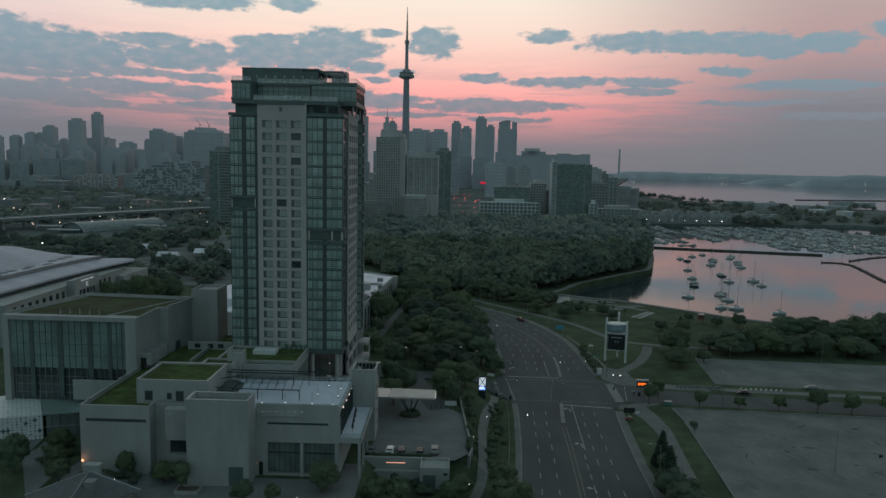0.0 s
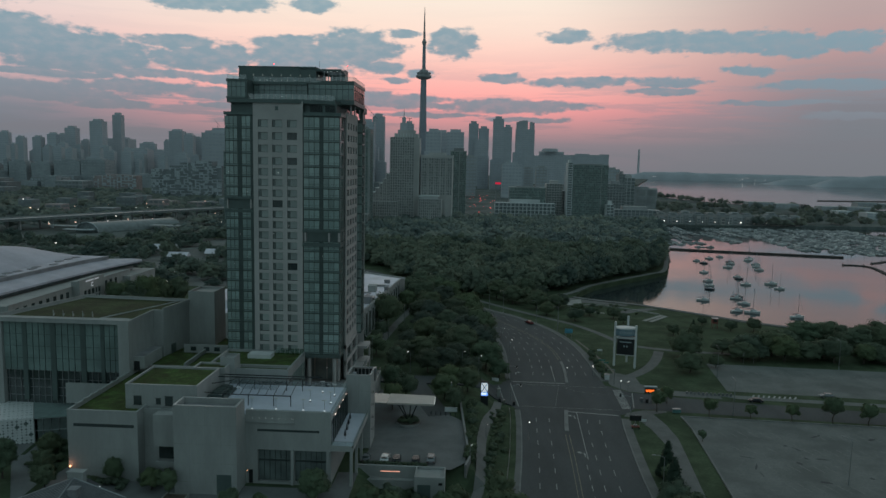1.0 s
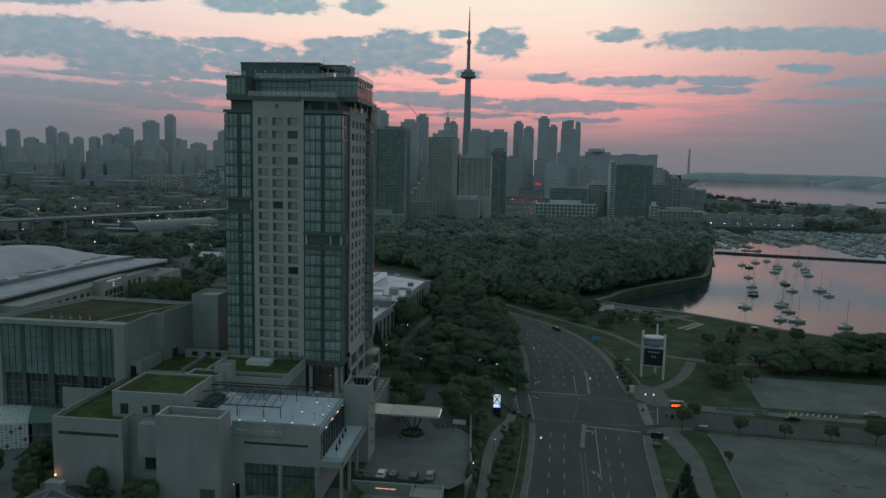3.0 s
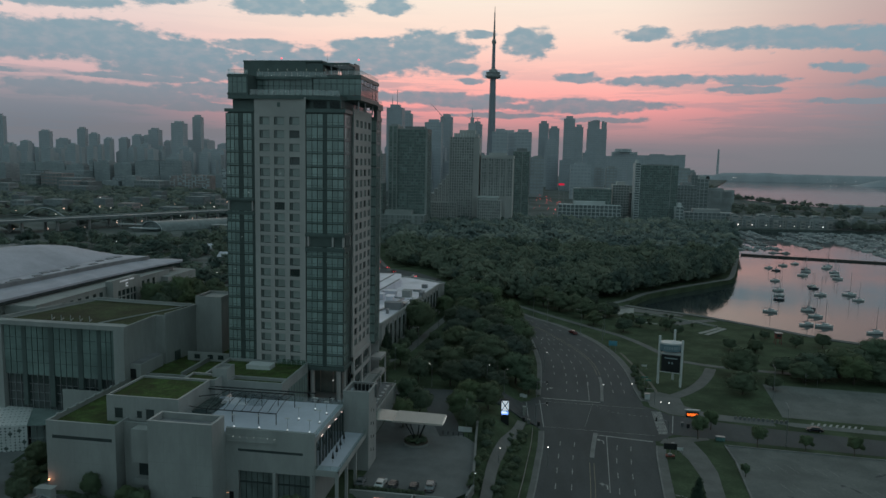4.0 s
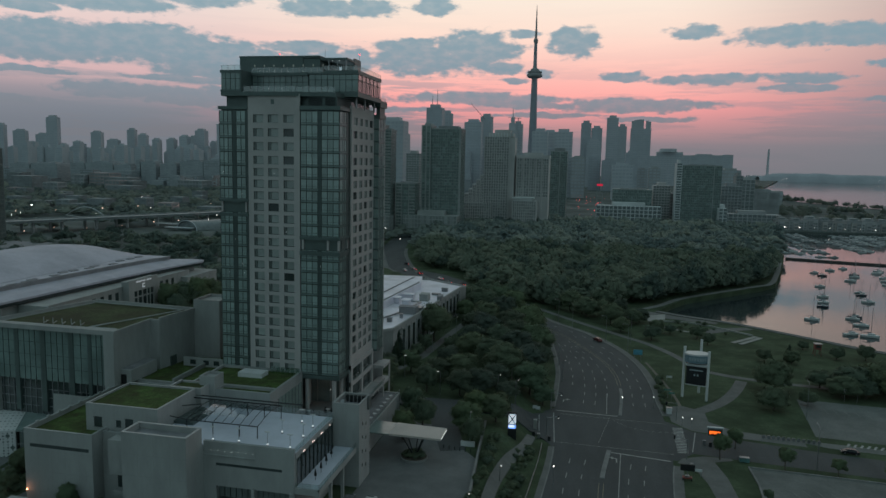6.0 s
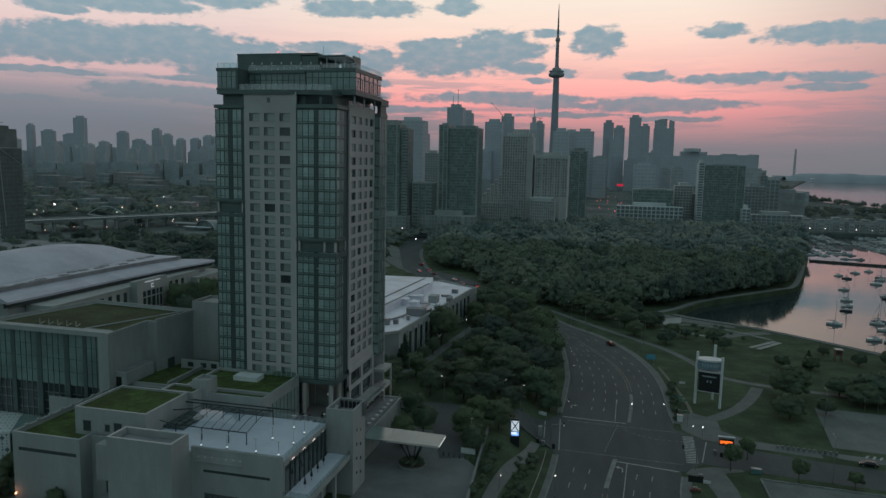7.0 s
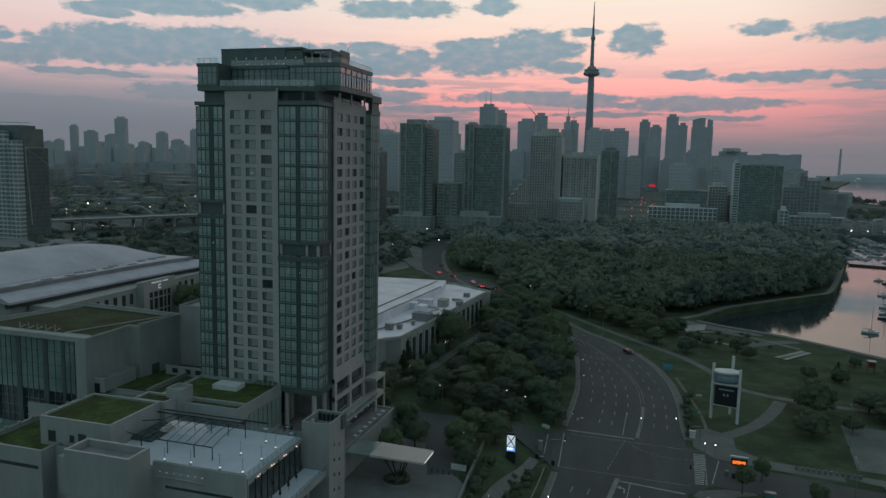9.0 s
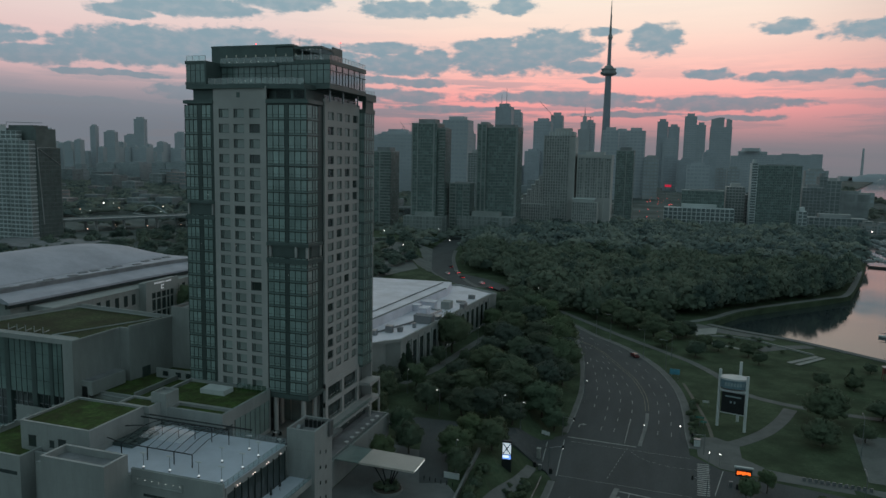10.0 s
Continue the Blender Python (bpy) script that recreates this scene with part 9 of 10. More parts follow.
def crane(x, y, z, h, reach, lean):
    c = thing("tower_crane", (x, y, z), "thin construction crane on a rooftop", "crane")
    wp("mast", tube(bmesh.new(), (x, y, z), (x, y, z + h), 0.9, 0.9, 4), CITY_DARK, c)
    wp("jib", tube(bmesh.new(), (x + 8, y, z + h * (1 - 0.2 * lean)), (x - reach, y, z + h * (1 + lean)), 0.8, 0.4, 4), CITY_DARK, c)


crane(-255, 1850, 176, 14, 30, 2.4)
crane(-190, 2108, 186, 16, 30, 0.1)
crane(-840, 2350, 160, 22, 12, 0.9)
crane(-810, 2350, 160, 22, 12, 0.9)

# ---- expressway, railway hall and the western distance ----
bm = bmesh.new()
a, b = offset(GARDINER, -11.0), offset(GARDINER, 11.0)
for i in range(len(a) - 1):
    prism(bm, [a[i], b[i], b[i + 1], a[i + 1]], 10.6, 12.2)
bmesh.ops.recalc_face_normals(bm, faces=bm.faces)
ex = thing("expressway", (-440, 720, 0), "elevated grey concrete expressway on piers", "expressway")
wp("deck", bm, BAND_MID, ex)
for line in (offset(GARDINER, -11.0), offset(GARDINER, 11.0)):
    bm = bmesh.new()
    for p, q in zip(line, line[1:]):
        tube(bm, (*p, 12.7), (*q, 12.7), 0.5, sides=4)
    wp("barrier", bm, BAND_SOFT, ex)
for k, p in enumerate(GARDINER[::3]):
    for s in (-6.5, 6.5):
        wp("pier", boxes((p[0] + s - 1.0, p[0] + s + 1.0, p[1] - 1.0, p[1] + 1.0, 0, 10.7)), CONC_CITY, ex)
rail = thing("arched_station", (-350, 750, 0), "low station hall with an arched grey roof", "station")
bm = bmesh.new()
rings = []
P, Q, F_ = Vector((-377, 700)), Vector((-326, 776)), Vector((14, -4.5))
for k in range(13):
    a = math.pi * k / 12
    z = 1 + 9.5 * math.sin(a)
    s = F_ * -math.cos(a)
    rings.append([bm.verts.new((P.x + s.x, P.y + s.y, z)), bm.verts.new((Q.x + s.x, Q.y + s.y, z))])
for p, q in zip(rings, rings[1:]):
    bm.faces.new((p[0], q[0], q[1], p[1])).smooth = True
wp("roof", bm, BAND_MID, rail)
bm = bmesh.new()
bm.faces.new([bm.verts.new(v) for v in [(P.x + F_.x * -math.cos(math.pi * k / 12) * 0.97, P.y + 1.0 + F_.y * -math.cos(math.pi * k / 12) * 0.97, 1 + 9.1 * math.sin(math.pi * k / 12)) for k in range(13)]])
wp("end_glazing", bm, BAND, rail, "dark glazed arched end")
bm = bmesh.new()
arc = [Vector((P.x + F_.x * -math.cos(math.pi * k / 16), P.y - 0.4 + F_.y * -math.cos(math.pi * k / 16), 1 + 9.6 * math.sin(math.pi * k / 16))) for k in range(17)]
for p, q in zip(arc, arc[1:]):
    tube(bm, p, q, 0.4, sides=6)
wp("arch_rim", bm, GRID_PALE, rail, "pale rim of the arched end")
wp("platform_canopy", boxes((-396, -366, 690, 697, 3.6, 4.2)), GRID_PALE, rail, "thin pale platform canopy")
for x in (-394, -384, -374, -367):
    wp("canopy_post", tube(bmesh.new(), (x, 693.5, 0), (x, 693.5, 3.7), 0.25, sides=6), BAND_MID, rail)
fb = thing("arched_footbridge", (-540, 760, 0), "pale arched footbridge beyond the expressway", "bridge")
bm = bmesh.new()
arc = [Vector((-585 + 86 * k / 20, 780 - 36 * k / 20, 3 + 12.5 * math.sin(math.pi * k / 20))) for k in range(21)]
for p, q in zip(arc, arc[1:]):
    tube(bm, p, q, 0.45, sides=6)
wp("arch", bm, GRID_PALE, fb)
wp("deck", prism(bmesh.new(), [(-585, 779), (-499, 743), (-499, 746), (-585, 782)], 3.0, 3.6), CONC_CITY, fb)
wp("platform_roof", boxes((-420, -372, 708, 716, 5, 5.8), (-330, -282, 735, 745, 5, 5.8)), CONC_CITY, rail)

sc = thing("entrance_sculpture", (-204, 630, 4), "white winged monument on a plinth", "monument")
wp("plinth", boxes((-207, -201, 627, 633, 3, 8)), STUCCO, sc)
bm = bmesh.new()
for s in (-1, 1):
    tube(bm, (-204, 630, 8), (-204 + 3.0 * s, 630, 17.0), 1.0, 0.4, 6)
tube(bm, (-204, 630, 8), (-204, 630, 14), 1.1, 0.6, 8)
wp("wings", bm, STUCCO, sc)
for x, y, w in ((-176, 520, 26), (-200, 498, 14), (-228, 540, 18)):
    tent = thing("white_tent", (x, y, 4), "white event tent among the trees", "tent")
    bm = bmesh.new()
    v = [bm.verts.new(p) for p in ((x - w / 2, y - 5, 7.5), (x + w / 2, y - 5, 7.5), (x + w / 2, y + 5, 7.5), (x - w / 2, y + 5, 7.5), (x - w / 2, y, 10.5), (x + w / 2, y, 10.5))]
    for f in ((0, 1, 5, 4), (2, 3, 4, 5), (0, 4, 3), (1, 2, 5)):
        bm.faces.new([v[i] for i in f])
    wp("canopy", bm, ROOF_WHITE, tent)
    wp("leg", boxes(*[(x + sx * (w / 2 - 0.3), x + sx * (w / 2 - 0.3) + 0.2, y + sy * 4.8, y + sy * 4.8 + 0.2, 4, 7.5) for sx in (-1, 1) for sy in (-1, 1)]), STEEL, tent)
tagged(sheet("west_forecourt", [(-250.0, 400.0), (-130.0, 400.0), (-120.0, 480.0), (-110.0, 520.0), (-150.0, 640.0), (-250.0, 640.0)], 0.04, OLD_ASPHALT, 16.0), "wide pale asphalt forecourt among trees", "forecourt", kind="structure")

# ---- street furniture, signs, cars and small things ----
def lamp_post(x, y, tall=9.0, reach=1.8, turn=0.0, lit=True, label="grey steel street lamp with a lit head", z=None):
    p = thing("street_lamp", pose(x, y, height(x, y) if z is None else z, 0, 0, turn), label, "street lamp", "street lamps")
    part("pole", tube(bmesh.new(), (0, 0, -0.3), (0, 0, tall), 0.11, 0.06, 8), STEEL, p)
    part("base", tube(bmesh.new(), (0, 0, 0), (0, 0, 0.5), 0.2, 0.16, 8), STEEL, p)
    if reach:
        part("arm", tube(tube(bmesh.new(), (0, 0, tall), (reach * 0.6, 0, tall + 0.45), 0.05, 0.045, 5), (reach * 0.6, 0, tall + 0.45), (reach, 0, tall + 0.5), 0.045, 0.04, 5), STEEL, p)
    h = part("head", boxes((reach - 0.1, reach + 0.6, -0.14, 0.14, tall + 0.42, tall + 0.56)), STEEL, p)
    if lit:
        part("lens", ball(bmesh.new(), (reach + 0.25, 0, tall + 0.36), 0.12, squash=0.6), LAMP_WHITE, h)


for x, y, a in ((-14.7, 247.2, 200), (0.5, 213.0, 90), (8.7, 247.0, 0), (3.0, 249.1, 0), (19.0, 306.1, 0), (21.2, 286.5, 0), (-156.5, 318.0, 0), (-152.0, 334.0, 0), (-33.0, 232.0, 160), (-28.0, 295.0, 90), (-24.5, 325.0, 80), (-30.0, 262.0, 90), (5.0, 270.0, 45), (-20.0, 420.0, 30)):
    lamp_post(x, y, 7.0, 0.5, a, label="slim park lamp post with a lit head")
for x, y, a, lit in ((50.4, 166.0, 180, False), (45.6, 335.7, 200, False), (47.5, 350.0, 200, False), (147.5, 284.0, 90, False), (96.3, 268.5, 90, False), (37.0, 350.0, 210, False), (22.0, 374.0, 225, False), (88.0, 228.0, 90, False), (15.0, 384.0, 225, True), (-18.0, 428.0, 230, True), (99.0, 180.0, 120, False)):
    lamp_post(x, y, 11.0, 2.2, a, lit, "tall grey road lamp post with a bent arm")
for x, y, a in ((-162.1, 355.0, 180), (-152.6, 364.0, 0), (-156.4, 394.0, 180), (-173.5, 366.0, 0)):
    lamp_post(x, y, 8.6, 2.4, a, True, "arched steel street lamp with a bright head", 4.4)
for x, y in ((6.4, 176.0), (10.6, 196.0), (-70.0, 146.0), (-30.0, 140.0), (5.0, 158.0)):
    lamp_post(x, y, 3.6, 0.0, 0, True, "short path lamp with a small lit head")


def traffic_light(x, y, turn, reach=3.4, colour=None):
    p = thing("traffic_light", pose(x, y, height(x, y), 0, 0, turn), "steel traffic signal mast over the junction", "traffic light", "junction signals")
    part("pole", tube(bmesh.new(), (0, 0, 0), (0, 0, 5.6), 0.1, 0.08, 8), STEEL, p)
    part("arm", tube(bmesh.new(), (0, 0, 5.4), (reach, 0, 5.7), 0.06, 0.05, 6), STEEL, p)
    h = part("signal_head", boxes((reach - 0.2, reach + 0.2, -0.15, 0.15, 4.9, 6.0)), BLACK_STEEL, p)
    part("lens", ball(bmesh.new(), (reach, -0.16, 5.2), 0.13), LAMP_DIM if colour is None else colour, h)
    part("lens", ball(bmesh.new(), (reach, -0.16, 5.55), 0.13), BLACK_STEEL, h)


for x, y, a in ((19.0, 233.0, 20), (56.5, 256.0, 200), (56.0, 226.0, 160), (19.0, 256.0, -20)):
    traffic_light(x, y, a)
# small bright lamps on the road islands
for x, y, z in ((40.8, 262.4, 3.7), (50.4, 264.7, 3.9), (57.5, 249.9, 3.1), (60.1, 250.0, 3.0), (22.7, 201.7, 5.0)):
    p = thing("road_beacon", (x, y, 0.02), "small white lamp on a slim road post", "beacon", "road beacons")
    part("stem", tube(bmesh.new(), (0, 0, 0), (0, 0, z - 0.1), 0.07, 0.05, 6), STEEL, p)
    part("lens", ball(bmesh.new(), (0, 0, z), 0.13), LAMP_WHITE, p)

# the three-column billboard
bb = thing("billboard", (65.5, 281.0, 0), "tall white three-column billboard with an oval header", "billboard")
POSTS = [(61.0, 280.6, 17.2), (67.0, 286.3, 18.4), (68.2, 277.4, 16.6)]
for x, y, z in POSTS:
    wp("column", tube(bmesh.new(), (x, y, -0.3), (x, y, z), 0.42, 0.42, 14), WHITE_PAINT, bb, "white round column")
scr = wp("screen", boxes((61.6, 67.9, 278.4, 279.0, 4.9, 11.0)), BLACK_STEEL, bb, "dark video screen showing faint pale marks")
scr.matrix_basis = pose(64.8, 278.7, 0, 0, 0, -14) @ Matrix.Translation((-64.8, -278.7, 0))
part("screen_edge", boxes((61.4, 68.1, 278.5, 278.9, 11.0, 11.3)), WHITE_PAINT, scr)
part("screen_edge", boxes((61.4, 68.1, 278.5, 278.9, 4.6, 4.9)), WHITE_PAINT, scr)
pale = material("screen_marks", (0.3, 0.36, 0.38), 0.5, vary=0.1)
part("screen_text", boxes((62.6, 66.9, 278.36, 278.4, 9.6, 10.0), (64.0, 64.5, 278.36, 278.4, 7.8, 8.5), (65.0, 65.5, 278.36, 278.4, 7.8, 8.5)), pale, scr)
bm = bmesh.new()
ring = [(64.9 + 3.9 * math.cos(2 * math.pi * k / 24), 280.4 + 2.6 * math.sin(2 * math.pi * k / 24)) for k in range(24)]
prism(bm, ring, 12.2, 14.7)
ob = wp("oval_header", bm, material("header_blue_grey", (0.16, 0.24, 0.28), 0.5, vary=0.15, scale=0.6), bb, "blue-grey oval header band")
bm = bmesh.new()
prism(bm, [(64.9 + 4.05 * math.cos(2 * math.pi * k / 24), 280.4 + 2.75 * math.sin(2 * math.pi * k / 24)) for k in range(24)], 14.7, 15.2)
part("header_rim", bm, WHITE_PAINT, ob)
bm = bmesh.new()
for k in range(7):
    a = math.radians(-128 + 12.5 * k)
    x, y = 64.9 + 3.93 * math.cos(a), 280.4 + 2.63 * math.sin(a)
    box(bm, x - 0.3, x + 0.3, y - 0.05, y + 0.05, 13.0, 14.0)
part("header_text", bm, pale, ob)
bm = bmesh.new()
prism(bm, [(61.0, 279.2), (68.4, 277.0), (68.0, 279.6), (66.6, 285.6)], 11.4, 11.7)
wp("tie_plate", bm, WHITE_PAINT, bb)

# the hotel's lit pylon sign beside the path
py = thing("pylon_sign", (10.4, 222.6, height(10.4, 222.6) - 0.4), "dark pylon sign with a lit white panel", "sign")
part("pylon", boxes((-1.15, 1.15, -0.25, 0.25, -1.0, 7.0)), BLACK_STEEL, py)
pan = part("lit_panel", boxes((-1.0, 1.0, -0.31, -0.26, 3.7, 6.5)), glowing("lit_white_panel", (0.75, 0.85, 0.95), 0.6), py)
bm = bmesh.new()
tube(bm, (-0.9, -0.33, 3.8), (0.9, -0.33, 6.4), 0.13, sides=4)
tube(bm, (-0.9, -0.33, 6.4), (0.9, -0.33, 3.8), 0.13, sides=4)
part("cross_mark", bm, BLACK_STEEL, pan)
part("lower_screen", boxes((-1.0, 1.0, -0.31, -0.26, 2.5, 3.5)), glowing("lit_blue_panel", (0.2, 0.4, 1.0), 0.9), py)
part("screen_glow", boxes((-0.9, 0.5, -0.34, -0.31, 2.9, 3.4)), glowing("lit_pale_panel", (0.8, 0.9, 1.0), 1.2), py)
py.matrix_basis = py.matrix_basis @ Matrix.Rotation(radians(4), 4, "Z")

# amber message sign at the car park entrance, portable black board, blue panel
am = thing("message_sign", (64.6, 237.6, 0), "roadside sign with glowing amber panels", "sign")
part("post", tube(bmesh.new(), (0, 0, -0.2), (0, 0, 3.2), 0.12, 0.12, 8), STEEL, am)
part("cabinet", boxes((-1.9, 1.9, -0.2, 0.2, 3.0, 5.2)), STEEL, am)
part("cap", boxes((-2.1, 2.1, -0.3, 0.3, 5.2, 5.5)), WHITE_PAINT, am)
AMBER = glowing("amber_panel", (1.0, 0.16, 0.02), 1.3)
part("panel_glass", boxes((-1.8, 1.8, -0.24, -0.2, 3.15, 4.75)), BLACK_STEEL, am)
for k, x in enumerate((-1.5, -1.12, -0.74, -0.36, 0.02, 0.4, 0.78, 1.16)):
    part("amber_panel", boxes((x, x + 0.34, -0.28, -0.24, 3.5 + 0.12 * (k % 3), 4.4 - 0.1 * (k % 2))), AMBER, am)
pb = thing("portable_board", (54.6, 213.5, height(54.6, 213.5)), "portable black message board on a red trailer", "sign")
part("board", boxes((-1.7, 1.7, -0.1, 0.1, 2.3, 3.9)), BLACK_STEEL, pb)
part("mast", boxes((-0.1, 0.1, -0.1, 0.1, 0.8, 2.3)), STEEL, pb)
part("trailer", boxes((-1.1, 1.2, -0.5, 0.5, 0.45, 0.75)), material("red_trailer", (0.2, 0.045, 0.035), 0.5), pb)
part("battery_box", boxes((-0.5, 0.5, -0.35, 0.35, 0.75, 1.15)), STEEL, pb)
for x in (-1.0, 1.0):
    part("wheel", tube(bmesh.new(), (x - 0.1, -0.7, 0.3), (x + 0.1, -0.7, 0.3), 0.3, sides=10), TYRE, pb)
for x, y in ((48.8, 321.1),):
    bs = thing("blue_sign", (x, y, 0), "blue road sign on two posts", "sign")
    part("panel", boxes((-1.7, 1.7, -0.06, 0.0, 2.6, 4.6)), material("blue_sign_face", (0.08, 0.27, 0.36), 0.5), bs)
    for s in (-1.2, 1.2):
        part("post", tube(bmesh.new(), (s, 0.05, -0.2), (s, 0.05, 2.7), 0.06, sides=6), STEEL, bs)
for x, y in ((115.1, 288.8), (58.4, 297.0), (57.4, 216.0)):
    ws = thing("white_sign", (x, y, height(x, y)), "white panel sign on two posts", "sign")
    k = 1.6 if x > 100 else 0.7
    part("panel", boxes((-1.4 * k, 1.4 * k, -0.05, 0.05, 1.8 * k, 2.8 * k)), WHITE_PAINT, ws)
    for s in (-1.2, 1.2):
        part("post", tube(bmesh.new(), (s * k, 0.05, -0.2), (s * k, 0.05, 1.9 * k), 0.06, sides=6), STEEL, ws)


lt = thing("lifeguard_tower", (122.2, 351.5, 0.0), "small red lifeguard tower by the shore", "tower")
RED_BOARD = material("faded_red_boards", (0.2, 0.06, 0.05), 0.7, vary=0.2)
for q in (-1.0, 1.0):
    for w in (-1.0, 1.0):
        part("leg", tube(bmesh.new(), (1.25 * q, 1.25 * w, -0.2), (q, w, 2.6), 0.12, sides=6), RED_BOARD, lt)
part("cabin", boxes((-1.2, 1.2, -1.2, 1.2, 2.6, 4.8)), RED_BOARD, lt)
part("window", boxes((-0.8, 0.8, -1.26, -1.2, 3.4, 4.4)), GLASS_DARK, lt)
part("roof", boxes((-1.5, 1.5, -1.5, 1.5, 4.8, 5.0)), STEEL, lt)
sk = thing("skip_bin", (70.6, 228.4, 0.05), "small teal steel bin at the car park corner", "bin")
part("bin", prism(bmesh.new(), [(-1.2, -0.6), (1.2, -0.6), (1.2, 0.6), (-1.2, 0.6)], 0.1, 1.2), material("teal_steel", (0.09, 0.19, 0.19), 0.5, vary=0.2), sk)
part("lid", boxes((-1.25, 1.25, -0.65, 0.65, 1.2, 1.3)), STEEL, sk)
for x, y, w in ((56.0, 277.6, 2.4), (56.9, 274.2, 1.8)):
    gs = thing("green_sign", (x, y, 0), "long green street sign on a pole", "sign")
    part("post", tube(bmesh.new(), (0, 0, -0.2), (0, 0, 3.0), 0.06, sides=6), STEEL, gs)
    part("panel", boxes((-w / 2, w / 2, -0.05, 0.0, 2.5, 3.0)), material("green_sign_face", (0.06, 0.2, 0.17), 0.5) if x < 56.5 else bpy.data.materials["green_sign_face"], gs)
for x, y in ((14.2, 253.4), (15.2, 252.8)):
    ys = thing("yard_sign", (x, y, height(x, y)), "small white board sign on the grass verge", "sign", "verge signs")
    part("panel", boxes((-0.7, 0.7, -0.04, 0.04, 0.7, 1.7)), WHITE_PAINT, ys)
    for q in (-0.5, 0.5):
        part("post", tube(bmesh.new(), (q, 0.05, -0.2), (q, 0.05, 0.8), 0.04, sides=5), STEEL, ys)
gp = thing("gate_pillar", (15.5, 238.0, height(15.5, 238.0)), "pale square stone pillar beside the side road", "pillar")
part("shaft", boxes((-0.45, 0.45, -0.45, 0.45, -0.3, 2.6)), CONCRETE, gp)
part("cap", boxes((-0.55, 0.55, -0.55, 0.55, 2.6, 2.8)), CONCRETE, gp)
us = thing("utility_shed", (54.9, 261.4, 0.1), "pale cabinet on the verge by the crossing", "cabinet")
part("case", boxes((-0.8, 0.8, -0.5, 0.5, -0.1, 1.9)), WHITE_PAINT, us)
part("roof", boxes((-0.9, 0.9, -0.6, 0.6, 1.9, 2.0)), STEEL, us)


# cars
def car_meshes():
    bm = bmesh.new()
    side = [(-2.25, 0.35), (-2.2, 0.8), (-1.6, 0.95), (-1.0, 1.42), (0.5, 1.45), (1.25, 0.98), (2.15, 0.82), (2.28, 0.4)]
    a = [bm.verts.new((x, -0.88 if z < 1.0 else -0.68, z)) for x, z in side]
    b = [bm.verts.new((x, 0.88 if z < 1.0 else 0.68, z)) for x, z in side]
    bm.faces.new(a)
    bm.faces.new(b[::-1])
    for i in range(len(side)):
        j = (i + 1) % len(side)
        bm.faces.new((a[i], b[i], b[j], a[j]))
    bmesh.ops.recalc_face_normals(bm, faces=bm.faces)
    bmesh.ops.bevel(bm, geom=bm.edges[:], offset=0.06, segments=2, affect="EDGES")
    me = finish("body", bm, WHITE_PAINT)
    glass = boxes((-1.42, 0.98, -0.62, 0.62, 1.04, 1.38), (-1.0, 0.55, -0.785, 0.785, 1.02, 1.3))
    return me, finish("glass", glass, GLASS_DARK), finish("wheel", tube(bmesh.new(), (0, -0.12, 0), (0, 0.12, 0), 0.33, sides=14), TYRE), finish("rim", tube(bmesh.new(), (0, -0.125, 0), (0, 0.125, 0), 0.19, sides=10), STEEL)


CAR_BODY, CAR_GLASS, CAR_WHEEL, CAR_RIM = car_meshes()
CAR_COLOURS = {n: material("car_paint_" + n, c, 0.25, 0.3, vary=0.05, scale=1.0, spec=0.6) for n, c in (("white", (0.6, 0.6, 0.6)), ("black", (0.02, 0.02, 0.025)), ("red", (0.13, 0.025, 0.025)), ("grey", (0.2, 0.21, 0.22)))}


def car(x, y, z, turn, colour, label, scale=1.0, tail=False, lamps=False):
    c = thing("car", pose(x, y, z, 0, 0, turn) @ Matrix.Scale(scale, 4), label, "car")
    me = CAR_BODY.copy()
    me.materials.clear()
    me.materials.append(CAR_COLOURS[colour])
    body = part("body", me, None, c)
    part("glass", CAR_GLASS, None, body)
    for sx in (-1.4, 1.4):
        for sy in (-0.8, 0.8):
            w = part("wheel", CAR_WHEEL, None, c)
            w.matrix_basis = Matrix.Translation((sx, sy, 0.33))
            part("rim", CAR_RIM, None, w)
    for sy in (-0.6, 0.6):
        part("tail_light", boxes((-2.3, -2.2, sy - 0.15, sy + 0.15, 0.62, 0.78)), LAMP_RED if tail else CAR_COLOURS["red"], c)
        part("headlight", boxes((2.2, 2.3, sy - 0.15, sy + 0.15, 0.6, 0.74)), LAMP_WHITE if lamps else WHITE_PAINT, c)


DZ = 4.53
car(-18.6, 173.4, DZ, 90, "grey", "pale grey car parked on the forecourt")
car(-14.0, 173.2, DZ, 88, "white", "white car parked on the forecourt", 1.12)
car(-11.2, 172.8, DZ, 92, "black", "black car parked on the forecourt", 1.08)
car(-6.6, 173.0, DZ, 90, "black", "dark car parked on the forecourt")
car(-3.0, 174.2, DZ, 90, "grey", "silver car parked on the forecourt", 1.1)
car(33.6, 349.3, 0.04, 119, "red", "dark red car on the shore road", 1.1)
car(126.5, 249.0, 0.05, 175, "grey", "grey car parked by the lane", 1.05)
car(100.0, 241.5, 0.05, 175, "black", "black car on the car park road", 1.0)
for k, (x, y) in enumerate(((-48.0, 470.0), (-58.0, 476.0), (-66.0, 488.0), (-84.0, 505.0), (-92.0, 522.0), (-97.0, 515.0), (-104.0, 545.0))):
    car(x, y, 0.1 + height(x, y), 125, ("black", "grey", "white")[k % 3], "queuing car with red tail lights lit", 1.1, tail=True)

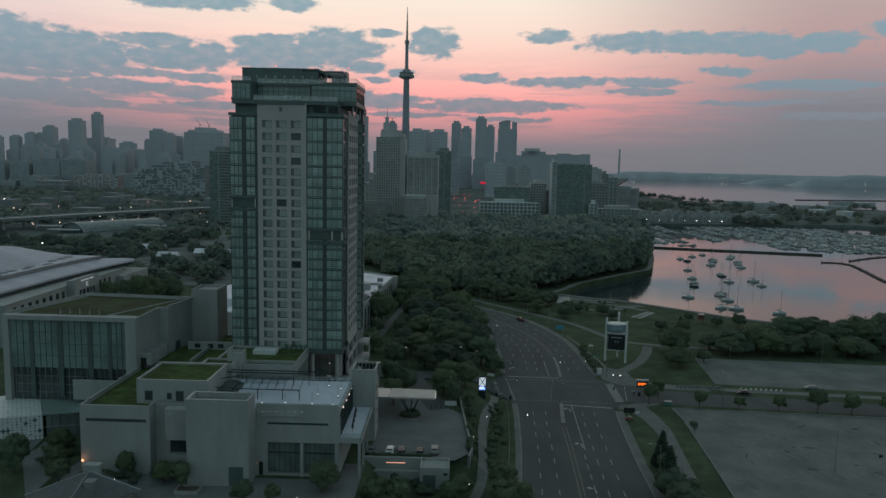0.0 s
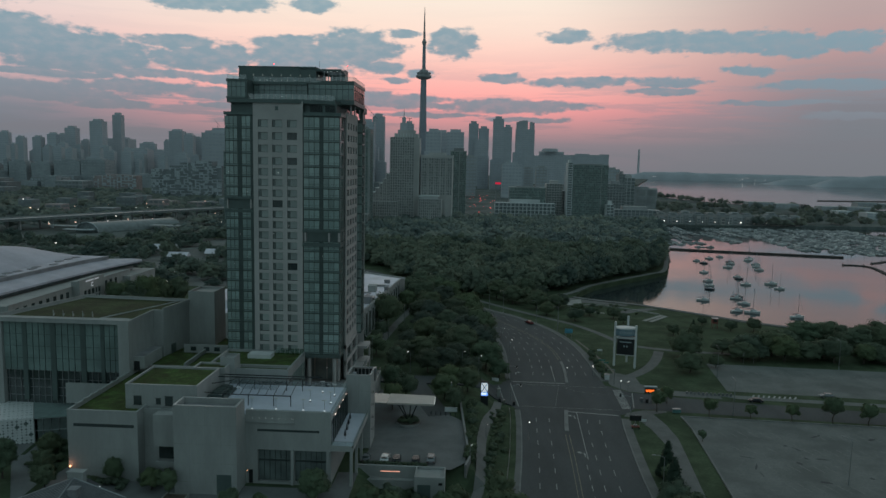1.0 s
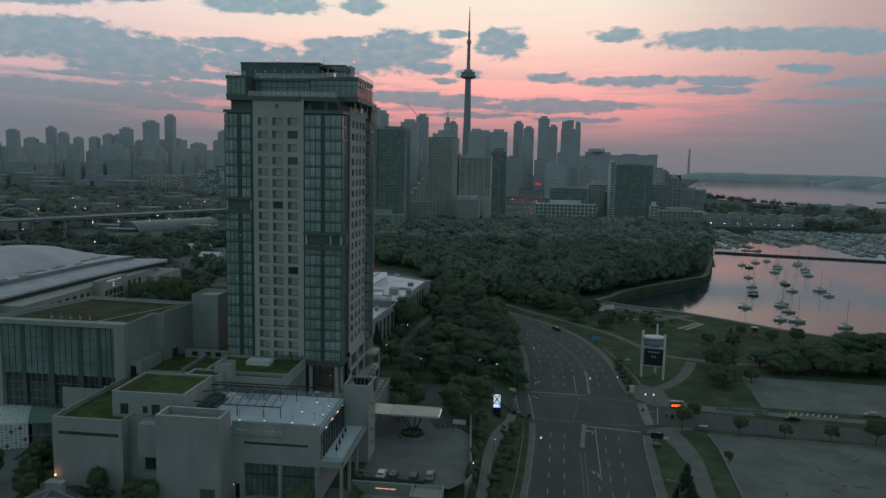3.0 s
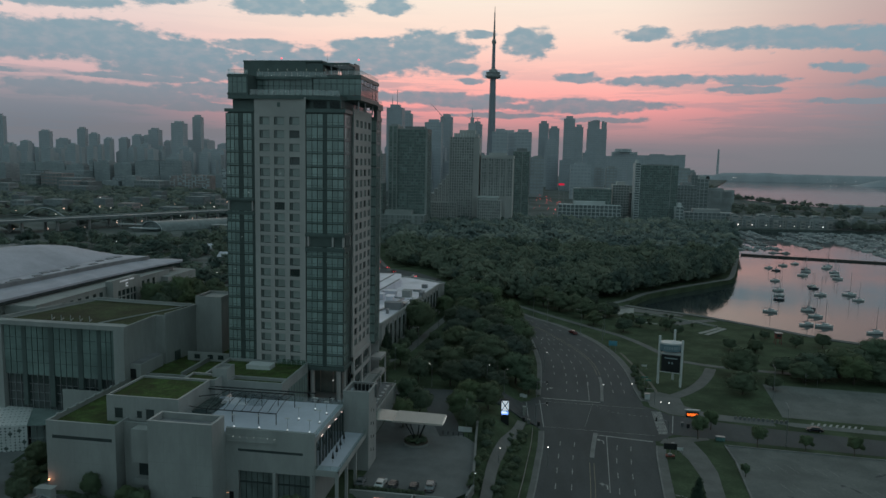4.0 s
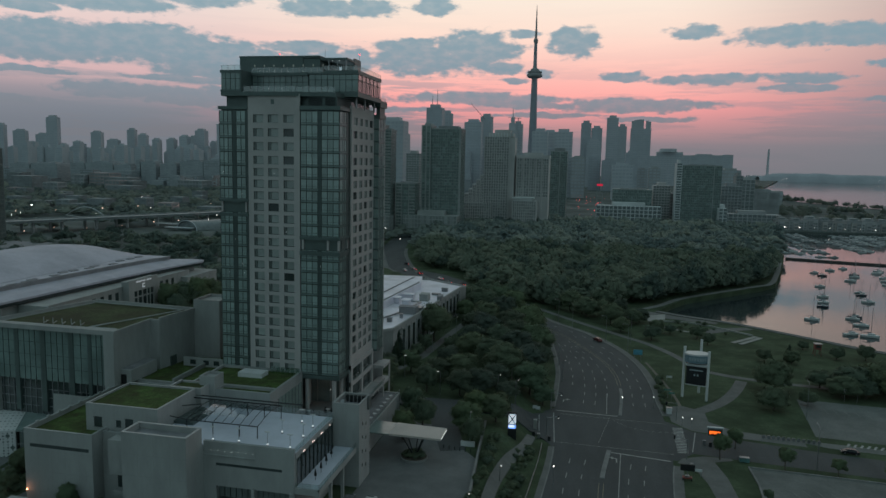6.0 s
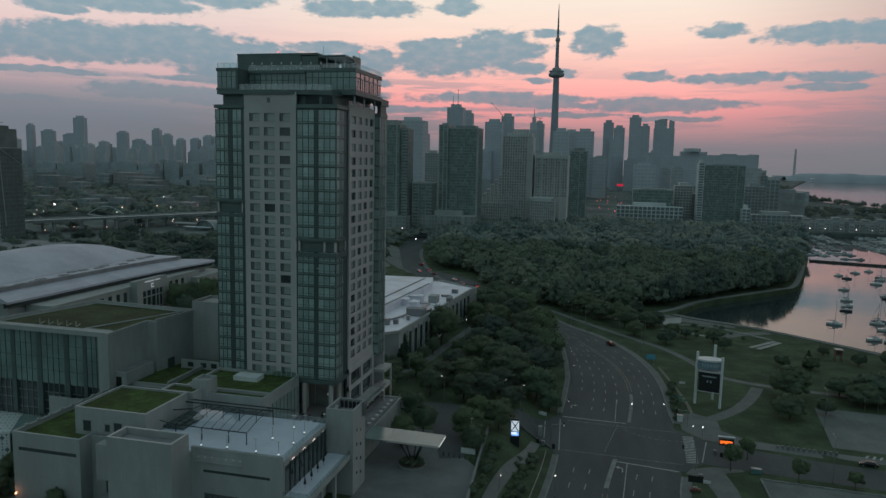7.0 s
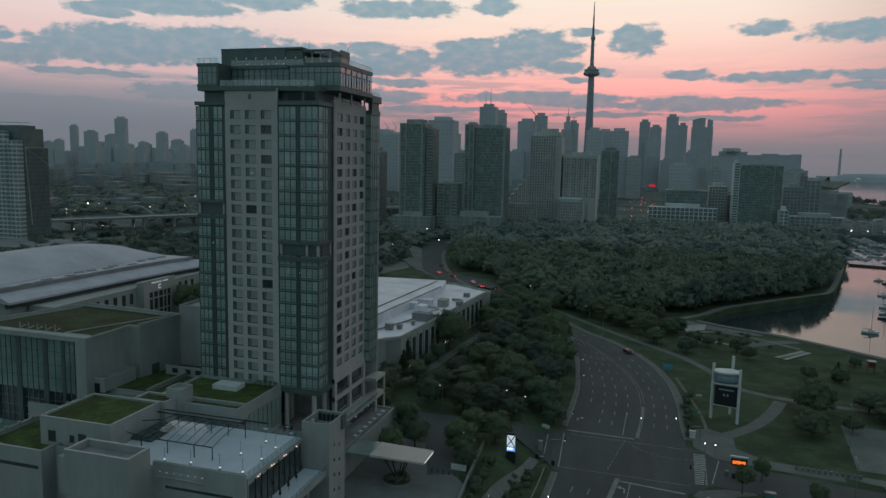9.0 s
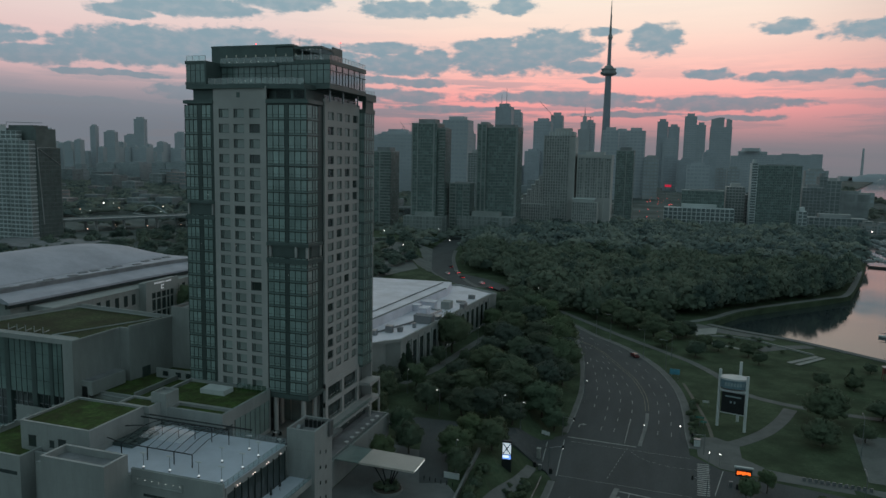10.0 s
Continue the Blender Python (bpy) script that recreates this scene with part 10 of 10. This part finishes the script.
# forecourt planter, retaining wall, kiosk, low walls
pl = thing("round_planter", (-10.8, 198.9, 4.5), "round planter of dark shrubs under the canopy", "planter")
bm = bmesh.new()
tube(bm, (0, 0, -0.2), (0, 0, 0.6), 3.4, 3.4, 28)
part("kerb", bm, KERB, pl)
part("soil", tube(bmesh.new(), (0, 0, 0.55), (0, 0, 0.64), 3.1, 3.1, 28), BARK, pl)
for k in range(14):
    a = 2.4 * k
    plant("shrub", -10.8 + 0.65 * math.sqrt(k) * math.cos(a), 198.9 + 0.65 * math.sqrt(k) * math.sin(a), 0.75, z=5.1)
rw = thing("retaining_wall", (-12.5, 169.0, 0), "pale retaining wall with a strip light", "wall")
part("wall", boxes((-7.4, 7.0, -0.3, 0.3, -0.5, 5.3)), STUCCO, rw)
part("ledge", boxes((-7.4, 7.0, -1.6, -0.3, -0.5, 2.4)), STUCCO, rw)
part("strip_light", boxes((-2.0, 2.6, -0.36, -0.3, 3.9, 4.05)), glowing("warm_strip", (1.0, 0.42, 0.3), 0.9), rw)
kiosk = thing("service_kiosk", (-2.6, 166.0, 0.2), "small white concrete service kiosk", "kiosk")
part("wall", boxes((-3.5, 3.4, -3.0, 3.0, -0.4, 4.6), (-3.5, 3.4, -3.0, -2.7, 4.6, 5.2), (-3.5, 3.4, 2.7, 3.0, 4.6, 5.2), (-3.5, -3.2, -2.7, 2.7, 4.6, 5.2), (3.1, 3.4, -2.7, 2.7, 4.6, 5.2)), STUCCO, kiosk)
part("door", boxes((-2.8, 0.2, -3.06, -3.0, 0.0, 3.4)), SPANDREL, kiosk)
part("vent", boxes((2.0, 2.9, -3.06, -3.0, 3.4, 4.0)), BLACK_STEEL, kiosk)
part("vent", boxes((2.0, 2.9, -3.06, -3.0, 0.4, 1.9)), BLACK_STEEL, kiosk)
edge = thing("forecourt_wall", (5.4, 190, 3.5), "low pale stone wall curving round the forecourt", "wall")
WALL_LINE = dense([(2.6, 226.6), (3.4, 214.0), (4.4, 200.0), (5.6, 184.0), (6.3, 175.4), (5.4, 170.4)], 3.0)
bm = bmesh.new()
rows = []
for a, b in zip(offset(WALL_LINE, -0.28), offset(WALL_LINE, 0.28)):
    rows.append([bm.verts.new(p) for p in ((*a, 2.0), (*b, 2.0), (*b, 5.5), (*a, 5.5))])
for a, b in zip(rows, rows[1:]):
    for k in range(4):
        bm.faces.new((a[k], b[k], b[(k + 1) % 4], a[(k + 1) % 4]))
bm.faces.new(rows[0])
bm.faces.new(rows[-1][::-1])
bmesh.ops.recalc_face_normals(bm, faces=bm.faces)
wp("stone_wall", bm, KERB, edge)
g = thing("guard_hut", (0.6, 209.5, 4.5), "low white barrier wall by the drive", "wall")
part("wall", boxes((-1.8, 1.8, -0.25, 0.25, -0.3, 1.3)), WHITE_PAINT, g)
for k in range(6):
    b = thing("bollard", (-5.0 + 1.4 * k, 206.6 - 0.2 * k, 4.5), "short dark bollard edging the forecourt", "bollard", "forecourt bollards")
    part("post", tube(bmesh.new(), (0, 0, -0.1), (0, 0, 1.0), 0.1, 0.1, 8), BLACK_STEEL, b)
pl = thing("raised_bed", (-52.0, 149.5, 4.5), "low concrete planting beds before the hotel", "planter")
part("edge", boxes((-6.0, -1.0, -1.6, -1.4, -0.2, 0.8), (-6.0, -1.0, 1.2, 1.4, -0.2, 0.8), (-6.0, -5.8, -1.4, 1.2, -0.2, 0.8), (-1.2, -1.0, -1.4, 1.2, -0.2, 0.8)), CONCRETE, pl)
part("soil", boxes((-5.8, -1.2, -1.4, 1.2, -0.1, 0.6)), BARK, pl)
wl = thing("wall_lantern", (-82.2, 156.75, 7.6), "warm glowing lantern on the wing corner", "lantern")
part("lantern", ball(bmesh.new(), (0, 0, 0), 0.2), LAMP_WARM, wl)
part("bracket", boxes((-0.1, 0.1, 0.1, 0.26, -0.1, 0.1)), BLACK_STEEL, wl)
spot = new("lantern_light", bpy.data.lights.new("lantern_light", "POINT"))
spot.data.energy, spot.data.color, spot.data.shadow_soft_size = 26, (1.0, 0.42, 0.25), 0.3
spot.matrix_basis = Matrix.Translation((-82.2, 155.9, 8.1))
fence = thing("park_fence", (95.0, 247.5, 0), "row of short dark rails beside the lane", "fence")
for k in range(12):
    part("rail", boxes((-16.0 + 1.3 * k, -15.2 + 1.3 * k, -0.1 - 0.09 * k, 0.1 - 0.09 * k, 0, 1.0)), STEEL, fence)
for k, (x, y) in enumerate(((62.0, 238.0), (63.5, 237.0), (56.6, 221.0), (15.5, 232.5), (17.0, 231.4), (20.0, 230.0))):
    bx = thing("utility_box", (x, y, height(x, y)), "small dark roadside utility box", "box", "roadside boxes")
    part("case", boxes((-0.4, 0.4, -0.3, 0.3, -0.1, 1.3)), BLACK_STEEL if k % 2 else STEEL, bx)


# small lights of the distant city
def city_lights(name, spots, r, mat, label):
    bm = bmesh.new()
    for p in spots:
        bmesh.ops.create_icosphere(bm, subdivisions=1, radius=r * lights.uniform(0.6, 1.3), matrix=Matrix.Translation(p))
    tagged(part(name, bm, mat), label, "lights", kind="stuff")


lights = random.Random(77)
along_road = [(p[0] + lights.uniform(-9, 9), p[1], 22.0) for p in GARDINER[6:60:4]]
city_lights("expressway_lights", along_road, 0.55, glowing("amber_far_light", (1.0, 0.6, 0.45), 2.0), "pale lamps along the expressway")
under = [(p[0] + 16 + lights.uniform(-3, 3), p[1] - 9, lights.uniform(4, 7)) for p in GARDINER[8:60:3]]
city_lights("underpass_lights", under, 0.45, bpy.data.materials["amber_far_light"], "small warm lamps under the expressway")
spots = [(lights.uniform(-900, -130), lights.uniform(480, 1000), lights.uniform(5, 10)) for _ in range(66)]
city_lights("street_lights", spots, 0.42, glowing("far_light", (1.0, 0.9, 0.85), 3.0), "scattered white street lights in the haze")
city_lights("yard_lights", [(-674, 828, 10), (-656, 827, 10), (-640, 1010, 12)], 0.95, bpy.data.materials["far_light"], "bright yard lamps beyond the expressway")
spots = [(lights.uniform(1560, 1840), 4665, lights.uniform(4, 22)) for _ in range(11)] + [(lights.uniform(1120, 1200), 4665, lights.uniform(6, 20)) for _ in range(3)] + [(2050, 3665, 12), (2230, 3665, 9)]
city_lights("island_lights", spots, 1.5, glowing("far_shore_light", (1.0, 0.85, 0.8), 1.0), "faint lights on the far shore")
spots = [(262 + 17 * k, 990, 4.5) for k in range(10)] + [(lights.uniform(460, 700), 1050, 6) for _ in range(4)]
city_lights("marina_lights", spots, 0.6, glowing("marina_light", (1.0, 0.85, 0.8), 2.5), "small lamps along the marina")
spots = [(lights.uniform(-40, 30) + 0.02 * y, y, lights.uniform(4, 12)) for y in np.arange(1000, 1600, 22)]
city_lights("traffic_lights_far", spots, 0.5, glowing("far_red_light", (1.0, 0.12, 0.12), 2.2), "red tail lights of distant traffic")

# guard rail between the lawn and the shore road
guard = thing("guard_rail", (17.0, 200.0, 0.4), "thin pale guard rail along the roadside lawn", "guard rail")
line = offset(cut(W, 168, 230), -3.4)
for h in (0.55, 0.95):
    bm = bmesh.new()
    for p, q in zip(line, line[1:]):
        tube(bm, (*p, height(*p) + h), (*q, height(*q) + h), 0.05, sides=4)
    wp("rail", bm, STEEL, guard)
for p in line[::2]:
    wp("post", tube(bmesh.new(), (*p, height(*p) - 0.2), (*p, height(*p) + 1.0), 0.06, sides=5), STEEL, guard)
